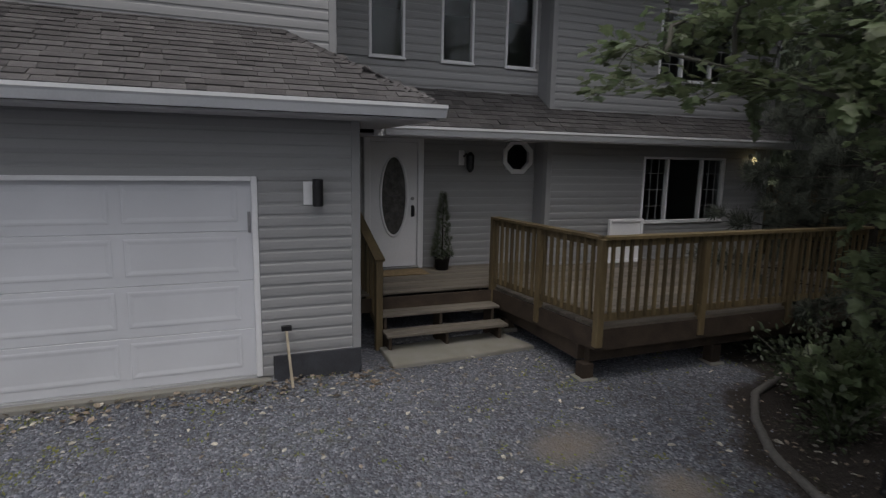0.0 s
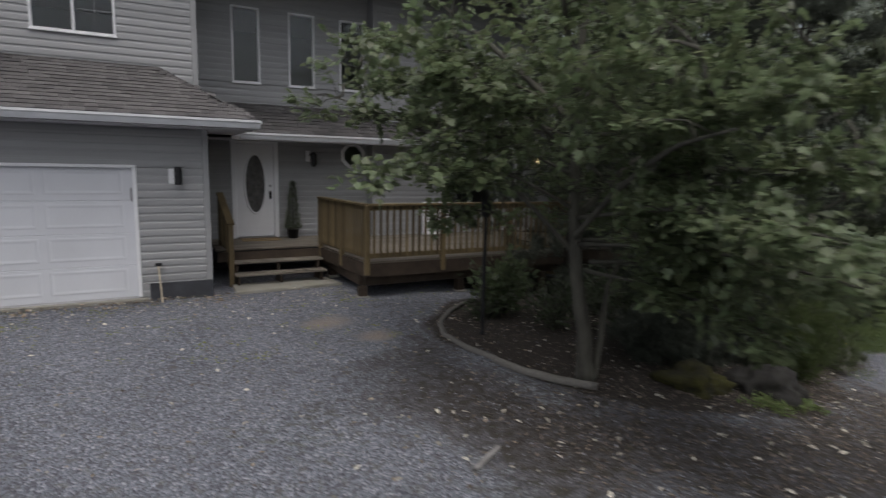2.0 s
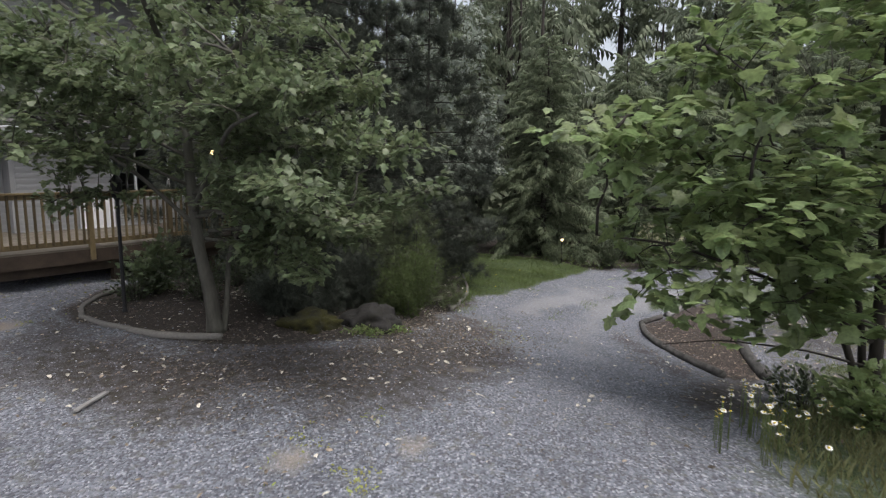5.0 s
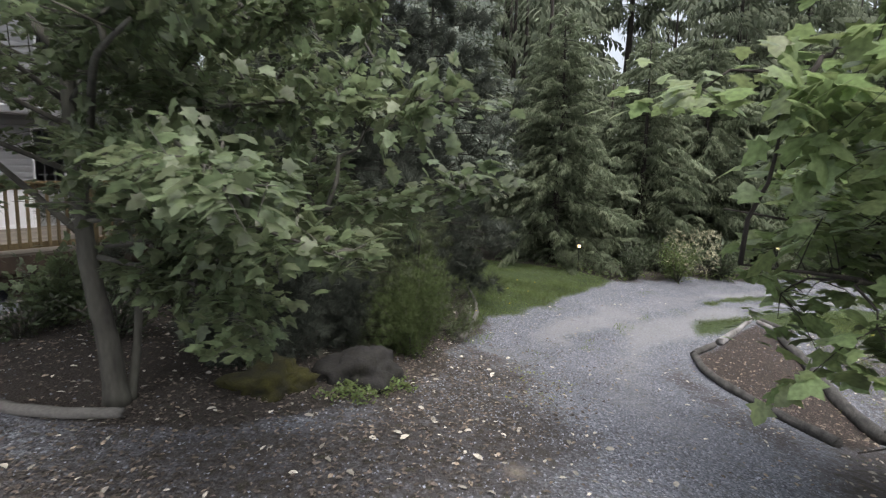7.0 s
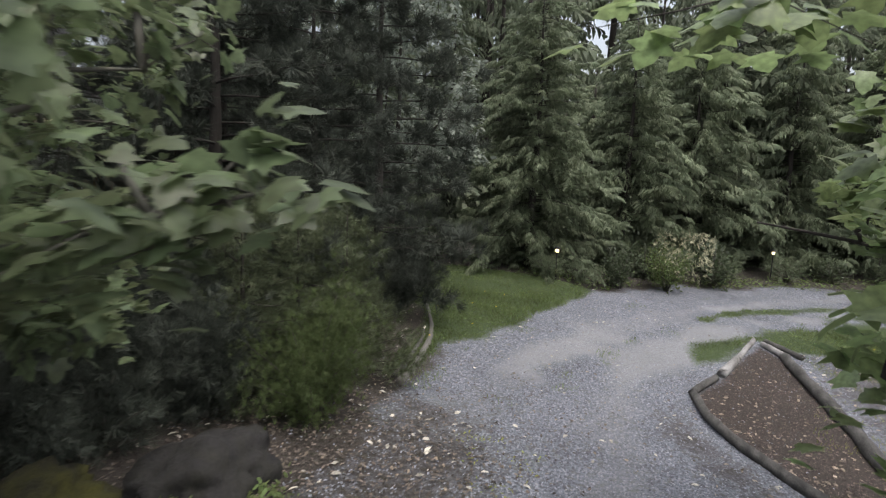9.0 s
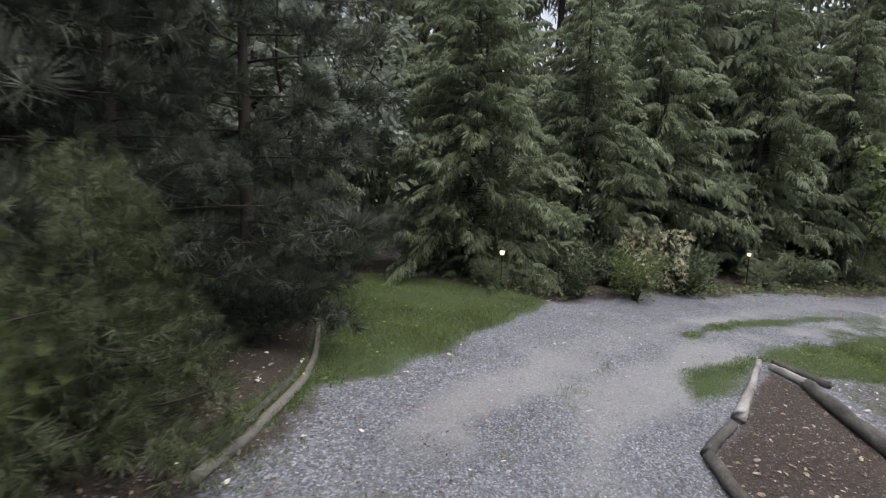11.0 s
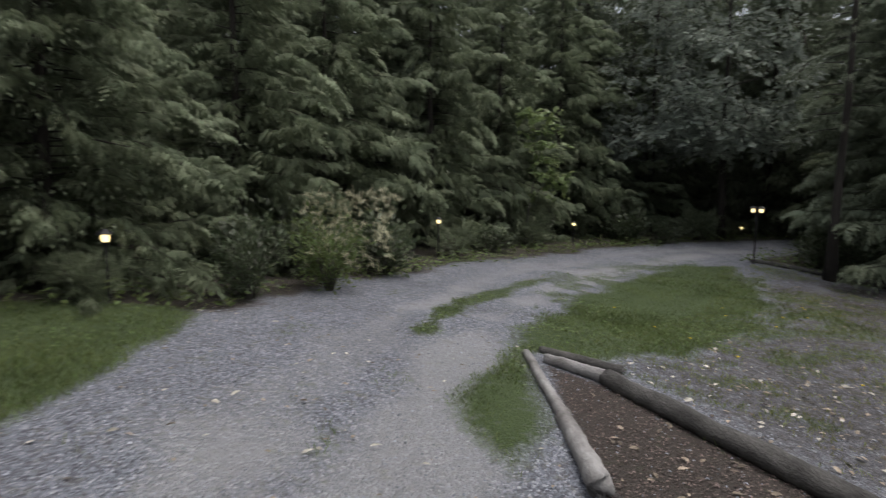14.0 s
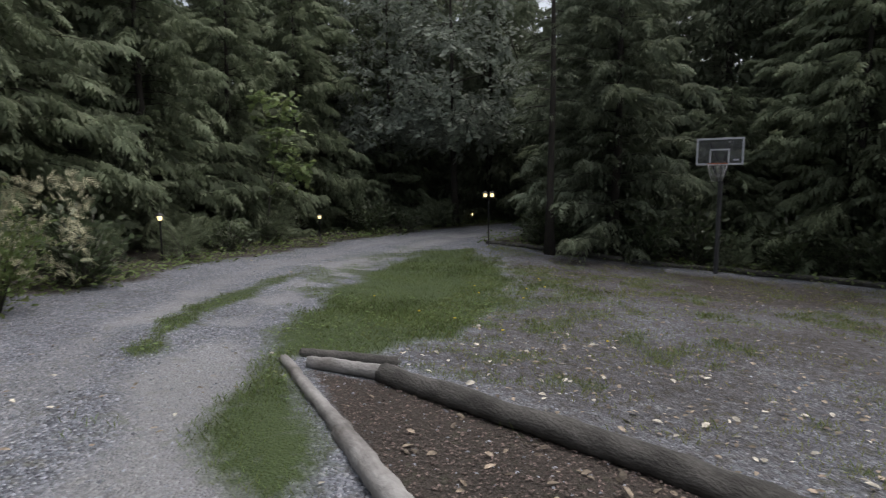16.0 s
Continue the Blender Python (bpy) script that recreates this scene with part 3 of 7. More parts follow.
def front_wall(name, x0, x1, z0, z1, y, openings, label, thick=0.16):
    """A sided wall that faces -y, with openings (x0, x1, z0, z1) through it."""
    xs = sorted({x0, x1, *[v for o in openings for v in o[:2] if x0 < v < x1]})
    zs = sorted({z0, z1, *[v for o in openings for v in o[2:] if z0 < v < z1]})
    bm = bmesh.new()
    for xa, xb in zip(xs, xs[1:]):
        za = None
        for a, b in list(zip(zs, zs[1:])) + [(z1, None)]:
            hole = b is None or any(o[0] < (xa + xb) / 2 < o[1] and o[2] < (a + b) / 2 < o[3] for o in openings)
            if not hole and za is None:
                za = a
            if hole and za is not None:
                box(bm, xa, xb, y + 0.002, y + thick, za, a)
                za = None
    wall = tagged(part(name, bm, M_SHEATH), label, "wall", kind="structure")
    k0 = int(math.floor(z0 / LAP)) - 1
    shared = {}
    for k in range(k0, int(z1 / LAP) + 1):
        lo, hi = max(z0, k * LAP), min(z1, (k + 1) * LAP)
        if hi - lo < 0.004:
            continue
        cuts = sorted({lo, hi, *[v for o in openings for v in o[2:] if lo + 0.004 < v < hi - 0.004]})
        for a, b in zip(cuts, cuts[1:]):
            spans, at = [], x0
            for o in sorted(openings):
                if o[2] < (a + b) / 2 < o[3]:
                    if o[0] > at + 0.01:
                        spans.append((at, o[0]))
                    at = max(at, o[1])
            if at < x1 - 0.01:
                spans.append((at, x1))
            for sa, sb in spans:
                fa, fb = (a - k * LAP) / LAP, (b - k * LAP) / LAP
                key = (round(sb - sa, 3), round(fa, 2), round(fb, 2))
                if key not in shared:
                    bm = bmesh.new()
                    prof = [(0.0, 0.0), (0.018, 0.0), (0.018, 0.35), (0.015, 0.62), (0.006, 0.74), (0.004, 1.0), (0.0, 1.0)]
                    ring = []
                    for d, f in prof:
                        g = min(max(f, fa), fb)
                        ring.append((-d, (g - fa) * LAP))
                    ends = [[bm.verts.new((x, d, z)) for d, z in ring] for x in (0, sb - sa)]
                    n = len(ring)
                    for i in range(n):
                        bm.faces.new((ends[0][i], ends[1][i], ends[1][(i + 1) % n], ends[0][(i + 1) % n]))
                    bm.faces.new(ends[0][::-1])
                    bm.faces.new(ends[1])
                    bmesh.ops.remove_doubles(bm, verts=bm.verts, dist=1e-5)
                    bmesh.ops.recalc_face_normals(bm, faces=bm.faces)
                    me = bpy.data.meshes.new("siding_board")
                    bm.to_mesh(me)
                    bm.free()
                    shared[key] = me
                board = put("siding_board", shared[key], M_SIDING, wall)
                board.location = (sa, y + 0.001, a)
    return wall


def window(name, x0, x1, z0, z1, y, label, bars=(), grid=(), trim=0.042):
    """A white framed window in the opening x0..x1, z0..z1; bars: mullions; grid: (x0, x1, columns, rows) of muntins."""
    w = thing(name, (x0 + x1) / 2, y, z0, label, "window", kind="structure")
    cx = (x0 + x1) / 2
    bm = bmesh.new()
    for a in ((x0, x0 + trim, z0, z1), (x1 - trim, x1, z0, z1), (x0 + trim, x1 - trim, z1 - trim, z1), (x0 + trim, x1 - trim, z0, z0 + trim)):
        box(bm, a[0] - cx, a[1] - cx, -0.035, 0.08, a[2] - z0, a[3] - z0, 0.006)
    part("window_frame", bm, M_WHITE, w)
    block("window_sill", x0 - cx - 0.015, x1 - cx + 0.015, -0.055, -0.036, -0.018, 0.012, M_WHITE, w, bevel=0.005)
    edges = [x0 + trim, *bars, x1 - trim]
    for b in bars:
        block("mullion", b - cx - 0.021, b - cx + 0.021, -0.025, 0.07, trim, z1 - z0 - trim, M_WHITE, w, bevel=0.005)
    for a, b in zip(edges, edges[1:]):
        p = block("pane", a - cx + 0.01, b - cx - 0.01, 0.030, 0.038, trim * 0.8, z1 - z0 - trim * 0.8, M_GLASS, w)
        p.visible_shadow = False
    for gx0, gx1, cols, rows in grid:
        for c in range(1, cols):
            gx = gx0 + (gx1 - gx0) * c / cols - cx
            block("muntin", gx - 0.005, gx + 0.005, 0.018, 0.028, trim, z1 - z0 - trim, M_SHEATH, w)
        for r in range(1, rows):
            gzz = (z1 - z0) * r / rows
            block("muntin", gx0 - cx + 0.03, gx1 - cx - 0.03, 0.019, 0.029, gzz - 0.005, gzz + 0.005, M_SHEATH, w)
    return w


YE, YW, YG = 2.65, 2.25, 1.2
GD = (-5.97, -1.09, -0.02, 2.13)
wall_garage = front_wall("wall_garage", -7.0, -0.09, -0.08, 2.80, 0.0, [GD, (-0.97, 0.1, -0.2, 0.215)], "grey lap-sided garage front wall")
wall_entry = front_wall("wall_entry", 0.0, 3.80, 0.50, 2.78, YE, [(0.73, 1.66, 0.55, 2.68), (3.22, 3.68, 2.215, 2.675)], "grey lap-sided wall of the recessed porch")
wall_wing = front_wall("wall_wing", 3.90, 9.0, 0.30, 2.80, YW, [(5.88, 7.90, 1.27, 2.50)], "grey lap-sided wall behind the deck")
wall_upper_garage = front_wall("wall_upper_garage", -7.0, -0.10, 3.4, 6.3, YG, [(-2.51, -1.28, 4.33, 5.55)], "grey lap-sided upper wall over the garage roof")
UPW = [(0.78, 1.36), (1.97, 2.55), (3.13, 3.72)]
wall_upper_entry = front_wall("wall_upper_entry", -0.1, 3.80, 3.3, 6.3, YE, [(a, b, 3.93, 5.5) for a, b in UPW], "grey lap-sided upper wall with tall windows")
wall_upper_wing = front_wall("wall_upper_wing", 3.90, 9.0, 3.15, 6.3, YW, [(6.05, 7.86, 3.88, 5.1)], "grey lap-sided upper wall of the wing")


def corner_trim(name, x, y, z0, z1, label, w=0.10):
    return tagged(block(name, x, x + w, y - 0.022, y + 0.10, z0, z1, M_SIDING, None, "", 0.006), label, "trim", kind="structure")


corner_trim("trim_garage", -0.09, 0.0, -0.08, 2.80, "grey vinyl corner post of the garage")
corner_trim("trim_wing", 3.80, YW, 0.3, 2.80, "grey vinyl corner post of the wing")
corner_trim("trim_wing_end", 9.0, YW, 0.0, 6.3, "grey vinyl corner post at the wing's end")
corner_trim("trim_upper_garage", -0.10, YG, 3.3, 6.3, "grey vinyl corner post of the upper wall")
corner_trim("trim_upper_wing", 3.80, YW, 3.1, 6.3, "grey vinyl corner post of the upper wing")
# return walls, back and sides of the shell, and ceilings
tagged(block("wall_wing_return", 3.802, 3.96, YW + 0.10, YE + 0.16, 0.3, 6.3, M_SHEATH), "narrow grey return wall of the wing", "wall", kind="structure")
tagged(block("wall_garage_side", -0.16, 0.0, 0.10, YE + 0.16, -0.15, 2.80, M_SHEATH), "grey garage side wall beside the steps", "wall", kind="structure")
tagged(block("wall_upper_side", -0.16, -0.004, YG + 0.10, YE + 0.16, 2.9, 6.3, M_SHEATH), "grey side wall of the upper storey", "wall", kind="structure")
tagged(block("wall_west", -7.16, -7.0, 0.0, 9.0, -0.15, 6.3, M_SHEATH), "grey end wall of the house", "wall", kind="structure")
tagged(block("wall_east", 8.94, 9.098, YW + 0.10, 9.0, -0.15, 6.3, M_SHEATH), "grey end wall of the house", "wall", kind="structure")
tagged(block("wall_north", -7.16, 9.098, 9.0, 9.16, -0.15, 6.3, M_SHEATH), "grey back wall of the house", "wall", kind="structure")
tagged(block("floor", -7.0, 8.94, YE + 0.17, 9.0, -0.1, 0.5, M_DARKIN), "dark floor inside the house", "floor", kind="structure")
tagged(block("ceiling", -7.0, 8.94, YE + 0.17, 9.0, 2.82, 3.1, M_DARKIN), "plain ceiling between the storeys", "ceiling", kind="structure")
tagged(block("foundation", -0.965, 0.012, -0.03, 0.09, -0.2, 0.213, M_PARGE, None, "", 0.008), "dark painted concrete foundation under the siding", "foundation", kind="structure")
tagged(block("foundation_wing", 3.8, 9.098, YW + 0.004, YW + 0.16, -0.3, 0.298, M_PARGE), "dark foundation behind the deck", "foundation", kind="structure")
tagged(block("foundation_entry", 0.0, 3.79, YE + 0.004, YE + 0.16, -0.3, 0.498, M_PARGE), "dark foundation behind the porch", "foundation", kind="structure")
tagged(block("garage_sill", -6.2, -1.0, -0.10, 0.25, -0.2, -0.022, M_CONCRETE, None, "", 0.01), "worn concrete sill under the garage door", "sill", kind="structure")

window("window_1", -2.51, -1.28, 4.33, 5.55, YG, "white sliding window over the garage roof", bars=(-1.9,), grid=((-1.87, -1.30, 2, 3),))
for i, (a, b) in enumerate(UPW):
    window("window_%d" % (i + 2), a, b, 3.93, 5.5, YE, "tall narrow white-framed upper window")
window("window_5", 6.05, 7.86, 3.88, 5.1, YW, "white-framed upper window behind the maple", bars=(6.6, 7.3), grid=((6.08, 6.6, 2, 4), (7.3, 7.83, 2, 4)))
window("window_6", 5.88, 7.90, 1.27, 2.50, YW, "white three-part window with gridded side panes", bars=(6.47, 7.32), grid=((5.92, 6.45, 3, 4), (7.34, 7.87, 3, 4)))

# garage door
gdoor = thing("door_1", -3.53, 0.05, 0.0, "white panelled sectional garage door, shut", "garage door", kind="structure")
for r in range(4):
    bm = bmesh.new()
    z0, z1 = r * 0.532 + 0.0, (r + 1) * 0.532 - 0.002
    box(bm, -2.39, 2.39, 0.0, 0.045, z0, z1, 0.006)
    for c in range(4):
        a = -2.44 + 0.1 + c * 1.172
        p0, p1, q0, q1 = a, a + 1.07, z0 + 0.10, z1 - 0.05
        last = None
        for inset, dy in ((0.0, 0.0005), (0.010, -0.005), (0.028, -0.006), (0.060, 0.0035), (0.11, 0.0045)):
            ring = [bm.verts.new((x, dy, z)) for x, z in ((p0 + inset, q0 + inset), (p1 - inset, q0 + inset), (p1 - inset, q1 - inset), (p0 + inset, q1 - inset))]
            for v in ring:
                v.co.y = -0.001 - 0.5 * (0.0045 - v.co.y)
            if last:
                for i in range(4):
                    bm.faces.new((last[i], last[(i + 1) % 4], ring[(i + 1) % 4], ring[i]))
            last = ring
        bm.faces.new(last)
    part("door_section", bm, M_DOORWHITE, gdoor)
for name, q in (("jamb_trim", (2.385, 2.445, 0.0, 2.17)), ("jamb_trim", (-2.445, -2.385, 0.0, 2.17)), ("head_trim", (-2.384, 2.384, 2.122, 2.17))):
    block(name, q[0], q[1], -0.085, 0.04, q[2], q[3], M_WHITE, gdoor, bevel=0.006)
block("track_bracket", 2.345, 2.375, -0.014, -0.001, 1.58, 1.80, M_METAL, gdoor, "dull metal bracket", bevel=0.003)
block("weather_seal", -2.39, 2.39, -0.005, 0.05, -0.02, -0.001, M_SOFFIT, gdoor)

# front door with oval glass
fdoor = thing("door_2", 1.195, YE, 0.60, "white front door with a tall oval glass, shut", "door", kind="structure")
bm = bmesh.new()
for q in ((-0.50, -0.40, -0.04, 2.12), (0.40, 0.50, -0.04, 2.12), (-0.40, 0.40, 2.045, 2.12)):
    box(bm, q[0], q[1], -0.045, 0.12, q[2], q[3], 0.008)
part("door_frame", bm, M_WHITE, fdoor)
bm = bmesh.new()
segs, oa, ob_, ozc = 40, 0.20, 0.63, 1.17
out_pts = []
for k in range(segs):
    t = 2 * math.pi * k / segs
    cx, cz = math.cos(t), math.sin(t)
    s = min(0.395 / max(abs(cx), 1e-6), (0.86 if cz > 0 else 1.16) / max(abs(cz), 1e-6))
    out_pts.append((cx * s, ozc + cz * s, cx * oa, ozc + cz * ob_))
for yy, flip in ((-0.005, False), (0.04, True)):
    o = [bm.verts.new((p[0], yy, min(max(p[1], 0.01), 2.035))) for p in out_pts]
    i = [bm.verts.new((p[2], yy, p[3])) for p in out_pts]
    for k in range(segs):
        f = (o[k], o[(k + 1) % segs], i[(k + 1) % segs], i[k])
        bm.faces.new(f[::-1] if flip else f)
    corner = [bm.verts.new((x, yy, z)) for x, z in ((-0.395, 0.01), (0.395, 0.01), (0.395, 2.035), (-0.395, 2.035))]
part("door_leaf", bm, M_WHITE, fdoor)
block("leaf_edge", -0.398, -0.36, -0.002, 0.036, 0.006, 2.04, M_WHITE, fdoor)
block("leaf_edge", 0.36, 0.398, -0.002, 0.036, 0.006, 2.04, M_WHITE, fdoor)
block("leaf_rail", -0.36, 0.36, -0.002, 0.036, 0.006, 0.30, M_WHITE, fdoor)
block("leaf_rail", -0.36, 0.36, -0.002, 0.036, 1.95, 2.04, M_WHITE, fdoor)
bm = bmesh.new()
rings = []
for rr, dy in ((1.0, -0.004), (1.02, -0.026), (1.10, -0.030), (1.16, -0.022), (1.18, -0.004)):
    rings.append([bm.verts.new((math.cos(2 * math.pi * k / segs) * (oa + (rr - 1) * 0.28), dy, ozc + math.sin(2 * math.pi * k / segs) * (ob_ + (rr - 1) * 0.28))) for k in range(segs)])
for a, b in zip(rings, rings[1:]):
    for k in range(segs):
        bm.faces.new((a[k], b[k], b[(k + 1) % segs], a[(k + 1) % segs]))
part("oval_trim", bm, M_WHITE, fdoor, "", True)
bm = bmesh.new()
for yy in (0.010, 0.018):
    f = bm.faces.new([bm.verts.new((math.cos(2 * math.pi * k / segs) * (oa + 0.01), yy, ozc + math.sin(2 * math.pi * k / segs) * (ob_ + 0.01))) for k in range(segs)])
glass = part("oval_glass", bm, M_OVAL, fdoor, "dark oval glass with thin lead lines")
glass.visible_shadow = False
bm = bmesh.new()
for zc, hw in ((1.17, 0.19), (1.45, 0.17), (0.88, 0.17)):
    box(bm, -hw, hw, 0.002, 0.008, zc - 0.004, zc + 0.004)
for s in (-1, 1):
    beam(bm, (s * 0.19, 0.005, 1.17), (0, 0.005, 1.62), 0.004, 0.005)
    beam(bm, (s * 0.19, 0.005, 1.17), (0, 0.005, 0.72), 0.004, 0.005)
part("lead_line", bm, M_PARGE, glass)
bm = bmesh.new()
box(bm, 0.295, 0.345, -0.022, -0.003, 0.83, 1.02, 0.008)
box(bm, 0.30, 0.34, -0.075, -0.055, 0.84, 1.0, 0.008)
box(bm, 0.312, 0.328, -0.06, -0.02, 0.975, 0.995)
box(bm, 0.312, 0.328, -0.06, -0.02, 0.845, 0.865)
part("door_handle", bm, M_BLACK, fdoor, "dark metal handle set")
part("deadbolt", lathe(bmesh.new(), [(0.0, -0.004), (0.03, -0.004), (0.028, 0.02), (0.0, 0.022)][1:3], 14), M_METAL, fdoor).matrix_local = pose(0.32, -0.003, 1.13, 90, 0, 0)
block("threshold", -0.42, 0.42, -0.09, 0.10, -0.05, -0.002, M_METAL, fdoor, "worn metal threshold", bevel=0.006)

# octagonal window
octo = thing("window_7", 3.45, YE, 2.445, "small octagonal white-framed window", "window", kind="structure")
bm = bmesh.new()
for yy in ((-0.035, 0.06),):
    rings = []
    for r, dy in ((0.215, yy[1]), (0.215, yy[0]), (0.292, yy[0]), (0.292, yy[1])):
        rings.append([bm.verts.new((r * math.cos(math.pi / 8 + k * math.pi / 4) / math.cos(math.pi / 8), dy, r * math.sin(math.pi / 8 + k * math.pi / 4) / math.cos(math.pi / 8))) for k in range(8)])
    for i in range(4):
        a, b = rings[i], rings[(i + 1) % 4]
        for k in range(8):
            bm.faces.new((a[k], a[(k + 1) % 8], b[(k + 1) % 8], b[k]))
bmesh.ops.recalc_face_normals(bm, faces=bm.faces)
part("window_frame", bm, M_WHITE, octo)
bm = bmesh.new()
for yy in (0.02, 0.028):
    bm.faces.new([bm.verts.new((0.222 * math.cos(math.pi / 8 + k * math.pi / 4) / math.cos(math.pi / 8), yy, 0.222 * math.sin(math.pi / 8 + k * math.pi / 4) / math.cos(math.pi / 8))) for k in range(8)])
part("pane", bm, M_GLASS, octo).visible_shadow = False


# roofs: shingle courses over a deck, gutters and soffits
def shingle_mesh(w, h, t):
    bm = box(bmesh.new(), 0, w, 0, h, 0, t)
    for v in bm.verts:
        if v.co.y > h / 2:
            v.co.z -= t * 0.9
    me = bpy.data.meshes.new("shingle")
    bm.to_mesh(me)
    bm.free()
    return me


SHINGLES = [shingle_mesh(w, 0.19, t) for w, t in ((0.20, 0.010), (0.27, 0.014), (0.33, 0.018), (0.16, 0.020))]


def shingled(roof, origin, across, upward, width, run, near=None, keep=None):
    """Courses of shingles on a slope: origin at the lower left, across and upward unit vectors; near: the stretch built one by one."""
    across, upward = Vector(across).normalized(), Vector(upward).normalized()
    normal = across.cross(upward)
    if normal.z < 0:
        normal = -normal
    base = Matrix((across, upward, normal)).transposed().to_4x4()
    rest = []
    rnd = random.Random(len(SHINGLES) + int(width * 10))
    row, d = 0, 0.0
    while d < run:
        s = -rnd.random() * 0.2
        while s < width:
            k = rnd.randrange(4)
            w = (0.20, 0.27, 0.33, 0.16)[k]
            mid = (s + w / 2, d + 0.07)
            if keep is None or keep(*mid):
                m = Matrix.Translation(Vector(origin) + across * s + upward * d + normal * (0.006 + 0.003 * rnd.random())) @ base
                if near and near(*mid):
                    ob = put("shingle", SHINGLES[k], M_SHINGLE, roof)
                    ob.matrix_local = m
                else:
                    vs = np.array([m @ v.co for v in SHINGLES[k].vertices])
                    rest.append((vs, np.array([list(p.vertices) for p in SHINGLES[k].polygons])))
            s += w + 0.006
        row += 1
        d += 0.142
    if rest:
        V, F = join(rest)
        tagged(put("shingle_field", tri_mesh("shingle_field", V, F), M_SHINGLE_J, roof), kind="stuff")


def slope(name, quad, label, thick=0.08):
    """A roof deck from four corners, with depth."""
    bm = bmesh.new()
    top = [bm.verts.new(p) for p in quad]
    low = [bm.verts.new((p[0], p[1], p[2] - thick)) for p in quad]
    n = len(quad)
    bm.faces.new(top)
    bm.faces.new(low[::-1])
    for k in range(n):
        bm.faces.new((top[k], low[k], low[(k + 1) % n], top[(k + 1) % n]))
    bmesh.ops.recalc_face_normals(bm, faces=bm.faces)
    return tagged(part(name, bm, M_SHINGLE_J), label, "roof", kind="structure")


def gutter(name, a, b, label):
    """A K-style gutter from a to b along its back top edge, opening outward to the right of a->b."""
    a, b = Vector(a), Vector(b)
    d = (b - a).normalized()
    o = Vector((d.y, -d.x, 0))
    prof = [(0, 0), (0, -0.13), (0.07, -0.13), (0.085, -0.10), (0.105, -0.055), (0.125, -0.035), (0.125, 0.0), (0.108, 0.0), (0.108, -0.02), (0.01, -0.11), (0.01, 0)]
    bm = bmesh.new()
    ends = [[bm.verts.new(p + o * x + Vector((0, 0, z))) for x, z in prof] for p in (a, b)]
    n = len(prof)
    for k in range(n):
        bm.faces.new((ends[0][k], ends[0][(k + 1) % n], ends[1][(k + 1) % n], ends[1][k]))
    bm.faces.new(ends[0][:7][::-1])
    bm.faces.new(ends[1][:7])
    bmesh.ops.recalc_face_normals(bm, faces=bm.faces)
    return tagged(part(name, bm, M_GUTTER), label, "gutter", kind="structure")


EX, EY, EZ = 0.66, -0.58, 2.93          # garage eave corner, at the roof edge
K1, K2 = 0.53, 0.70                     # slopes of the front and the side
zt = EZ + K1 * (YG - EY)
hx = EX - (zt - EZ) / K2
r1 = slope("roof_garage_front", [(-7.4, EY, EZ), (EX, EY, EZ), (hx, YG, zt), (-7.4, YG, zt)], "grey asphalt-shingled garage roof skirt with lifting edge tabs")
shingled(r1, (-7.4, EY - 0.03, EZ), (1, 0, 0), (0, 1, K1), EX + 7.4, (YG - EY) * math.hypot(1, K1) + 0.03,
         near=lambda s, d: s > 4.2, keep=lambda s, d: s - 7.4 < EX - d / math.hypot(1, K1) * (EX - hx) / (YG - EY) - 0.02)
r2 = slope("roof_garage_side", [(EX, EY, EZ), (EX, YE, EZ), (hx, YE, zt), (hx, YG, zt)], "grey asphalt-shingled side slope of the garage roof")
shingled(r2, (EX + 0.03, EY, EZ), (0, 1, 0), (-1, 0, K2), YE - EY, 1.4, near=None, keep=lambda s, d: s > d / math.hypot(1, K2) * (YG - EY) / (EX - hx) + 0.05)
# hip caps, a little lifted one over the other
hip_a, hip_b = Vector((EX, EY, EZ)), Vector((hx, YG, zt))
caps = tagged(new("hip_caps"), "row of lifted shingle caps along the roof hip", "roof", kind="structure")
for k in range(15):
    p = hip_a.lerp(hip_b, k / 15)
    ax = (hip_b - hip_a).normalized()
    bm = bmesh.new()
    c0 = [(-0.13, -0.075), (0, 0.0), (0.13, -0.075)]
    side = ax.cross(Vector((0, 0, 1))).normalized()
    lo = [bm.verts.new(p + side * a + Vector((0, 0, 0.045 + b + 0.012))) for a, b in c0]
    hi = [bm.verts.new(p + ax * 0.24 + side * a * 0.9 + Vector((0, 0, 0.03 + b))) for a, b in c0]
    lo2 = [bm.verts.new(v.co - Vector((0, 0, 0.014))) for v in lo]
    for i in range(2):
        bm.faces.new((lo[i], lo[i + 1], hi[i + 1], hi[i]))
        bm.faces.new((lo2[i + 1], lo2[i], lo[i], lo[i + 1]))
    bmesh.ops.recalc_face_normals(bm, faces=bm.faces)
    part("cap", bm, M_SHINGLE, caps)
PY, PZ, KP = 1.65, 2.84, 0.64
r3 = slope("roof_porch", [(0.66, PY, PZ), (3.85, PY, PZ), (3.85, YE, PZ + KP * (YE - PY)), (0.0, YE, PZ + KP * (YE - PY)), (0.0, PY + 0.3, PZ + KP * 0.3)], "grey asphalt-shingled porch roof strip")
shingled(r3, (0.4, PY - 0.03, PZ), (1, 0, 0), (0, 1, KP), 3.45, (YE - PY) * math.hypot(1, KP), near=lambda s, d: True)
r4 = slope("roof_wing", [(3.852, PY, PZ), (9.4, PY, PZ), (9.4, YW, PZ + KP * (YW - PY)), (3.852, YW, PZ + KP * (YW - PY))], "grey asphalt-shingled roof strip over the deck wall")
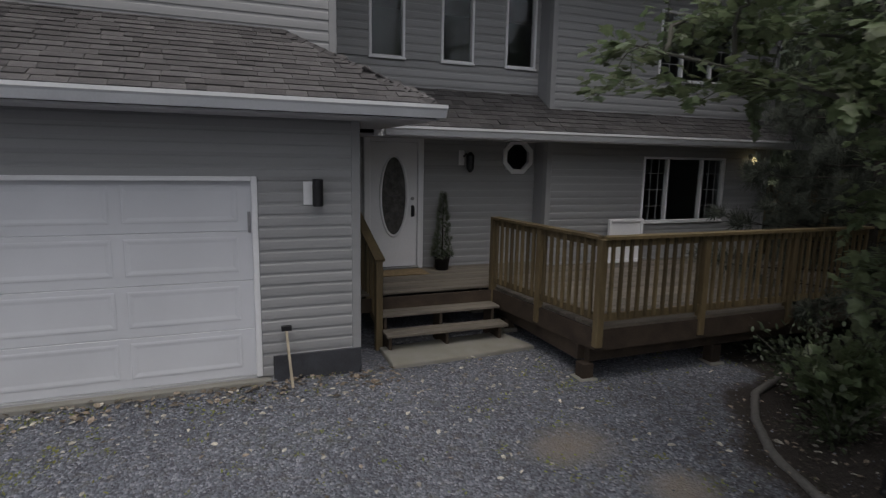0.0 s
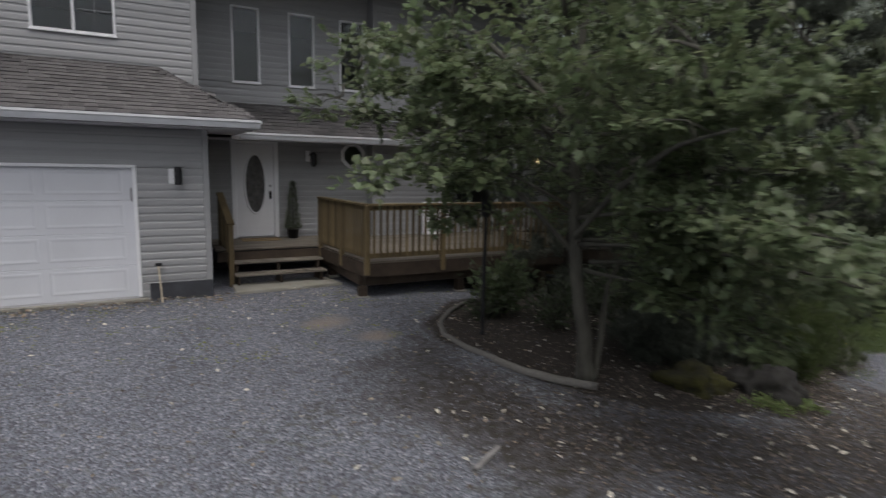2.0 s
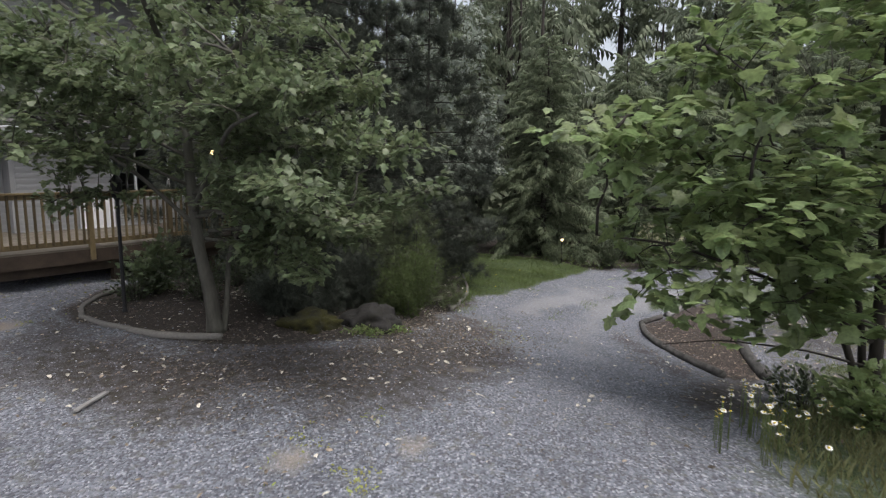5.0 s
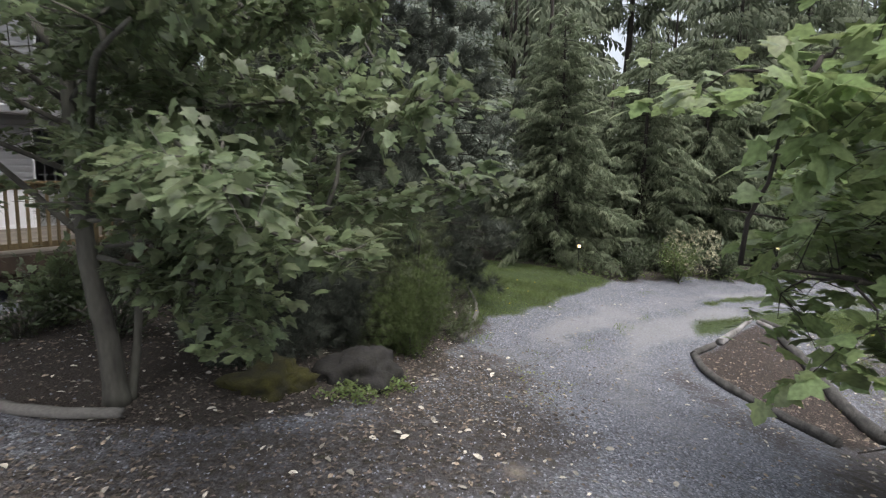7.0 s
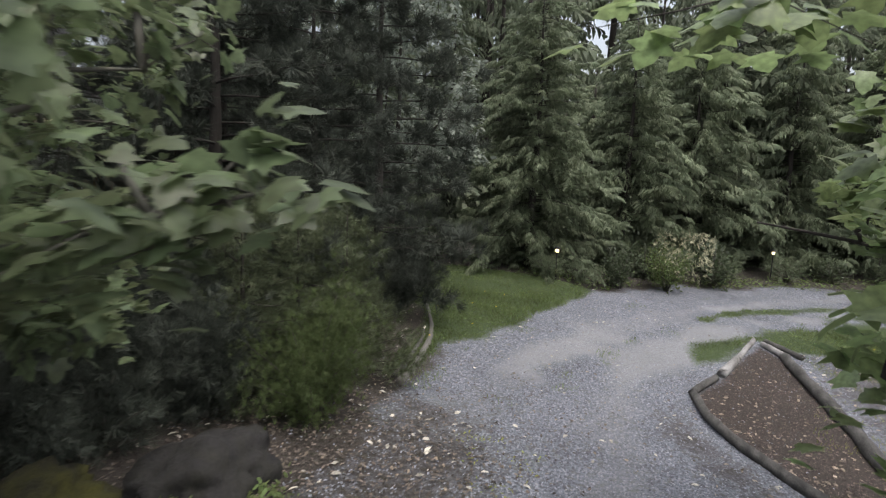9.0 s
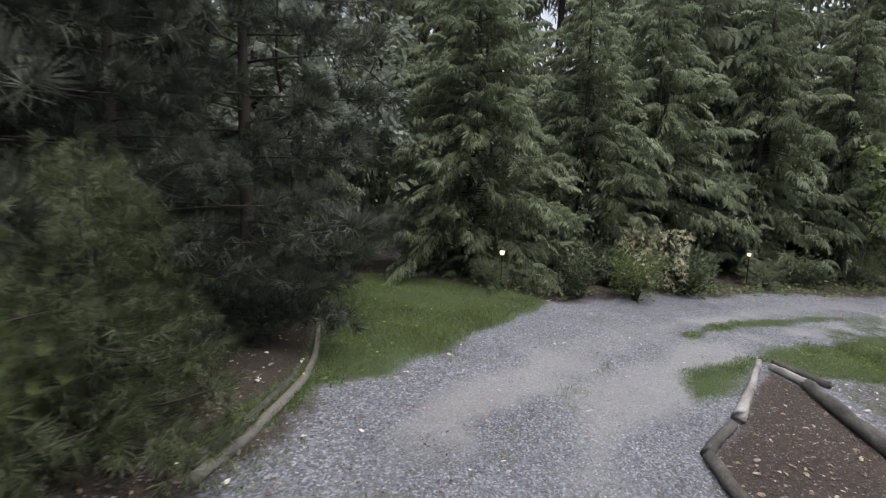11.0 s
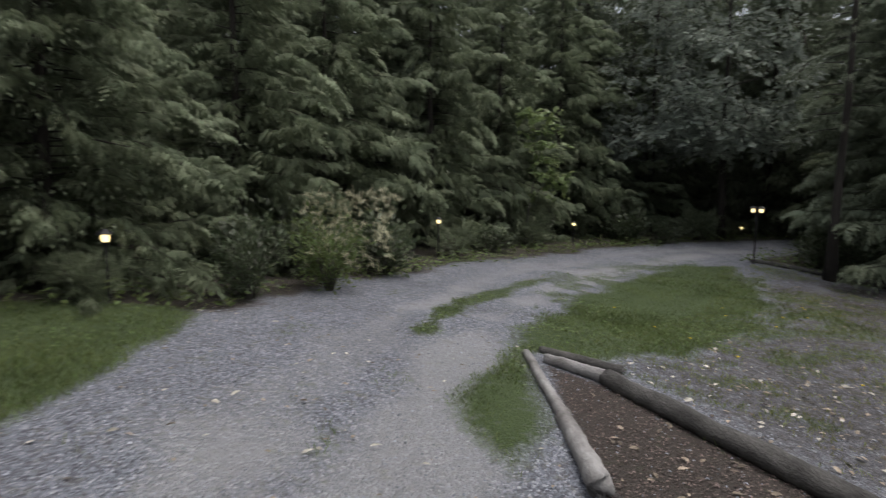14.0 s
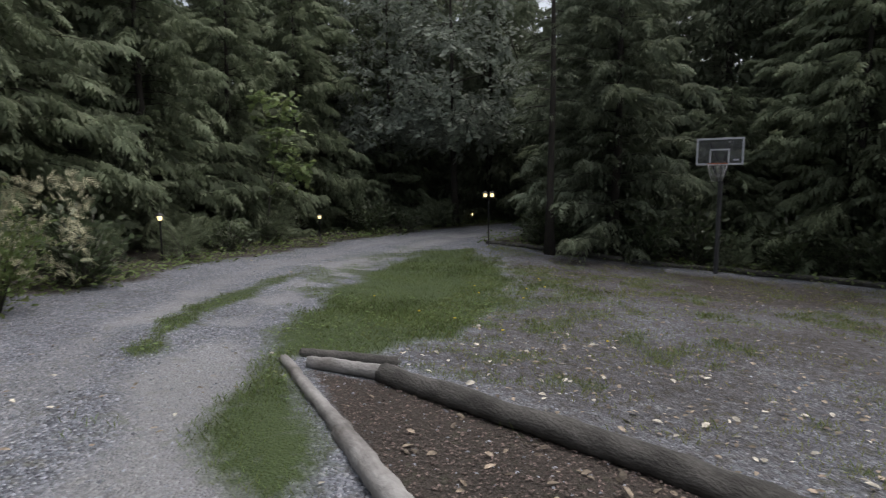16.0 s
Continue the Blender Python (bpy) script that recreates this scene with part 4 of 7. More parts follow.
shingled(r4, (3.86, PY - 0.03, PZ), (1, 0, 0), (0, 1, KP), 5.5, (YW - PY) * math.hypot(1, KP), near=lambda s, d: s < 4.5)
gutter("gutter_garage", (-7.4, EY - 0.02, EZ), (EX + 0.10, EY - 0.02, EZ), "white metal gutter along the garage eave")
gutter("gutter_porch", (0.75, PY - 0.02, PZ), (9.4, PY - 0.02, PZ), "white metal gutter along the porch eave")
gutter("gutter_side", (EX + 0.02, EY, EZ - 0.004), (EX + 0.02, PY - 0.16, EZ - 0.004), "white metal gutter along the side eave")
tagged(block("soffit_garage", -7.4, EX + 0.015, EY - 0.015, -0.022, 2.775, 2.795, M_SOFFIT), "grey ribbed soffit under the garage eave", "soffit", kind="structure")
tagged(block("soffit_side", 0.003, EX + 0.015, -0.02, PY - 0.02, 2.775, 2.795, M_SOFFIT), "grey soffit beside the porch", "soffit", kind="structure")
tagged(block("soffit_porch", 0.003, 9.38, PY - 0.016, YE - 0.004, 2.70, 2.72, M_SOFFIT), "grey porch ceiling", "soffit", kind="structure")
tagged(block("fascia_porch", 0.6, 9.4, PY - 0.018, PY, 2.69, 2.80, M_WHITE), "white fascia of the porch eave", "fascia", kind="structure")
tagged(block("roof_main", -7.6, 9.6, 0.6, 9.8, 6.3, 6.5, M_SHINGLE_J), "dark main roof above the upper storey", "roof", kind="structure")

# ---- deck, steps and rails ----
DZ = 0.565
deck = thing("deck", 4.5, 0.0, 0.0, "stained wooden deck with square-baluster railing", "deck")


def deck_part(name, bm, m, label=""):
    me = bpy.data.meshes.new(name)
    bm.to_mesh(me)
    bm.free()
    ob = put(name, me, m, deck, label)
    ob.location = (-4.5, 0, 0)
    return ob


for k in range(27):
    y0 = -1.20 + k * 0.142
    if y0 + 0.136 > YE:
        break
    xa = 0.18 if y0 > 0.93 else 2.22 + (0.95 - y0) * 0.10
    wall_x = 3.79 if y0 + 0.136 > YW - 0.02 else 9.0
    deck_part("deck_board", box(bmesh.new(), xa, wall_x, y0, y0 + 0.136, DZ - 0.036, DZ + 0.002 * (k % 3), 0.004), M_DECK)
A, B, Cc = (2.20, 0.98), (2.42, -1.20), (8.4, -1.20)
deck_part("rim_board", beam(bmesh.new(), (*A, 0.41), (*B, 0.41), 0.04, 0.24), M_DARKWOOD)
deck_part("rim_board", beam(bmesh.new(), (*B, 0.41), (*Cc, 0.41), 0.04, 0.24), M_DARKWOOD)
deck_part("rim_board", beam(bmesh.new(), (0.2, 0.955, 0.43), (2.19, 0.955, 0.43), 0.035, 0.19), M_DARKWOOD)
deck_part("beam", box(bmesh.new(), 2.44, 8.4, -1.04, -0.94, 0.10, 0.285, 0.006), M_DARKWOOD)
deck_part("beam", box(bmesh.new(), 2.36, 2.46, -0.93, 2.2, 0.10, 0.285, 0.006), M_DARKWOOD)
for px, py in ((2.40, -1.03), (4.4, -0.99), (6.4, -0.99), (8.3, -0.99), (2.42, 0.9), (2.42, 2.0)):
    deck_part("support_post", box(bmesh.new(), px - 0.075, px + 0.075, py - 0.075, py + 0.075, gz(px, py) - 0.1, 0.10, 0.006), M_DARKWOOD)
    deck_part("footing", box(bmesh.new(), px - 0.12, px + 0.12, py - 0.12, py + 0.12, gz(px, py) - 0.15, gz(px, py) + 0.03, 0.015), M_CONCRETE)


def railing(a, b, bays, low, high, posts="both"):
    a, b = Vector((*a, 0)), Vector((*b, 0))
    d = (b - a)
    n = Vector((-d.y, d.x, 0)).normalized()
    for k in range(bays + 1):
        p = a + d * k / bays
        if (k == 0 and posts == "end") or (k == bays and posts == "start"):
            continue
        deck_part("railing_post", box(bmesh.new(), p.x - 0.045, p.x + 0.045, p.y - 0.045, p.y + 0.045, 0.33, high - 0.03, 0.006), M_WOOD)
    deck_part("top_rail", beam(bmesh.new(), a + Vector((0, 0, high - 0.017)), b + Vector((0, 0, high - 0.017)), 0.14, 0.034), M_WOOD)
    deck_part("upper_stringer", beam(bmesh.new(), a + n * 0.0 + Vector((0, 0, high - 0.075)), b + Vector((0, 0, high - 0.075)), 0.038, 0.085), M_WOOD)
    deck_part("lower_stringer", beam(bmesh.new(), a + Vector((0, 0, low + 0.045)), b + Vector((0, 0, low + 0.045)), 0.038, 0.085), M_WOOD)
    for k in range(bays):
        s, e = a + d * k / bays, a + d * (k + 1) / bays
        m = max(2, int((e - s).length / 0.118))
        for i in range(1, m):
            p = s.lerp(e, i / m)
            ob = put("baluster", BALUSTER, M_WOOD, deck)
            ob.location = (p.x - 4.5 - n.x * 0.0, p.y, low + 0.02)
            ob.rotation_euler = (0, 0, math.atan2(d.y, d.x))


bm = box(bmesh.new(), -0.019, 0.019, -0.043, -0.005, 0, 0.90, 0.004)
BALUSTER = bpy.data.meshes.new("baluster")
bm.to_mesh(BALUSTER)
bm.free()
railing(A, B, 2, DZ + 0.06, 1.585)
railing(B, Cc, 4, DZ + 0.06, 1.585, "end")

steps = thing("porch_steps", 1.28, 0.6, -0.06, "open wooden porch steps with a slanting handrail", "steps")


def step_part(name, bm, m, label=""):
    me = bpy.data.meshes.new(name)
    bm.to_mesh(me)
    bm.free()
    ob = put(name, me, m, steps, label)
    ob.location = (-1.28, -0.6, 0.06)
    return ob


for yy, z in ((0.66, 0.365), (0.38, 0.175)):
    for k in (0, 1):
        step_part("tread_board", box(bmesh.new(), 0.44, 2.16, yy + k * 0.145, yy + k * 0.145 + 0.138, z - 0.04, z, 0.006), M_DECK)
for x in (0.50, 1.28, 2.06):
    bm = bmesh.new()
    vs = [(0.44, -0.10), (0.44, 0.13), (0.68, 0.13), (0.68, 0.32), (0.93, 0.32), (0.93, -0.10)]
    f1 = [bm.verts.new((x - 0.019, y, z)) for y, z in vs]
    f2 = [bm.verts.new((x + 0.019, y, z)) for y, z in vs]
    bm.faces.new(f1[::-1])
    bm.faces.new(f2)
    for k in range(6):
        bm.faces.new((f1[k], f1[(k + 1) % 6], f2[(k + 1) % 6], f2[k]))
    step_part("stringer", bm, M_DARKWOOD)
step_part("newel_post", box(bmesh.new(), 0.36, 0.45, 0.62, 0.71, -0.12, 1.10, 0.006), M_WOOD)
step_part("upper_post", box(bmesh.new(), 0.30, 0.39, 1.62, 1.71, 0.57, 1.60, 0.006), M_WOOD)
step_part("hand_rail", beam(bmesh.new(), (0.405, 0.60, 1.10), (0.345, 1.70, 1.62), 0.13, 0.035), M_WOOD)
step_part("lower_stringer", beam(bmesh.new(), (0.405, 0.66, 0.22), (0.345, 1.66, 0.66), 0.04, 0.085), M_WOOD)
for k in range(1, 9):
    t = k / 9
    x, y = 0.405 - 0.06 * t, 0.66 + 1.0 * t
    step_part("baluster", box(bmesh.new(), x - 0.019, x + 0.019, y - 0.019, y + 0.019, 0.24 + 0.44 * t, 1.10 + 0.48 * t), M_WOOD)
bm = bmesh.new()
sl = [(0.40, 0.60), (0.38, -0.08), (1.40, -0.05), (2.36, 0.03), (2.20, 0.74), (1.2, 0.66)]
top = [bm.verts.new((x, y, -0.035)) for x, y in sl]
low = [bm.verts.new((x, y, -0.14)) for x, y in sl]
bm.faces.new(top[::-1])
bm.faces.new(low)
for k in range(6):
    bm.faces.new((top[k], top[(k + 1) % 6], low[(k + 1) % 6], low[k]))
bmesh.ops.recalc_face_normals(bm, faces=bm.faces)
bmesh.ops.bevel(bm, geom=[e for e in bm.edges if all(v.co.z > -0.05 for v in e.verts)], offset=0.012, segments=1, affect="EDGES")
tagged(part("concrete_pad", bm, M_CONCRETE), "pale worn concrete pad before the steps", "pad", kind="structure")

# ---- things about the house ----
lamp = thing("wall_lamp", -0.53, -0.02, 2.0, "black cylinder wall lamp on a white plate, unlit", "wall lamp")
block("back_plate", -0.085, 0.085, -0.012, 0.0, -0.13, 0.12, M_WHITE, lamp, "white mounting plate", bevel=0.004)
part("cylinder", lathe(bmesh.new(), [(0.05, -0.14), (0.058, -0.13), (0.058, 0.14), (0.05, 0.15)], 20, (0.055, -0.10, 0.0)), M_BLACK, lamp, "", False)
block("arm", 0.035, 0.075, -0.06, -0.012, -0.02, 0.02, M_BLACK, lamp)
sconce = thing("porch_sconce", 2.40, YE - 0.02, 2.36, "small dark lantern sconce beside the front door", "wall lamp")
block("back_plate", -0.055, 0.015, -0.012, 0.0, -0.05, 0.12, M_WHITE, sconce, "white mounting plate", bevel=0.004)
part("arm", beam(bmesh.new(), (0, -0.02, 0.05), (0, -0.11, 0.08), 0.015, 0.015), M_BLACK, sconce)
part("shade", lathe(bmesh.new(), [(0.015, 0.10), (0.05, 0.06), (0.045, -0.09), (0.015, -0.13)], 8, (0.045, -0.11, 0.0)), M_BLACK, sconce, "dark metal lantern")
sconce.scale = (1.45, 1.45, 1.45)
lit = thing("deck_sconce", 8.55, YW - 0.02, 2.45, "lit warm bulb sconce on the deck wall", "wall lamp")
part("back_plate", lathe(bmesh.new(), [(0.05, 0.0), (0.05, 0.012), (0.03, 0.02)], 16), M_BLACK, lit).matrix_local = pose(0, 0, 0.1, 90, 0, 0)
part("arm", beam(bmesh.new(), (0, -0.02, 0.1), (0, -0.10, 0.1), 0.015, 0.015), M_BLACK, lit)
part("bulb", lathe(bmesh.new(), [(0.02, -0.07), (0.05, -0.03), (0.055, 0.02), (0.03, 0.07), (0.02, 0.09)], 12, (0, -0.10, 0.0)), M_LAMPGLOW, lit, "glowing bulb", True)

mallet = thing("mallet", -0.80, -0.30, gz(-0.8, -0.3), "wooden-handled mallet with a dark head standing against the wall", "mallet")
part("handle", beam(bmesh.new(), (0.0, 0.0, 0.0), (-0.035, 0.20, 0.60), 0.024, 0.022), mat("pale_handle_wood", (0.42, 0.36, 0.27), 0.6, scale=8, var=0.2), mallet)
part("head", beam(bmesh.new(), (-0.085, 0.205, 0.615), (0.02, 0.205, 0.615), 0.05, 0.05), M_BLACK, mallet)

door_mat = tagged(block("door_mat", 0.82, 1.62, 2.05, 2.50, DZ + 0.005, DZ + 0.02, M_MAT, None, "", 0.004), "brown coir mat before the front door", "door mat")

panel = thing("white_panel", 5.45, YW - 0.16, DZ, "white framed panel standing on the deck against the wall", "panel")
for n_, q in (("frame_side", (-0.38, -0.33, 0.0, 0.80)), ("frame_side", (0.33, 0.38, 0.0, 0.80)), ("frame_top", (-0.33, 0.33, 0.75, 0.80)), ("frame_bottom", (-0.33, 0.33, 0.0, 0.06))):
    block(n_, q[0], q[1], -0.03, 0.03, q[2], q[3], M_WHITE, panel, bevel=0.005)
block("sheet", -0.33, 0.33, -0.005, 0.008, 0.06, 0.75, M_WHITE, panel)

fence = thing("wood_fence", 10.5, 3.0, gz(10.5, 3), "tall brown board fence beyond the house", "fence")
for k in range(22):
    x = -1.4 + k * 0.15
    put_h = 1.95 - gz(10.5, 3)
    block("fence_board", x, x + 0.13, -0.01, 0.012, 0.0, put_h - 0.05 * (k % 2 == 0), M_WOOD, fence, bevel=0.003)
for z in (0.5, 2.2):
    block("fence_rail", -1.45, 1.95, 0.013, 0.05, z, z + 0.09, M_DARKWOOD, fence)

# ---- leaf and frond shapes, one unit long along x ----
def maple_leaf_shape():
    half = [(0.0, 0.0), (-0.02, 0.34), (0.17, 0.29), (0.34, 0.58), (0.49, 0.27), (0.70, 0.26), (1.0, 0.0)]
    rim = half + [(x, -y) for x, y in half[-2:0:-1]]
    V = [(0.38, 0.0, 0.03)] + [(x, y, -0.25 * y * y - 0.16 * (x - 0.35) ** 2) for x, y in rim]
    n = len(rim)
    return np.array(V), np.array([(0, 1 + k, 1 + (k + 1) % n) for k in range(n)])


def simple_leaf_shape():
    V = [(0, 0, 0), (0.3, 0.22, 0.03), (0.7, 0.2, 0.0), (1, 0, -0.08), (0.7, -0.2, 0.0), (0.3, -0.22, 0.03)]
    return np.array(V), np.array([(0, 1, 5), (1, 2, 5), (2, 4, 5), (2, 3, 4)][::-1])


def frond_shape(pairs=5, spread=0.36, droop=0.2):
    """A flat feathery spray: an axis with separate forward-swept fingers on both sides, and a tip."""
    V, F = [], []
    step = 0.84 / pairs
    for k in range(pairs + 1):
        x = 0.84 * k / pairs
        ln = spread * (1.0 - 0.62 * x) * (0.86 + 0.28 * (k % 2)) if k < pairs else 0.0
        for s in (-1, 1) if k < pairs else (0,):
            xe = x + 0.85 * ln + 0.10 if k < pairs else 1.02
            i = len(V)
            V += [(x, -0.012 * s, -droop * x * x), (x + 0.66 * step, 0.012 * s if s else 0.03, -droop * (x + 0.6 * step) ** 2), (xe, s * ln, -droop * xe * xe - 0.12 * ln)]
            F.append((i, i + 1, i + 2) if s >= 0 else (i + 1, i, i + 2))
    return np.array(V), np.array(F)


def tuft_shape(n=24, seed=3):
    """A brush of needles about the x axis."""
    r = np.random.default_rng(seed)
    V, F = [], []
    for k in range(n):
        a, c = 2 * np.pi * k / n * 2.4, r.uniform(0.15, 1.15)
        d = np.array([math.cos(c), math.sin(c) * math.cos(a), math.sin(c) * math.sin(a)])
        side = np.cross(d, [0.3, 0.5, 0.8])
        side *= 0.044 / np.linalg.norm(side)
        b = np.array([0.25 * r.random(), 0, 0])
        i = len(V)
        V += [tuple(b + side * 0.5), tuple(b - side * 0.5), tuple(b + d * r.uniform(0.7, 1.0) + [0, 0, -0.08])]
        F.append((i, i + 1, i + 2))
    return np.array(V), np.array(F)


def blade_shape():
    return np.array([(0, -0.045, 0), (0, 0.045, 0), (0.14, 0.03, 0.55), (0.42, 0.0, 1.0)]), np.array([(0, 1, 2), (0, 2, 3)])


def spray_shape(pairs=6, width=0.27, fall=0.50, arch=0.50):
    """An arching spray: a ridge with overlapping fingers that hang down on both sides, all in one piece."""
    V = [(k / pairs, 0.0, 0.10 * math.sin(math.pi * k / pairs) - arch * (k / pairs) ** 2.2) for k in range(pairs + 1)]
    F = []
    for k in range(pairs):
        x, _, z = V[k]
        grow = (0.55 + 0.45 * math.sin(math.pi * min(1.0, 0.25 + k / pairs))) * (1.05 - 0.45 * k / pairs)
        for s in (-1, 1):
            n = len(V)
            w, d, ahead_ = width * grow * (1.0 + 0.12 * s * (-1) ** k), fall * grow, 0.30 * grow
            V += [(x - 0.03 + 0.25 * ahead_, s * 0.50 * w, z - 0.28 * d), (x + 0.19 + 0.30 * ahead_, s * 0.62 * w, z - 0.34 * d), (x + 0.10 + 0.6 * ahead_, s * w, z - d)]
            F += [(k, n, n + 1), (n, n + 2, n + 1)] if s < 0 else [(k, n + 1, n), (n, n + 1, n + 2)]
    n = len(V)
    x, _, z = V[pairs]
    V += [(x - 0.02, 0.05, z - 0.02), (x - 0.02, -0.05, z - 0.02), (x + 0.10, 0.0, z - 0.14)]
    F += [(pairs, n + 1, n), (n, n + 1, n + 2)]
    return np.array(V), np.array(F)


SPRAY = spray_shape()
SPRAY_LOW = spray_shape(4, 0.32, 0.55)
MAPLE, LEAF, FROND, TUFT, BLADE = maple_leaf_shape(), simple_leaf_shape(), frond_shape(), tuft_shape(), blade_shape()


def unit(v):
    return v / (np.linalg.norm(v, axis=-1, keepdims=True) + 1e-9)


def conifer(name, x, y, h, spread, seed, material, label, shape=FROND, base=0.03, branches=110, per=20, size=0.5, bare=0.0, droop=0.35, trunk_r=0.16, group="forest conifers", power=0.8, lift=0.0, z=None):
    """A conifer with drooping branches of feathery sprays; bare: the share of the trunk without branches."""
    r = np.random.default_rng(seed)
    tree = thing(name, x, y, gz(x, y) - 0.05 if z is None else z, label, "tree", group)
    hs = np.linspace(0, h, 9)
    lean = r.normal(0, 0.012, 2)
    pts = np.stack([hs * lean[0] + 0.03 * np.sin(hs), hs * lean[1], hs], -1)
    wood = [tube(pts, trunk_r * (1 - 0.93 * hs / h) * (1 + 0.5 * np.exp(-hs / 0.3)), 9, seed, 0.04)]
    at, ahead, up, sz = [], [], [], []
    for k in range(branches):
        f = bare + (1 - bare) * (base + (1 - base) * (k + r.random()) / branches) ** 1.12
        zz = f * h
        R = spread * ((1 - f) / (1 - bare)) ** power * r.uniform(0.65, 1.12) + 0.12
        a = k * 2.39996 + r.normal(0, 0.35)
        d = np.array([math.cos(a), math.sin(a)])
        n = max(4, int(per * (0.35 + 0.65 * R / spread)))
        t = np.linspace(0.12, 1.0, 6)
        bz = zz + (lift + 0.12 * min(1.0, droop / 0.3)) * R * t - 1.0 * droop * R * t ** 2.3
        bp = np.stack([d[0] * R * t, d[1] * R * t, bz], -1) + pts[0] * 0
        if R > 0.6:
            wood.append(tube(bp[::2], (0.015 * (1.05 - t) * (0.5 + R / spread))[::2], 3))
        tt = r.uniform(0.06, 1.02, n) ** 0.8
        px = np.stack([np.interp(tt, t, bp[:, i]) for i in range(3)], -1)
        sidev = np.array([-d[1], d[0], 0.0])
        s = r.choice([-1, 1], n) * r.uniform(0.2, 1.0, n)
        w = 0.36 * R * (1.05 - 0.75 * tt)
        px = px + sidev * (s * w)[:, None]
        px[:, 2] += r.normal(0, 0.05, n) - 0.10 * np.abs(s) * w
        at.append(px)
        ahead.append(np.array([d[0], d[1], -0.1]) + np.array([0, 0, -1.0]) * (tt ** 3 * droop * 1.5)[:, None] + sidev * (s * 0.75)[:, None] + r.normal(0, 0.22, (n, 3)))
        up.append(np.array([0, 0, 1.0]) + r.normal(0, 0.35, (n, 3)))
        sz.append(size * r.uniform(0.6, 1.15, n) * (0.55 + 0.45 * R / spread))
    V, F = join(wood)
    put("trunk", smooth(tri_mesh("trunk", V, F)), M_CONBARK, tree, "dark furrowed trunk with side branches")
    at, ahead, up, sz = map(np.concatenate, (at, ahead, up, sz))
    V, F = scatter(*shape, frames_of(ahead, up), at, sz)
    put("crown", tri_mesh("crown", V, F), material, tree)
    return tree


def cedar(name, x, y, h, spread, seed, material, label, branches=130, gap=0.17, size=0.50, bare=0.0, trunk_r=0.15, group="cedars along the drive", power=0.75, droop=0.28, tip_up=0.10, shape=None, sweep=0.75, low=0.0):
    """A dense cedar: arching branches hung with overlapping sprays, shaded and bare within."""
    r = np.random.default_rng(seed)
    tree = thing(name, x, y, gz(x, y) - 0.05, label, "tree", group)
    hs = np.linspace(0, h, 9)
    wood = [tube(np.stack([0.04 * np.sin(hs * 0.7 + seed), 0.04 * np.cos(hs * 0.6), hs], -1), trunk_r * (1 - 0.93 * hs / h) * (1 + 0.5 * np.exp(-hs / 0.3)), 9, seed, 0.04)]
    at, ahead, up, sz = [], [], [], []
    t = np.linspace(0, 1, 8)
    for k in range(branches):
        f = bare + (1 - bare) * (0.02 + 0.98 * ((k + r.random()) / branches) ** 1.15)
        rel = (1 - f) / (1 - bare)
        R = (spread * rel ** power * r.uniform(0.48, 1.12) + 0.15) * (1 - low * (1 - step01(0.0, 0.22, f)))
        a = k * 2.39996 + r.normal(0, 0.3)
        d, sv = np.array([math.cos(a), math.sin(a), 0.0]), np.array([-math.sin(a), math.cos(a), 0.0])
        bow = r.normal(0, 0.08) * R
        bp = d * (R * t)[:, None] + sv * (bow * t ** 2)[:, None]
        bp[:, 2] = f * h + R * (0.16 * t - droop * r.uniform(0.35, 1.55) * 1.5 * t ** 2 + tip_up * t ** 4)
        bp[:, 2] = np.maximum(bp[:, 2], 0.12 + 0.1 * t)
        wood.append(tube(bp[::2], (0.020 * (1.08 - t) * (0.4 + 0.6 * R / spread))[::2], 3))
        n = max(6, int(2 * 0.84 * R / gap))
        tt = np.linspace(0.16, 1.0, n) + r.normal(0, 0.02, n)
        side = np.where(np.arange(n) % 2 == 0, 1.0, -1.0) * r.uniform(0.35, 1.0, n)
        px = np.stack([np.interp(tt, t, bp[:, i]) for i in range(3)], -1)
        slope_ = np.gradient(bp[:, 2], R * t)
        at.append(px + np.array([0, 0, 1.0]) * r.normal(0, 0.03, (n, 1)) + sv * (side * 0.10 * R * (1.1 - tt))[:, None])
        ahead.append(d * 1.0 + sv * (side * sweep * (1.15 - 0.8 * tt))[:, None] + np.array([0, 0, 1.0]) * (np.interp(tt, t, slope_) * 0.6 - 0.05)[:, None] + r.normal(0, 0.26, (n, 3)))
        up.append(np.array([0, 0, 1.0]) + d * 0.25 + r.normal(0, 0.30, (n, 3)))
        sz.append(size * r.uniform(0.6, 1.25, n) * (1.15 - 0.4 * tt) * (0.55 + 0.45 * min(1.0, R / spread * 1.3)))
    V, F = join(wood)
    put("trunk", smooth(tri_mesh("trunk", V, F)), M_CONBARK, tree, "dark furrowed trunk with side branches")
    at, ahead, up, sz = map(np.concatenate, (at, ahead, up, sz))
    V, F = scatter(*(shape or SPRAY), frames_of(ahead, up), at, sz)
    put("crown", tri_mesh("crown", V, F), material, tree)
    return tree


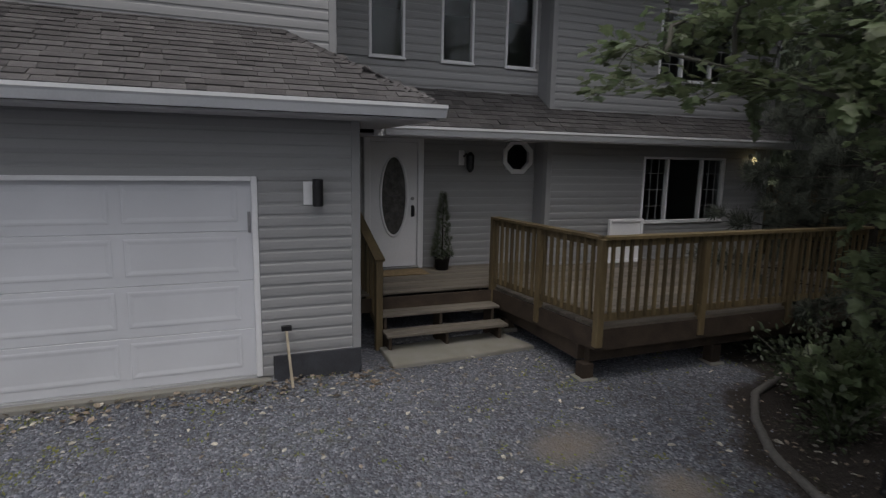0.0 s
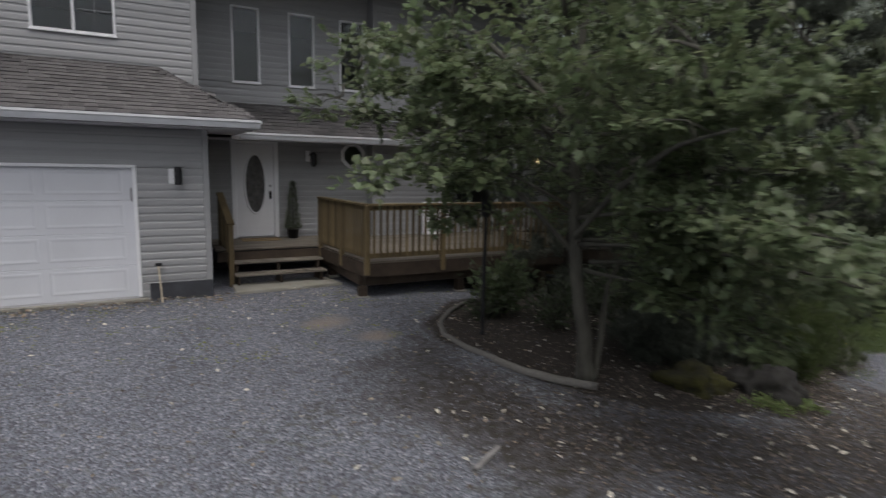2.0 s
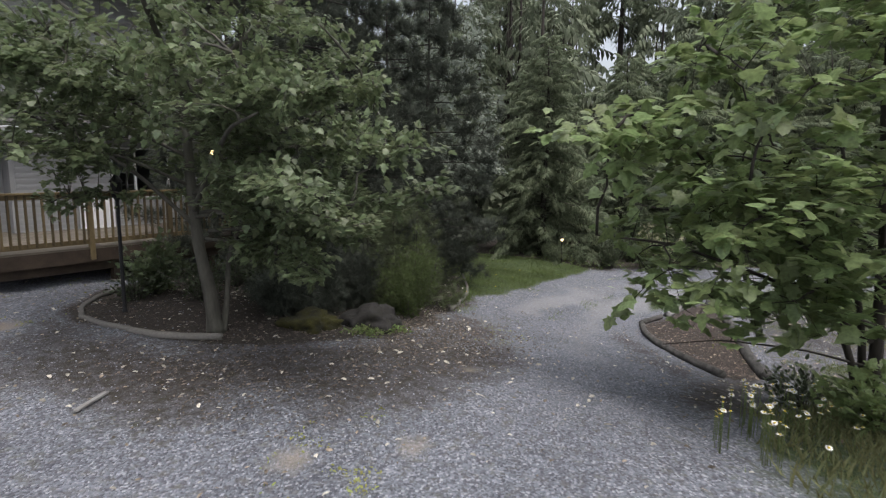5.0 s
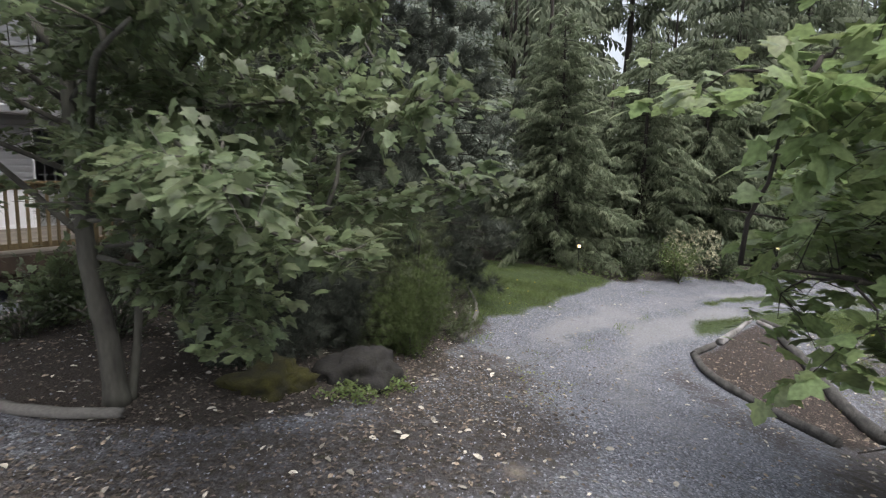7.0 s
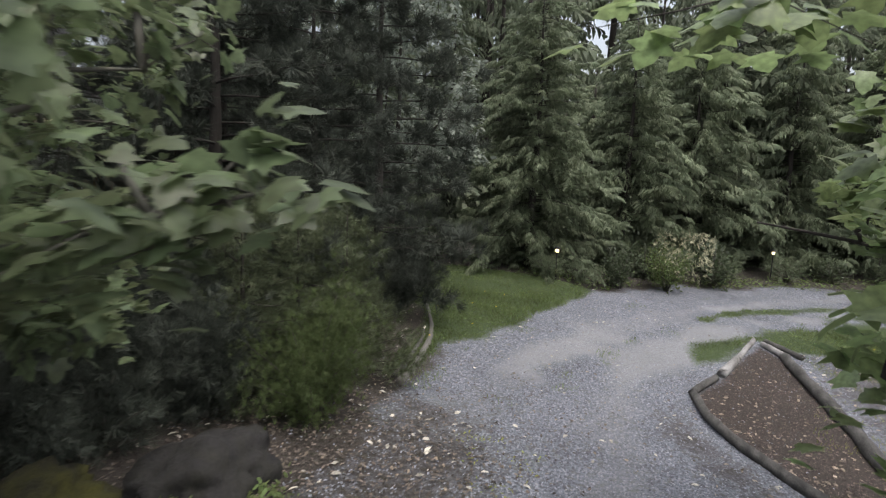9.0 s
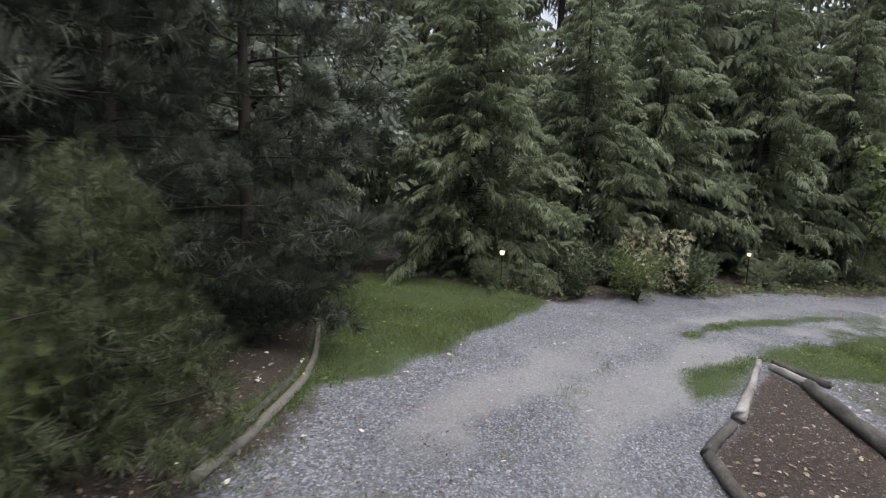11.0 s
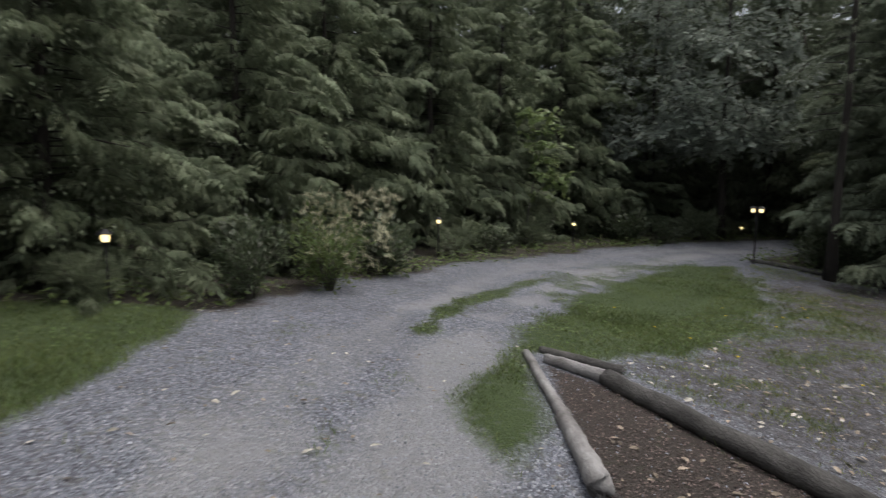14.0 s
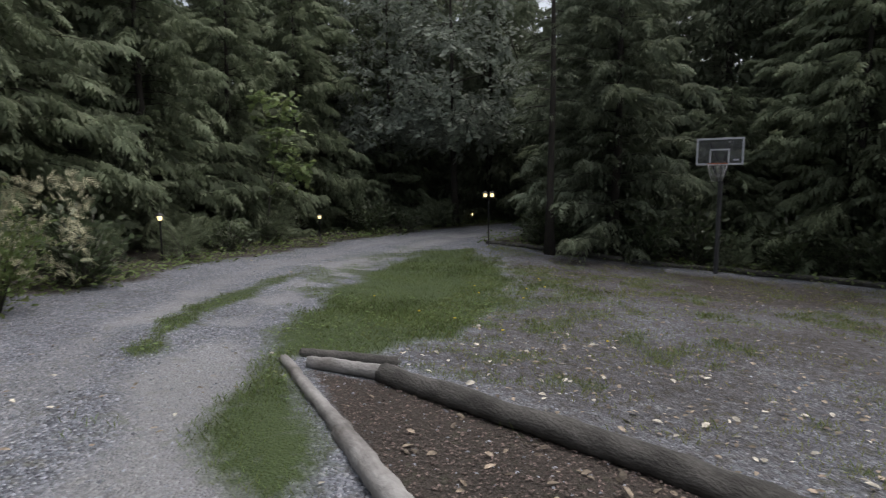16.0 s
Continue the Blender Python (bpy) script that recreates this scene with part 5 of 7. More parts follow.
def needle_pine(name, x, y, h, spread, seed, material, label, branches=74, clusters=6, tufts=7, size=0.28, power=0.5, trunk_r=0.13, lift=0.12, group="pines by the drive"):
    """A long-needled pine: bare inner boughs that end in round brushes of needles, with upright candles."""
    r = np.random.default_rng(seed)
    tree = thing(name, x, y, gz(x, y) - 0.05, label, "tree", group)
    hs = np.linspace(0, h, 9)
    wood = [tube(np.stack([0.03 * np.sin(hs), 0 * hs, hs], -1), trunk_r * (1 - 0.93 * hs / h), 9, seed, 0.05)]
    at, ahead = [], []
    t = np.linspace(0, 1, 6)
    for k in range(branches):
        f = 0.02 + 0.98 * ((k + r.random()) / branches) ** 1.1
        R = spread * (1 - f) ** power * r.uniform(0.6, 1.1) * (0.84 + 0.16 * step01(0.06, 0.24, f)) + 0.12
        a = k * 2.39996 + r.normal(0, 0.3)
        d, sv = np.array([math.cos(a), math.sin(a), 0.0]), np.array([-math.sin(a), math.cos(a), 0.0])
        bp = d * (R * t)[:, None]
        bp[:, 2] = np.maximum(f * h + R * (lift * t - 0.22 * t ** 2 + 0.14 * t ** 4), 0.2)
        wood.append(tube(bp, 0.024 * (1.08 - t) * (0.4 + 0.6 * R / spread), 4))
        for c in range(clusters):
            q = 1.0 if c == 0 else r.uniform(0.30, 0.95)
            base = np.array([np.interp(q, t, bp[:, i]) for i in range(3)])
            out = unit(d + sv * (0 if c == 0 else r.choice([-1, 1]) * r.uniform(0.4, 1.1)) + np.array([0, 0, r.uniform(0.05, 0.4)]))
            tip = base + out * R * (0.06 if c == 0 else 0.24 * (1.25 - q))
            wood.append(tube([base, (base + tip) / 2, tip], [0.009, 0.007, 0.004], 3))
            at.append(tip + r.normal(0, 0.07, (tufts, 3)))
            ahead.append(out + r.normal(0, 0.65, (tufts, 3)) + [0, 0, 0.25])
    V, F = join(wood)
    put("trunk", smooth(tri_mesh("trunk", V, F)), M_CONBARK, tree, "dark furrowed trunk with bare inner boughs")
    at, ahead = np.concatenate(at), np.concatenate(ahead)
    n = len(at)
    V, F = scatter(*TUFT, frames_of(ahead, np.array([0.2, 0.1, 1.0]) + r.normal(0, 0.4, (n, 3))), at, size * r.uniform(0.75, 1.25, n))
    put("crown", tri_mesh("crown", V, F), material, tree)
    return tree


def broadleaf(name, x, y, seed, label, stems, sprays, leaves, leaf_size, material, shape=MAPLE, twig=0.7, flat=0.35, group="", bark=None, gaps=None, layers=0.0, z=None):
    """A broad-leaved tree: stems is a list of paths; sprays are (centre, radii, count) clouds of leafy twigs; gaps(p) drops twigs."""
    r = np.random.default_rng(seed)
    tree = thing(name, x, y, gz(x, y) - 0.04 if z is None else z, label, "tree", group)
    wood, nodes_ = [], []
    for path, r0, r1 in stems:
        p = np.array(path, float)
        t = np.linspace(0, 1, len(p))
        tt = np.linspace(0, 1, 5 * len(p))
        q = np.stack([np.interp(tt, t, p[:, i]) for i in range(3)], -1)
        for _ in range(2):
            q[1:-1] = (q[:-2] + q[1:-1] * 2 + q[2:]) / 4
        rad = np.interp(tt, [0, 0.05, 1], [r0 * 1.25, r0, r1])
        wood.append(tube(q, rad, 9, seed, 0.05))
        nodes_.append(q[len(q) // 3:])
    nodes_ = np.concatenate(nodes_)
    clouds = []
    for centre, radii, count in sprays:
        c, rad = np.array(centre, float), np.array(radii, float)
        p = c + unit(r.normal(size=(count, 3))) * rad * (r.uniform(0.30, 1.0, (count, 1)) ** 0.5)
        if gaps is not None and rad[2] > 0.2:
            p = p[gaps(p + np.array([x, y, tree.location.z]))]
        if layers and rad[2] > 0.2:
            level = layers * (p[:, 2] / layers).round() + 0.10 * np.sin(2.1 * p[:, 0] + 1.3 * p[:, 1])
            p[:, 2] += 0.8 * (level - p[:, 2])
            p = p[wobble(p[:, 0] + 7.3 * (p[:, 2] / layers).round(), p[:, 1], 0.22, 41) > -0.5]
        clouds.append(p)
    clouds = np.concatenate(clouds)
    for q in clouds[::6]:
        near = nodes_[np.argmin(((nodes_ - q) ** 2).sum(1) + 1.5 * np.maximum(nodes_[:, 2] - q[2] + 0.2, 0) ** 2)]
        s = np.linspace(0, 1, 7)[:, None]
        bow = near + (q - near) * s + np.array([0, 0, 0.16]) * np.linalg.norm(q - near) * np.sin(np.pi * s) + r.normal(0, 0.03, (7, 3)) * np.sin(np.pi * s)
        wood.append(tube(bow, np.linspace(0.02, 0.005, 7), 5))
        nodes_ = np.concatenate([nodes_, bow[2:]])
    at, ahead, up, sz = [], [], [], []
    for p in (clouds,):
        for q in p:
            near = nodes_[np.argmin(((nodes_ - q) ** 2).sum(1) + 0.6 * np.maximum(nodes_[:, 2] - q[2], 0) ** 2)]
            out = q - near
            out[2] *= 0.4
            out = unit(out + r.normal(0, 0.25, 3))
            end = q + out * twig * 0.5 + np.array([0, 0, -0.05])
            mid = (near + q) / 2 + np.array([0, 0, 0.08 * np.linalg.norm(q - near)])
            wood.append(tube([near, mid, q, end], [0.007, 0.005, 0.004, 0.0015], 3))
            n = int(leaves * r.uniform(0.7, 1.3))
            t = r.uniform(0.0, 1.0, n)
            base = q - out * twig * 0.5 + out * twig * t[:, None]
            side = np.cross(out, [0, 0, 1.0])
            s = r.choice([-1, 1], n)
            off = side * (s * twig * 0.35 * r.uniform(0.1, 1, n) * (1.1 - 0.6 * t))[:, None]
            b = base + off
            b[:, 2] += r.normal(0, 0.05 * twig / 0.7, n)
            at.append(b)
            ahead.append(out + side * (s * 0.9)[:, None] + np.array([0, 0, -0.35]) + r.normal(0, 0.3, (n, 3)))
            up.append(np.array([0, 0, 1.0]) + r.normal(0, flat, (n, 3)))
            sz.append(leaf_size * r.uniform(0.55, 1.25, n))
    V, F = join(wood)
    put("trunk", smooth(tri_mesh("trunk", V, F)), bark or M_BARK, tree, "smooth grey trunk with limbs and twigs")
    at, ahead, up, sz = map(np.concatenate, (at, ahead, up, sz))
    V, F = scatter(*shape, frames_of(ahead, up), at, sz)
    put("crown", tri_mesh("crown", V, F), material, tree)
    return tree


def bush(name, x, y, w, d, h, seed, material, label, count=700, leaf=0.06, shape=LEAF, group="", category="bush", upright=0.4):
    """A shrub: thin stems from one foot and a cloud of small leaves, uneven in outline."""
    r = np.random.default_rng(seed)
    ob = thing(name, x, y, gz(x, y) - 0.02, label, category, group)
    wood = []
    tips = []
    for k in range(16):
        a, s = r.uniform(0, 6.28), r.uniform(0.25, 0.9)
        tip = np.array([w * s * math.cos(a), d * s * math.sin(a), h * r.uniform(0.55, 1.02) * (1.1 - 0.5 * s)])
        wood.append(tube([[0.05 * math.cos(a), 0.05 * math.sin(a), 0], tip * [0.4, 0.4, 0.55], tip], [0.014, 0.009, 0.003], 4))
        tips.append(tip)
    V, F = join(wood)
    put("stem", smooth(tri_mesh("stem", V, F)), M_BARK, ob)
    tips = np.array(tips)
    k = r.integers(0, len(tips), count)
    t = r.uniform(0.25, 1.0, count)[:, None]
    at = tips[k] * t + r.normal(0, 0.13, (count, 3)) * [w, d, h * 0.8]
    at[:, 2] = np.abs(at[:, 2]) + 0.02
    ahead = unit(at * [1, 1, 0.2]) + r.normal(0, 0.5, (count, 3)) + np.array([0, 0, upright])
    up = np.array([0, 0, 1.0]) + r.normal(0, 0.5, (count, 3))
    V, F = scatter(*shape, frames_of(ahead, up), at, leaf * r.uniform(0.6, 1.3, count))
    put("foliage", tri_mesh("foliage", V, F), material, ob)
    return ob


# ---- the maple in the bed by the deck ----
def maple_form(p):
    """Where this crown grows: held high on the house side, open towards the pines, low over the bed."""
    x, y, z = p[:, 0], p[:, 1], p[:, 2]
    house_side = (z < 2.85) & (y > -6.55 + 0.70 * (x + 1.46))
    low_west = (z < 2.4) & (x < 3.1) & (y > -6.65) & (y < -4.4)
    edge_ = x - 0.364 * (y + 9.8)
    under = (z < 1.45) & (y > -6.5) & (x > 3.3)
    bole = (along([(3.55, -5.5), (1.0, -9.2)], x, y) < 0.55) & (z < 1.75)
    beyond = (y + 9.88 < np.where(z > 2.7, 1.0, 1.35) * (x - 2.92)) | (y < np.where(z > 2.7, -7.6, -7.1)) | ((z < 1.15) & (x - 0.364 * (y + 9.8) > 2.7))
    return (~house_side & ~low_west & ~bole & ~under & ~beyond & ~((y < -6.2) & (z < 1.0 + 0.35 * (x < 3.3))))


MAPLE_X, MAPLE_Y = 3.60, -5.55
MAPLE_Z = gz(MAPLE_X, MAPLE_Y) - 0.04
# limbs over the gravel before the garage, higher and broader
MAPLE_WEST = [[(3.5, -5.3, 1.8), (2.6, -5.3, 2.20), (1.6, -5.45, 2.26), (0.7, -5.5, 2.17)],
              [(3.5, -5.2, 2.4), (2.8, -5.2, 2.90), (2.0, -5.3, 3.10), (1.3, -5.4, 3.12)],
              [(3.5, -5.2, 2.2), (2.9, -4.5, 2.66), (2.2, -3.95, 2.84), (1.6, -3.4, 2.86)],
              [(3.5, -5.2, 2.6), (3.0, -4.0, 3.15), (2.5, -2.9, 3.40), (2.2, -2.1, 3.45)],
              [(3.5, -5.2, 2.9), (2.7, -4.0, 3.60), (2.1, -2.8, 4.0), (1.8, -1.8, 4.15)]]
# long level limbs that reach out towards the drive, from the bole to the tip
MAPLE_LIMBS = [[(3.55, -5.4, 1.45), (3.8, -6.7, 1.60), (3.95, -7.85, 1.64), (4.05, -8.5, 1.74), (4.38, -8.9, 1.88)],
               [(3.5, -5.3, 2.0), (3.6, -7.0, 2.30), (3.7, -8.2, 2.32), (3.82, -9.0, 2.27)],
               [(3.5, -5.3, 1.7), (3.1, -7.0, 1.95), (2.75, -8.2, 1.95), (2.45, -9.05, 1.84)],
               [(3.5, -5.4, 1.4), (3.35, -7.0, 1.60), (3.2, -8.2, 1.58), (3.1, -8.8, 1.52)],
               [(3.55, -5.5, 1.1), (3.45, -6.8, 1.15), (3.3, -7.7, 1.08), (3.2, -8.1, 0.98)],
               [(3.6, -5.5, 1.2), (4.1, -6.4, 1.32), (4.45, -7.0, 1.32), (4.65, -7.44, 1.28)],
               [(3.5, -5.3, 2.4), (3.05, -7.0, 2.72), (2.65, -8.3, 2.76)],
               [(3.5, -5.3, 2.6), (3.9, -7.0, 2.90), (4.05, -8.1, 2.95)]]


def limb_stem(path, r0=0.022):
    return [(x - MAPLE_X, y - MAPLE_Y, z - MAPLE_Z) for x, y, z in path], r0, 0.004


def limb_sprays(path, twigs=6, stations=9, wide=1.0):
    """Thin clouds of leafy twigs along the outer part of a limb, narrowing to its tip."""
    p = np.array(path) - [MAPLE_X, MAPLE_Y, MAPLE_Z]
    d = np.concatenate([[0], np.cumsum(np.linalg.norm(np.diff(p, axis=0), axis=1))])
    out = []
    for t in np.linspace(0.36, 0.97, stations):
        w = 0.36 - 0.20 * t
        out.append((tuple(np.interp(t * d[-1], d, p[:, k]) for k in range(3)), (w * wide, w * wide, 0.045), int(twigs * (1.25 - 0.5 * t))))
    return out


broadleaf("maple_tree", MAPLE_X, MAPLE_Y, 11, "young maple with layered green leaves in the bed",
          [([(0, 0, 0), (-0.02, 0.06, 0.6), (-0.08, 0.18, 1.2), (-0.12, 0.25, 2.2), (-0.1, 0.3, 3.6), (0, 0.3, 5.5), (0.1, 0.4, 7.6)], 0.102, 0.02),
           ([(0.10, -0.02, 0), (0.20, 0.0, 0.5), (0.26, 0.02, 1.1), (0.55, -0.2, 2.0), (0.9, -0.5, 2.9)], 0.045, 0.012),
           ([(-0.1, 0.2, 1.5), (-0.7, 0.7, 2.3), (-1.6, 1.6, 3.0), (-2.4, 2.6, 3.4)], 0.030, 0.008),
           ([(-0.1, 0.22, 1.7), (-0.4, -0.7, 2.3), (-0.8, -1.7, 2.7), (-0.9, -2.3, 2.8)], 0.04, 0.01),
           ([(-0.1, 0.25, 1.9), (0.9, 0.4, 2.6), (2.0, 0.2, 3.1)], 0.05, 0.01),
           ([(-0.1, 0.3, 3.0), (-0.6, 1.4, 4.0), (-1.0, 2.4, 4.8)], 0.05, 0.01),
           ([(-0.1, 0.3, 3.2), (0.7, -0.7, 4.4), (1.2, -1.4, 5.3)], 0.05, 0.01),
           ([(-0.1, 0.3, 3.2), (-1.2, -0.6, 4.4), (-1.8, -1.0, 5.2)], 0.04, 0.01)] + [limb_stem(p) for p in MAPLE_LIMBS + MAPLE_WEST],
          # clouds at heights 4.8, 4.5, 3.9: mostly unseen leaves, added to cast shade
          [((-1.5, 1.7, 3.2), (1.5, 1.7, 1.0), 130), ((-0.4, 0.8, 3.4), (2.3, 2.0, 1.3), 150), ((0.9, -0.8, 2.2), (1.6, 1.7, 1.1), 95), ((0.4, -0.2, 1.6), (1.2, 1.3, 0.6), 26),
           ((0.8, 1.5, 4.8), (2.2, 1.8, 1.3), 80), ((1.6, 0.1, 2.9), (1.3, 1.3, 1.0), 70), ((0.3, 1.7, 1.9), (1.5, 1.2, 0.7), 60), ((1.0, -1.0, 1.4), (0.9, 0.9, 0.4), 14), ((0.9, -2.3, 2.55), (0.5, 0.35, 0.2), 9), ((-1.5, 0.6, 2.4), (0.7, 0.8, 0.6), 24), ((0.55, -1.1, 1.3), (0.6, 0.6, 0.7), 46), ((0.3, -1.6, 2.6), (0.9, 0.9, 0.9), 60), ((-0.6, -1.2, 3.4), (1.2, 1.2, 0.8), 28), ((0.9, -1.6, 2.15), (0.5, 0.7, 0.25), 22), ((-0.9, -2.1, 3.1), (0.8, 0.8, 0.5), 26), ((-0.5, -1.5, 3.0), (1.2, 1.0, 0.5), 30), ((-0.8, -2.3, 2.85), (0.8, 0.6, 0.35), 34), ((0.1, -1.4, 1.4), (0.5, 0.6, 0.7), 50), ((-1.05, 1.65, 2.15), (0.4, 0.45, 0.35), 22), ((-0.7, -1.5, 1.9), (0.5, 0.5, 0.7), 48), ((0.45, -1.5, 2.04), (0.5, 0.8, 0.14), 30),
           ((0.9, -1.0, 3.4), (0.9, 1.0, 0.8), 50), ((-0.1, -1.2, 4.5), (1.3, 1.1, 0.5), 50), ((1.6, 1.0, 3.9), (2.0, 1.8, 0.7), 110), ((0.9, 2.2, 3.0), (1.8, 1.3, 0.6), 70)]
          + [c for p in MAPLE_LIMBS for c in limb_sprays(p, 5)] + [c for p in MAPLE_WEST for c in limb_sprays(p, 5, 8, 1.35)],
          24, 0.092, M_MAPLE, gaps=maple_form, layers=0.46, twig=0.50)

# ---- the bigleaf maple that leans over the drive ----
broadleaf("bigleaf_maple", 8.2, -13.0, 23, "bigleaf maple with large bright leaves leaning over the drive",
          [([(0, 0, 0), (0.05, 0.05, 1.0), (0.0, 0.1, 2.5), (-0.2, 0.3, 4.5), (-0.3, 0.3, 7.0)], 0.10, 0.02),
           ([(0.25, 0.1, 0), (0.35, 0.2, 1.2), (0.6, 0.5, 2.8), (0.8, 0.8, 4.6)], 0.06, 0.015),
           ([(-0.2, 0.1, 0), (-0.3, 0.3, 1.0), (-0.8, 0.8, 2.3), (-1.3, 1.2, 3.6)], 0.06, 0.015),
           ([(0, 0.1, 1.4), (-0.9, 1.1, 2.0), (-1.9, 2.2, 2.5), (-2.5, 2.9, 2.6)], 0.035, 0.008),
           ([(0.0, 0.1, 1.2), (0.2, 1.4, 2.1), (0.6, 2.6, 2.7), (0.8, 3.5, 2.8)], 0.035, 0.008),
           ([(-0.1, 0.1, 0.9), (-0.9, 0.8, 1.2), (-1.8, 1.6, 1.4), (-2.4, 2.1, 1.4)], 0.016, 0.005),
           ([(0, 0.1, 2.0), (-1.4, 0.2, 2.8), (-2.6, 0.2, 3.2)], 0.04, 0.008)],
          [((-1.6, 1.7, 2.5), (1.5, 1.4, 1.0), 85), ((-1.4, 1.2, 1.5), (1.4, 1.2, 0.4), 45), ((-1.0, 0.8, 4.4), (2.0, 1.9, 1.3), 90), ((0.6, 1.8, 3.1), (1.2, 1.5, 0.8), 55),
           ((-2.2, 0.0, 3.0), (1.4, 1.4, 1.1), 55), ((0, 0, 6.2), (1.8, 1.8, 1.4), 60), ((0.2, 0.1, 2.0), (0.9, 0.9, 1.0), 25), ((-2.1, 2.9, 3.6), (1.0, 0.9, 0.5), 36), ((1.2, 3.0, 3.0), (0.9, 0.8, 0.5), 24), ((-2.1, 1.9, 1.15), (0.9, 0.5, 0.35), 40)],
          16, 0.20, M_BIGLEAF, twig=0.85, flat=0.30, bark=M_CONBARK, gaps=lambda p: ((p[:, 1] < -10.2) | (p[:, 2] > 2.55)) & (p[:, 2] > 0.45 - 0.30 * (p[:, 0] - 6.0)) & (p[:, 2] > 0.38))

bush("maple_shoots", 7.3, -13.0, 0.8, 0.8, 0.9, 24, M_BIGLEAF, "leafy young shoots round the bigleaf maple's foot", 420, 0.13, MAPLE, group="shoots under the bigleaf maple")
bush("maple_shoots", 8.4, -12.2, 0.9, 0.6, 0.7, 25, M_BUSH, "leafy young shoots round the bigleaf maple's foot", 520, 0.09, LEAF, group="shoots under the bigleaf maple")

# ---- pines and shrubs in the bed ----
PINE_L = "dark long-needled pine spreading low over the bed"
pine = needle_pine("pine_tree", 13.0, -2.1, 8.5, 2.7, 41, M_PINE, PINE_L)
for px, py, a, w, tall in ((8.9, -2.3, 130, 1.0, 1.0), (6.9, -1.2, 250, 0.75, 0.9), (10.7, -2.5, 75, 0.8, 0.85), (11.4, 0.9, 15, 1.1, 1.1), (9.9, 0.2, 200, 0.9, 1.15)):
    copy_thing(pine, pose(px, py, gz(px, py) - 0.1, 0, 0, a)).scale = (w, w, tall)
small_kw = dict(shape=TUFT, base=0.02, branches=56, per=26, size=0.20, droop=-0.25, power=0.7, trunk_r=0.04, group="pines by the drive")
sp = conifer("pine_sapling", 9.1, -4.7, 2.3, 1.0, 42, M_YOUNGPINE, "small olive-green young pine in the bed", **small_kw)
for px, py, a in ((8.0, -5.0, 70), (9.6, -3.9, 160), (7.2, -5.0, 20), (10.3, -3.4, 200)):
    copy_thing(sp, pose(px, py, gz(px, py) - 0.05, 0, 0, a))
bush("pine_bush", 13.4, -2.5, 0.8, 0.7, 1.7, 46, M_PINE, "dark low pine bush at the lawn's edge", 1500, 0.20, TUFT, group="low pine bushes by the lawn")
bush("pine_bush", 12.2, -3.0, 0.7, 0.6, 1.2, 47, M_PINE, "dark low pine bush at the lawn's edge", 1000, 0.18, TUFT, group="low pine bushes by the lawn")
bush("broom_bush", 7.4, -5.85, 0.9, 0.7, 1.6, 51, M_LIME, "feathery yellow-green broom bush at the drive's edge", 3000, 0.08, TUFT, upright=1.0)
bush("low_shrub", 4.6, -2.2, 0.9, 0.9, 0.9, 52, M_BUSH, "low leafy shrub beside the deck", 900, 0.07, group="low shrubs by the deck")
bush("low_shrub", 5.9, -2.6, 1.0, 1.0, 1.1, 53, M_BUSH, "low leafy shrub beside the deck", 900, 0.07, group="low shrubs by the deck")
bush("low_shrub", 4.4, -3.9, 0.9, 0.8, 0.8, 54, M_BUSH, "low leafy shrub beside the deck", 900, 0.07, group="low shrubs by the deck")
bush("low_shrub", 5.4, -4.4, 0.9, 0.8, 1.2, 55, M_BUSH, "leafy shrub under the maple, its leaf colour darkened for shade", 900, 0.08, group="low shrubs by the deck")

bush("low_shrub", 3.75, -3.05, 0.5, 0.45, 0.55, 60, M_BUSH, "low leafy shrub beside the deck", 420, 0.07, group="low shrubs by the deck")
bush("vine_maple_shoots", 4.3, -2.7, 0.7, 0.6, 1.0, 56, M_MAPLE, "leafy maple shoots beside the deck", 520, 0.12, MAPLE)
bush("low_shrub", 5.9, -5.1, 0.8, 0.7, 1.3, 57, M_PINE, "dark needled shrub behind the boulders", 1500, 0.16, TUFT, group="dark shrubs behind the boulders")
bush("low_shrub", 6.5, -4.5, 0.9, 0.8, 1.8, 58, M_PINE, "dark needled shrub behind the boulders", 1700, 0.18, TUFT, group="dark shrubs behind the boulders")
bush("low_shrub", 5.0, -5.3, 0.7, 0.6, 0.9, 59, M_PINE, "dark needled shrub behind the boulders", 1200, 0.16, TUFT, group="dark shrubs behind the boulders")

bush("twiggy_shrub", 5.5, -5.5, 0.75, 0.5, 0.9, 44, M_PINE, "dark twiggy shrub at the bed's edge", 700, 0.15, TUFT, group="dark shrubs behind the boulders")
bush("twiggy_shrub", 6.5, -5.35, 0.8, 0.6, 1.2, 45, M_PINE, "dark twiggy shrub at the bed's edge", 800, 0.16, TUFT, group="dark shrubs behind the boulders")

# ---- forest ----
CEDAR_L = "broad dense cedar with drooping feathery green sprays"
ced = cedar("cedar_tree", 20.5, -2.4, 8.8, 3.4, 61, M_CEDAR, CEDAR_L, branches=190, gap=0.165, size=0.48, power=0.55, low=0.30)
ced2 = cedar("cedar_tree", 24.4, -4.3, 8.6, 3.2, 62, M_CEDAR, CEDAR_L, branches=130, gap=0.245, size=0.66, power=0.5, low=0.35)
hemlock = cedar("hemlock_tree", 23.6, -21.0, 13.0, 2.7, 65, M_FIR, "hemlock with flat layered light green sprays", branches=120, gap=0.21, size=0.66, power=0.45, droop=0.14, tip_up=0.0, sweep=1.0, group="hemlocks of the forest")
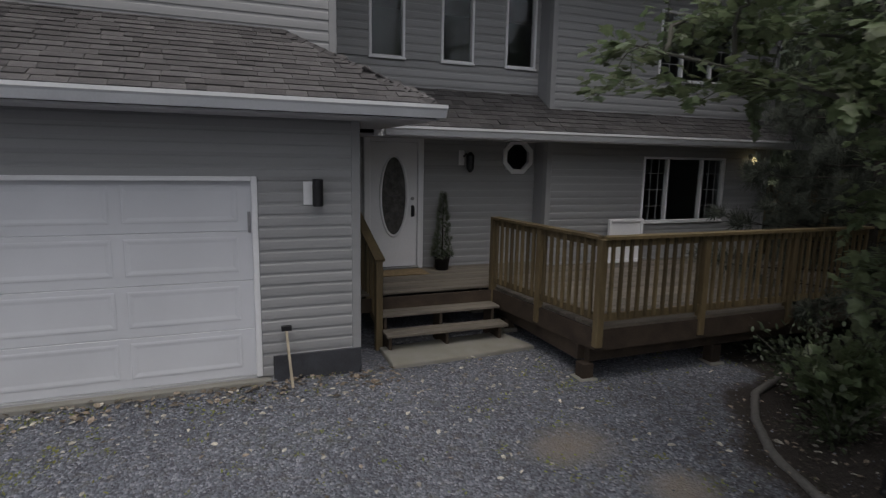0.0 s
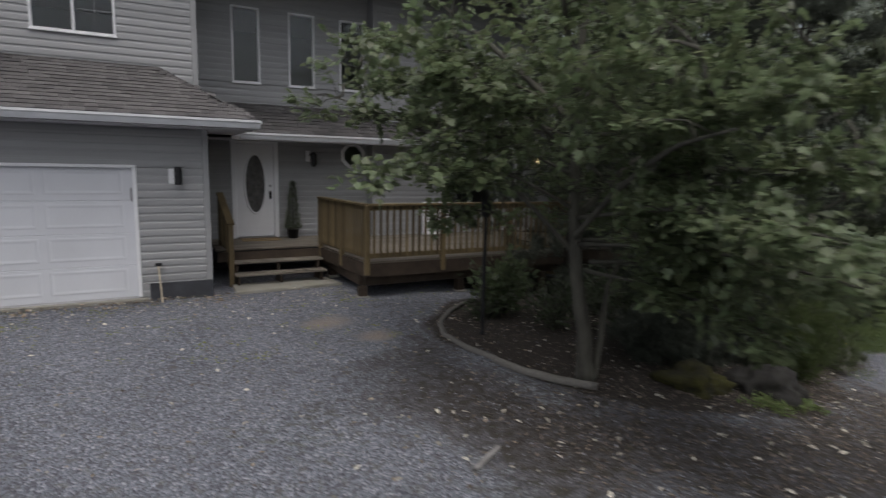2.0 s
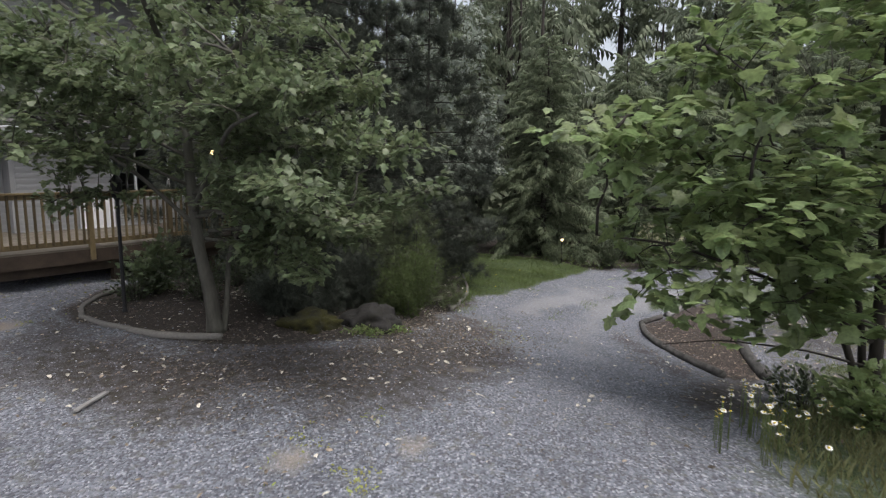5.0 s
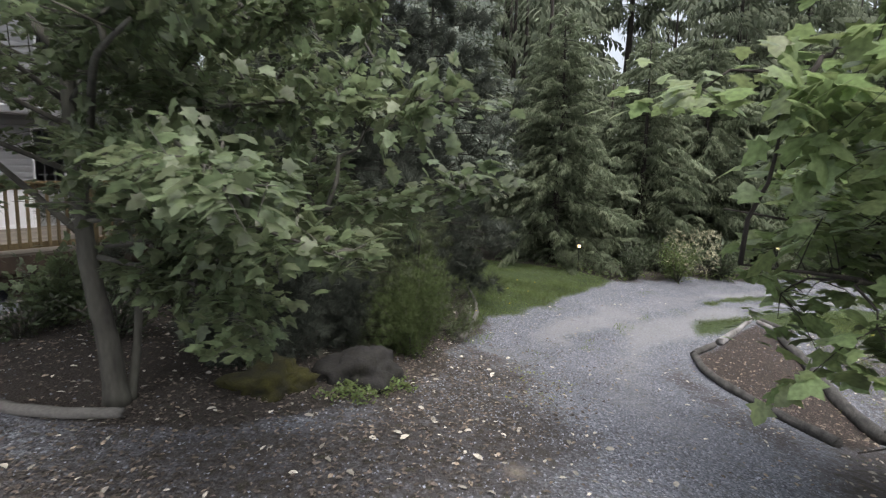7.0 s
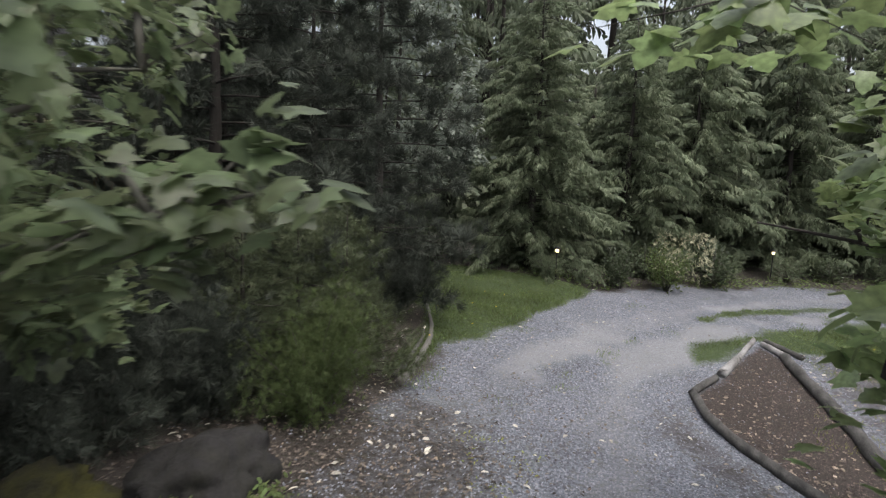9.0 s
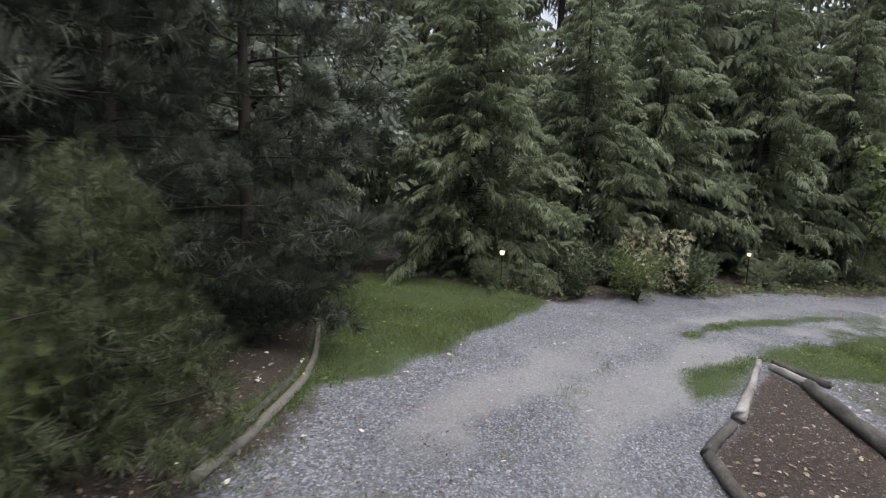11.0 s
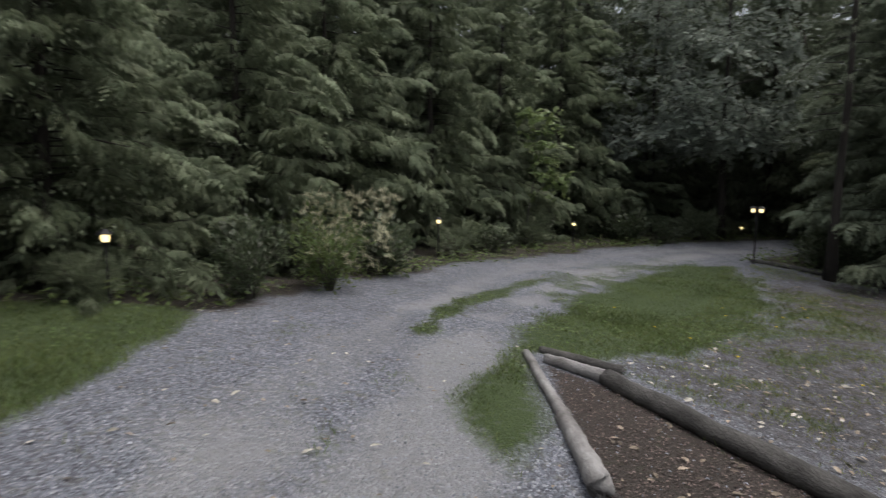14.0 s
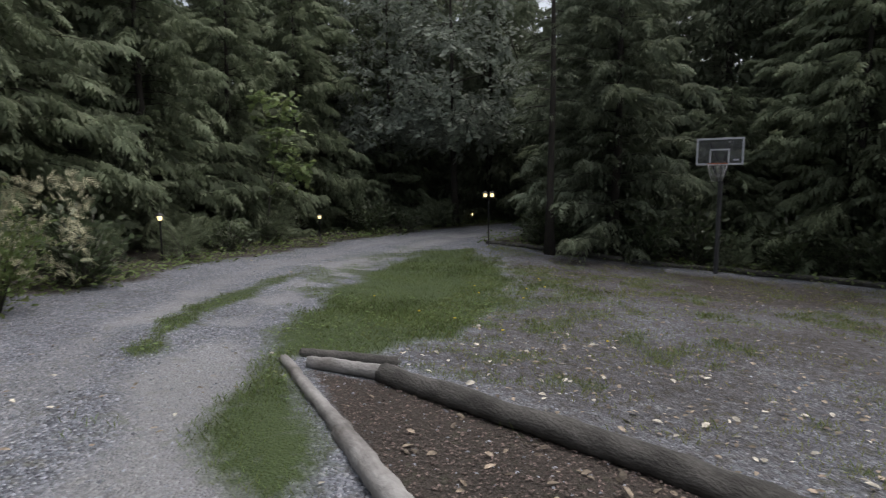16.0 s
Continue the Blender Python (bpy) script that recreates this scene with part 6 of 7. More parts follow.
fir = cedar("fir_tree", 30.5, -6.5, 16.0, 3.2, 63, M_FIR, "tall dark fir with drooping boughs", branches=110, gap=0.36, size=1.15, power=0.4, droop=0.2, trunk_r=0.2, group="tall firs of the forest", shape=SPRAY_LOW)
bare_fir = cedar("tall_fir", 40.0, 1.4, 26.0, 4.2, 67, M_FIR, "very tall fir with a long bare trunk", branches=60, gap=0.5, size=1.5, bare=0.5, trunk_r=0.36, group="tall bare firs beyond the woods", shape=SPRAY_LOW)
ald = broadleaf("alder_tree", 32.2, -21.0, 71, "grey-green alder leaning over the drive",
                [([(0, 0, 0), (0, 0.1, 2.5), (-0.1, 0.2, 5), (0, 0.2, 9)], 0.13, 0.03), ([(0, 0.1, 2.5), (-1.0, 0.8, 4), (-2, 1.4, 5.5)], 0.06, 0.015), ([(0, 0.1, 3), (1.2, 0.4, 4.8), (2, 1, 6)], 0.06, 0.015)],
                [((-0.4, 0.4, 5.0), (2.8, 2.6, 2.4), 105), ((0, 0.3, 8.0), (2.4, 2.4, 2.0), 110), ((-1.2, 0.8, 4.0), (1.8, 1.8, 1.0), 60), ((-0.6, 0.6, 3.6), (2.5, 2.4, 0.9), 90)],
                22, 0.22, M_ALDER, shape=LEAF, twig=0.9, flat=0.6, group="alders of the forest", bark=M_CONBARK)
cedar_far = cedar("cedar_tree", 27.3, -6.0, 9.2, 3.4, 64, M_CEDAR, CEDAR_L, branches=125, gap=0.30, size=0.78, power=0.5, low=0.4)
fr = random.Random(5)


def again(src, places):
    for px, py, s in places:
        ob = copy_thing(src, pose(px, py, gz(px, py) - 0.08, 0, 0, fr.uniform(0, 360)))
        ob.scale = (s, s, s * fr.uniform(0.92, 1.12))


again(cedar_far, [(30.1, -9.2, 1.0), (34.7, -15.0, 1.05), (18.8, -24.6, 0.9), (21.9, -23.9, 0.55), (15.6, -24.6, 1.0), (17.4, 2.2, 0.8), (36.6, -19.0, 1.0), (26.4, -24.2, 1.0), (12.4, -26.0, 1.0)])
again(ced2, [(32.4, -12.0, 1.0), (36.0, -17.2, 1.05), (29.6, -25.6, 1.1), (14.4, 3.9, 0.9), (16.6, -25.6, 0.9), (28.5, -3.6, 1.1), (20.2, -25.6, 0.9)])
again(fir, [(34.6, -8.8, 1.0), (37.4, -12.8, 1.0), (38.5, -17.5, 1.0), (24.6, 3.4, 0.7), (20.8, 4.6, 0.75), (28.4, -27.4, 1.0), (18.0, -28.2, 1.0), (13.2, -28.6, 0.95), (34.4, -24.4, 0.9), (16.0, 6.8, 0.85), (31.8, -28.4, 1.0), (38.4, -22.4, 1.1), (36.6, -27.0, 1.0), (23.6, -26.4, 0.9), (20.8, -27.4, 0.9)])
again(bare_fir, [(34.6, 7.6, 0.9), (27.0, -31.0, 0.7), (23.6, -29.0, 0.6), (42.5, -24.0, 0.8)])
again(hemlock, [(25.6, -22.0, 0.8)])
ald.scale = (1.2, 1.2, 1.15)
again(ald, [(35.2, -19.6, 1.0), (13.6, 2.0, 0.7), (16.9, 0.6, 0.9)])
broadleaf("maple_sapling", 29.9, -12.4, 72, "slender maple sapling with pale green leaves at the forest edge",
          [([(0, 0, 0), (-0.1, -0.1, 1.4), (-0.3, -0.3, 2.8), (-0.4, -0.5, 4.2)], 0.04, 0.01)],
          [((-0.4, -0.5, 3.4), (0.6, 0.6, 0.7), 16), ((-0.5, -0.7, 2.4), (0.6, 0.6, 0.4), 12), ((-0.3, -0.3, 4.4), (0.6, 0.6, 0.5), 12)], 12, 0.20, M_BIGLEAF, layers=0.5)

conifer("fir_tree", 23.95, -18.75, 12.0, 1.3, 66, M_FIR, "slender fir with few short branches at the clearing's edge", branches=54, per=14, size=0.5, bare=0.3, trunk_r=0.12, droop=0.3, group="tall firs of the forest")

# the woods behind, too far and dense to count
rw = np.random.default_rng(88)
wx, wy = rw.uniform(-4, 66, 1800), rw.uniform(-54, 26, 1800)
wd = inside(OPEN, wx, wy)
ok = (wd < -8.5) & (wd > -24) & (wx + 0.4 * wy > 4)
gap_to_sky = np.abs(np.degrees(np.arctan2(wy + 10.6, wx - 1.3)) - 18.2) < 2.6
wx, wy, gap_to_sky = wx[ok][:180], wy[ok][:180], gap_to_sky[ok][:180]
trunks, at, ahead, sz = [], [], [], []
for x, y, lower in zip(wx, wy, gap_to_sky):
    h, z0 = rw.uniform(14, 19) * (0.45 if lower else 1.0), gz(x, y) - 0.1
    trunks.append(tube([(x, y, z0), (x, y, z0 + h * 0.5), (x, y, z0 + h)], [0.16, 0.12, 0.02], 5))
    f = rw.uniform(0.02, 1, 64)
    a = rw.uniform(0, 6.28, 64)
    rr = 2.9 * (1 - f) ** 0.45 * rw.uniform(0.45, 1.0, 64)
    at.append(np.stack([x + rr * np.cos(a), y + rr * np.sin(a), z0 + f * h], -1))
    ahead.append(np.stack([np.cos(a), np.sin(a), rw.uniform(-0.6, 0.0, 64)], -1))
    sz.append(rw.uniform(1.3, 2.2, 64) * (1.1 - 0.5 * f))
V, F = join(trunks)
woods = tagged(put("far_trunks", smooth(tri_mesh("far_trunks", V, F)), M_CONBARK), "dark trunks deep in the conifer woods", "woods", kind="stuff")
at, ahead, sz = map(np.concatenate, (at, ahead, sz))
V, F = scatter(*SPRAY_LOW, frames_of(ahead, np.tile([0, 0, 1.0], (len(at), 1)) + rw.normal(0, 0.4, (len(at), 3))), at, sz)
tagged(put("far_woods", tri_mesh("far_woods", V, F), M_FIR), "dense dark conifer woods behind the clearing", "woods", kind="stuff")

# understorey along the forest edge
shrub = bush("forest_shrub", 24.0, -7.4, 0.8, 0.7, 1.1, 81, M_BUSH, "low leafy shrub at the forest edge", 560, 0.11, group="shrubs at the forest edge")
fern = bush("forest_shrub", 26.6, -9.6, 0.8, 0.8, 0.9, 82, M_CEDAR, "dark ferny shrub at the forest edge", 330, 0.25, FROND, group="shrubs at the forest edge")
edge_n = [(30.6, -16.4), (31.2, -18.0), (31.6, -19.6), (32.4, -21.6), (33.0, -23.4), (22.6, -6.6), (25.4, -8.8), (28.2, -11.2), (30.3, -13.8), (32.2, -17.0), (34.6, -20.2), (14.5, 1.0), (16.4, 0.2), (18.0, -0.6)]
edge_s = [(15.2, -23.0), (17.0, -22.8), (18.4, -22.7), (19.8, -22.5), (21.2, -22.0), (22.6, -21.0), (23.8, -20.0), (25.0, -19.1), (26.4, -19.3), (13.0, -23.6), (27.0, -20.6), (28.0, -23.0), (29.0, -25.4), (31.0, -26.0)]
LAMPS = [(18.9, -3.96), (26.45, -9.1), (31.1, -14.55), (25.63, -17.84), (33.0, -22.4)]


def hides_lamp(x, y):
    return any(along([p, (p[0] - 2.6, p[1] + (0.1 if p[1] > -10 else 1.2))], x, y) < 1.15 for p in LAMPS)


for px, py in edge_n + edge_s:
    for _ in range(3):
        s = fr.uniform(0.7, 1.4)
        qx, qy = px + fr.uniform(-0.9, 0.9), py + (fr.uniform(0.1, 1.5) if py > -18.5 else fr.uniform(-1.4, 0.1))
        if hides_lamp(qx, qy):
            continue
        ob = copy_thing(fr.choice((shrub, fern)), pose(qx, qy, gz(qx, qy) - 0.03, 0, 0, fr.uniform(0, 360)))
        ob.scale = (s, s, s)
for px, py, s in ((22.3, -21.2, 1.9), (21.5, -21.9, 1.7), (19.2, -22.6, 1.6), (17.4, -23.0, 1.7), (24.9, -19.3, 1.1), (25.5, -18.9, 0.8), (24.2, -19.6, 1.3), (23.2, -7.6, 1.5), (24.4, -8.3, 1.6), (27.6, -10.9, 1.0), (29.0, -12.4, 1.2)):
    if hides_lamp(px, py):
        continue
    ob = copy_thing(shrub, pose(px, py, gz(px, py) - 0.03, 0, 0, fr.uniform(0, 360)))
    ob.scale = (s, s, s * 0.9)
plume = bush("oceanspray_bush", 20.95, -6.65, 1.0, 0.9, 1.7, 83, M_EDGEWEED, "leafy bush with drooping cream flower plumes", 1500, 0.09)
r_ = np.random.default_rng(84)
pp = np.stack([r_.uniform(-0.5, 1.2, 260), r_.uniform(-1.1, 0.4, 260), r_.uniform(0.4, 1.75, 260)], -1)
V, F = scatter(*FROND, frames_of(r_.normal(0, 1, (260, 3)) + [0.3, -0.4, -0.5], r_.normal(0, 1, (260, 3))), pp, r_.uniform(0.12, 0.24, 260))
tagged(put("flower_plume", tri_mesh("flower_plume", V, F), M_CREAM, plume, "drooping cream blossom"), kind="stuff")
bush("oceanspray_bush", 19.7, -5.6, 1.0, 0.8, 1.3, 85, M_BUSH, "low green bush before the cedar", 1700, 0.09)
bush("oceanspray_bush", 18.9, -3.7, 0.7, 0.7, 0.7, 86, M_CEDAR, "low green bush before the cedar", 420, 0.2, FROND)

# ---- logs, rocks ----
def log(name, pts, r0, r1, material, label, seed, z_off=0.6, group="", sides=16):
    """A fallen trunk lying on the ground along points (x, y)."""
    p = np.array(pts, float)
    length = np.linalg.norm(np.diff(p, axis=0), axis=1).sum()
    rl = np.random.default_rng(seed)
    n = max(16, int(length / 0.07))
    t, tt = np.linspace(0, 1, len(p)), np.linspace(0, 1, n)
    q = np.stack([np.interp(tt, t, p[:, 0]), np.interp(tt, t, p[:, 1])], -1)
    slow = lambda k: np.convolve(rl.normal(size=n + 2 * k), np.ones(k) / k ** 0.5, mode="same")[k:n + k]
    rad = (r0 + (r1 - r0) * tt) * (1 + 0.045 * slow(7))
    zz = np.array([gz(a, b) for a, b in q]) + rad * z_off
    c = q.mean(0)
    side = np.stack([slow(9), slow(9)], -1) * 0.010
    V, F = tube(np.column_stack([q - c + side, zz - zz.min()]), rad, sides)
    V = V.reshape(n, sides, 3)
    mid = V.mean(1, keepdims=True)
    ridges = 1 + 0.05 * rl.normal(size=(1, sides, 1)) + 0.03 * rl.normal(size=(n, sides, 1))
    V = mid + (V - mid) * ridges
    ahead_ = (q[-1] - q[0]) / np.linalg.norm(q[-1] - q[0])
    for e, sgn in ((0, -1), (n - 1, 1)):
        V[e, :, :2] += sgn * ahead_ * rl.uniform(-0.3, 0.7, (sides, 1)) * rad[e]
    V = V.reshape(-1, 3)
    ob = put(name, smooth(tri_mesh(name, V, F)), material)
    ob.location = (c[0], c[1], zz.min())
    return tagged(ob, label, "log", group)


log("border_log", [(17.30, -9.22), (16.3, -9.14), (15.45, -9.07)], 0.05, 0.06, M_LOG, "weathered grey log edging the island bed", 1, group="logs round the island bed")
log("border_log", [(15.42, -9.05), (14.8, -8.99), (14.32, -8.93)], 0.065, 0.085, M_LOG, "split weathered log edging the island bed", 2, group="logs round the island bed")
log("border_log", [(14.02, -8.86), (13.5, -8.74), (13.08, -8.64)], 0.064, 0.06, M_LOGDARK, "short dark log at the bed's corner", 3, group="logs round the island bed")
log("border_log", [(13.0, -8.68), (12.2, -9.0), (11.3, -9.55), (10.55, -10.2), (9.85, -10.95)], 0.065, 0.08, M_LOGDARK, "thin crooked log edging the island bed", 4, group="logs round the island bed")
log("border_log", [(17.1, -9.40), (16.75, -9.65), (16.45, -9.86)], 0.06, 0.08, M_LOG, "short pale log at the bed's tip", 5, group="logs round the island bed")
log("border_log", [(16.4, -9.86), (15.1, -10.2), (14.3, -10.48), (13.2, -10.86), (12.0, -11.2), (10.9, -11.55)], 0.09, 0.115, M_LOGDARK, "long bark-covered log edging the island bed", 6, group="logs round the island bed")
log("bark_slab", [(17.45, -9.45), (17.1, -9.8), (16.75, -10.12)], 0.06, 0.08, M_LOGDARK, "split slab of bark behind the logs", 7, 0.4)
log("edging_log", [(4.77, -1.66), (4.0, -2.0), (3.42, -2.45), (2.98, -2.98), (2.72, -3.6), (2.74, -4.2), (2.86, -4.72)], 0.04, 0.045, M_EDGE, "curved pale log edging the maple's bed", 8, group="curved bed edging")
log("edging_log", [(2.84, -4.75), (2.98, -5.2), (3.2, -5.55), (3.5, -5.86)], 0.05, 0.045, M_EDGE, "curved pale log edging the maple's bed", 9, group="curved bed edging")
log("edging_log", [(9.3, -5.55), (10.2, -5.12), (11.2, -4.66), (11.8, -4.35)], 0.055, 0.05, M_EDGE, "split log edging the pine bed", 10, group="pine bed edging")
log("edging_log", [(11.8, -4.33), (12.4, -4.0), (13.0, -3.5), (13.6, -3.0)], 0.05, 0.045, M_EDGE, "split log edging the pine bed", 12, group="pine bed edging")
log("edging_log", [(9.4, -5.36), (10.3, -4.95), (11.3, -4.48), (11.9, -4.15)], 0.045, 0.035, M_LOGDARK, "dark log behind the bed edging", 13, group="pine bed edging")
log("clearing_log", [(26.0, -18.05), (23.9, -19.15), (22.7, -20.3)], 0.06, 0.08, M_LOGDARK, "dark log along the clearing's edge", 14, group="logs along the clearing")
log("clearing_log", [(22.5, -20.5), (20.8, -21.6), (18.8, -22.15), (16.5, -22.6), (13.0, -23.2)], 0.07, 0.08, M_LOGDARK, "dark log along the clearing's edge", 15, group="logs along the clearing")


def rock(x, y, sx, sy, sz, seed, material, label):
    bm = bmesh.new()
    bmesh.ops.create_icosphere(bm, subdivisions=4, radius=1.0)
    for v in bm.verts:
        n = noise.noise(v.co * 1.3 + Vector((seed, 0, 0))) * 0.45 + noise.noise(v.co * 3.1 + Vector((0, seed, 0))) * 0.22 + noise.noise(v.co * 7.0 + Vector((0, 0, seed))) * 0.16 + noise.noise(v.co * 15.0 + Vector((seed, seed, 0))) * 0.07
        v.co = Vector((v.co.x * sx, v.co.y * sy, v.co.z * sz)) * (1 + n)
    ob = part("boulder", bm, material, None, "", True)
    ob.location = (x, y, gz(x, y) + sz * 0.10)
    return tagged(ob, label, "rock", "boulders by the drive")


rock(5.80, -6.38, 0.52, 0.38, 0.30, 1, M_ROCK, "grey boulder half buried at the bed's edge")
rock(4.83, -6.08, 0.44, 0.36, 0.22, 3, M_MOSS, "mossy boulder under the maple")
plank = tagged(part("scrap_plank", beam(bmesh.new(), (-0.19, -0.12, 0.015), (0.19, 0.12, 0.015), 0.05, 0.02), M_LOG), "short weathered scrap of plank on the gravel", "plank")
plank.location = (1.6, -6.55, gz(1.6, -6.55) + 0.006)

# ---- lamps and the hoop ----
def path_light(x, y, top, heads, label, name="path_light"):
    z0 = gz(x, y)
    ob = thing(name, x, y, z0, label, "garden lamp", "garden lamps along the drive")
    h = top - z0
    part("pole", lathe(bmesh.new(), [(0.02, -0.05), (0.018, h - 0.08)], 8), M_BLACK, ob)
    for k in range(heads):
        dx = 0.0 if heads == 1 else (-0.06 + 0.12 * k)
        dy = 0.0 if heads == 1 else (-0.08 + 0.16 * k)
        if heads > 1:
            part("arm", beam(bmesh.new(), (0, 0, h - 0.10), (dx, dy, h - 0.10), 0.02, 0.02), M_BLACK, ob)
        head = part("glass", lathe(bmesh.new(), [(0.04, -0.05), (0.052, 0.0), (0.048, 0.05)], 10, (dx, dy, h)), M_LAMPGLOW, ob, "glowing lamp glass")
        part("cap", lathe(bmesh.new(), [(0.11, 0.052), (0.09, 0.075), (0.03, 0.12)], 10, (dx, dy, h)), M_BLACK, ob)
        part("base", lathe(bmesh.new(), [(0.03, -0.09), (0.055, -0.053)], 10, (dx, dy, h)), M_BLACK, ob)


path_light(18.9, -3.96, -0.52, 1, "lit black path light beside the cedar")
path_light(26.45, -9.1, -0.88, 1, "lit black path light at the forest edge")
path_light(31.1, -14.55, -1.34, 1, "lit black path light at the forest edge")
path_light(25.63, -17.84, -0.53, 2, "lit twin-headed black lamp post beside the drive", "lamp_post")
path_light(33.0, -22.4, -1.66, 1, "lit black path light far down the drive")

post = thing("lamp_pole", 3.25, -3.75, gz(3.25, -3.75) - 0.02, "slim black garden lamp pole in the bed, unlit", "garden lamp")
part("pole", lathe(bmesh.new(), [(0.045, -0.05), (0.04, 0.06), (0.028, 0.08), (0.026, 1.70), (0.035, 1.72)], 12), M_BLACK, post)
part("lantern", lathe(bmesh.new(), [(0.04, 1.722), (0.075, 1.76), (0.085, 1.94), (0.07, 1.97)], 6), M_BLACK, post, "dark lantern head")
part("cap", lathe(bmesh.new(), [(0.11, 1.972), (0.05, 2.04), (0.012, 2.10)], 6), M_BLACK, post)

M_GREYPOLE = mat("dark_grey_pole", (0.07, 0.07, 0.075), 0.5, metal=0.3, scale=8, var=0.2, bump=0.05)
hoop = thing("basketball_hoop", 20.39, -21.1, gz(20.39, -21.1) - 0.03, "basketball hoop with a clear framed backboard on a dark pole", "basketball hoop")
part("pole", beam(bmesh.new(), (0, 0, -0.05), (0, 0, 2.95), 0.08, 0.08), M_GREYPOLE, hoop)
face = Vector((-0.42, 0.91, 0)).normalized()
ang = math.degrees(math.atan2(face.y, face.x)) + 90
# board plane: u across, face towards the clearing
u = Vector((-face.y, face.x, 0))


def board_bar(bm, u0, u1, z0, z1, d0, d1):
    vs = []
    for d in (d0, d1):
        for uu, zz in ((u0, z0), (u1, z0), (u1, z1), (u0, z1)):
            vs.append(bm.verts.new(u * uu + face * d + Vector((0, 0, zz))))
    for f in ((0, 1, 2, 3), (7, 6, 5, 4), (0, 4, 5, 1), (1, 5, 6, 2), (2, 6, 7, 3), (3, 7, 4, 0)):
        bm.faces.new([vs[k] for k in f])
    bmesh.ops.recalc_face_normals(bm, faces=bm.faces)
    return bm


B0, B1 = 2.77, 3.42
M_CLEAR = glass_mat("clear_backboard", (0.62, 0.65, 0.68))
smoky = M_CLEAR.node_tree.nodes["Principled BSDF"]
smoky.inputs["Base Color"].default_value, smoky.inputs["Transmission Weight"].default_value, smoky.inputs["Roughness"].default_value = (0.45, 0.46, 0.48, 1), 0.88, 0.06
M_FRAME = mat("grey_frame", (0.42, 0.43, 0.46), 0.5, scale=10, var=0.08)
pane = part("backboard", board_bar(bmesh.new(), -0.50, 0.50, B0 + 0.02, B1 - 0.02, 0.40, 0.41), M_CLEAR, hoop, "clear smoky backboard")
bm = bmesh.new()
for q in ((-0.52, 0.52, B0, B0 + 0.045), (-0.52, 0.52, B1 - 0.045, B1), (-0.52, -0.48, B0 + 0.045, B1 - 0.045), (0.48, 0.52, B0 + 0.045, B1 - 0.045)):
    board_bar(bm, *q, 0.39, 0.42)
part("board_frame", bm, M_FRAME, pane, "pale grey frame")
bm = bmesh.new()
for q in ((-0.22, 0.22, B0 + 0.35, B0 + 0.385), (-0.22, -0.185, B0 + 0.05, B0 + 0.35), (0.185, 0.22, B0 + 0.05, B0 + 0.35)):
    board_bar(bm, *q, 0.412, 0.416)
part("target_square", bm, M_FRAME, pane, "pale target square")
part("mark", board_bar(bmesh.new(), 0.30, 0.42, B0 + 0.10, B0 + 0.14, 0.412, 0.415), M_FRAME, pane)
bm = bmesh.new()
for s in (-0.22, 0.22):
    beam(bm, u * s * 0.3 + Vector((0, 0, 2.9)), u * s + face * 0.38 + Vector((0, 0, B1 - 0.1)), 0.05, 0.05)
    beam(bm, u * s * 0.3 + Vector((0, 0, 2.5)), u * s + face * 0.38 + Vector((0, 0, B0 + 0.15)), 0.05, 0.05)
part("bracket", bm, M_BLACK, hoop)
ringp = [face * (0.42 + 0.24 + 0.225 * math.cos(a)) + u * 0.225 * math.sin(a) + Vector((0, 0, B0 + 0.03)) for a in np.linspace(0, 2 * math.pi, 25)]
V, F = tube([list(p) for p in ringp], np.full(25, 0.010), 6)
put("rim", smooth(tri_mesh("rim", V, F)), mat("orange_rim", (0.30, 0.09, 0.04), 0.5, scale=20, var=0.2), hoop, "faded orange rim")
strands = []
c0 = face * 0.66 + Vector((0, 0, B0 + 0.03))
for k in range(12):
    for tw in (-1, 1):
        a = 2 * math.pi * k / 12
        strands.append(tube([list(c0 + (face * math.cos(a + tw * f * 0.5) + u * math.sin(a + tw * f * 0.5)) * (0.225 - 0.10 * f) + Vector((0, 0, -0.42 * f))) for f in (0, 0.33, 0.66, 1.0)], [0.004] * 4, 3))
V, F = join(strands)
put("net", tri_mesh("net", V, F), mat("net_cord", (0.5, 0.5, 0.5), 0.8, scale=20, var=0.1), hoop, "grey cord net")

# potted cone tree on the porch
pot = thing("potted_cone_tree", 1.95, 2.36, DZ + 0.006, "small dark conical evergreen in a black pot on the porch", "potted plant")
part("pot", lathe(bmesh.new(), [(0.10, 0.0), (0.13, 0.20), (0.145, 0.20), (0.145, 0.23), (0.12, 0.23), (0.11, 0.18)], 16), M_BLACK, pot, "black pot", True)
V, F = tube([(0, 0, 0.15), (0, 0, 1.22)], [0.015, 0.004], 5)
put("stem", tri_mesh("stem", V, F), M_CONBARK, pot)
r_ = np.random.default_rng(91)
n = 520
f = r_.uniform(0, 1, n) ** 1.3
a = r_.uniform(0, 6.28, n)
rad = (0.155 * (1 - f) + 0.02) * r_.uniform(0.4, 1.05, n)
at = np.stack([rad * np.cos(a), rad * np.sin(a), 0.22 + 1.04 * f], -1)
V, F = scatter(*TUFT, frames_of(np.stack([np.cos(a), np.sin(a), 0.5 + 0 * a], -1), np.tile([0, 0, 1.0], (n, 1)) + r_.normal(0, 0.3, (n, 3))), at, r_.uniform(0.05, 0.09, n))
put("foliage", tri_mesh("foliage", V, F), M_FIR, pot)

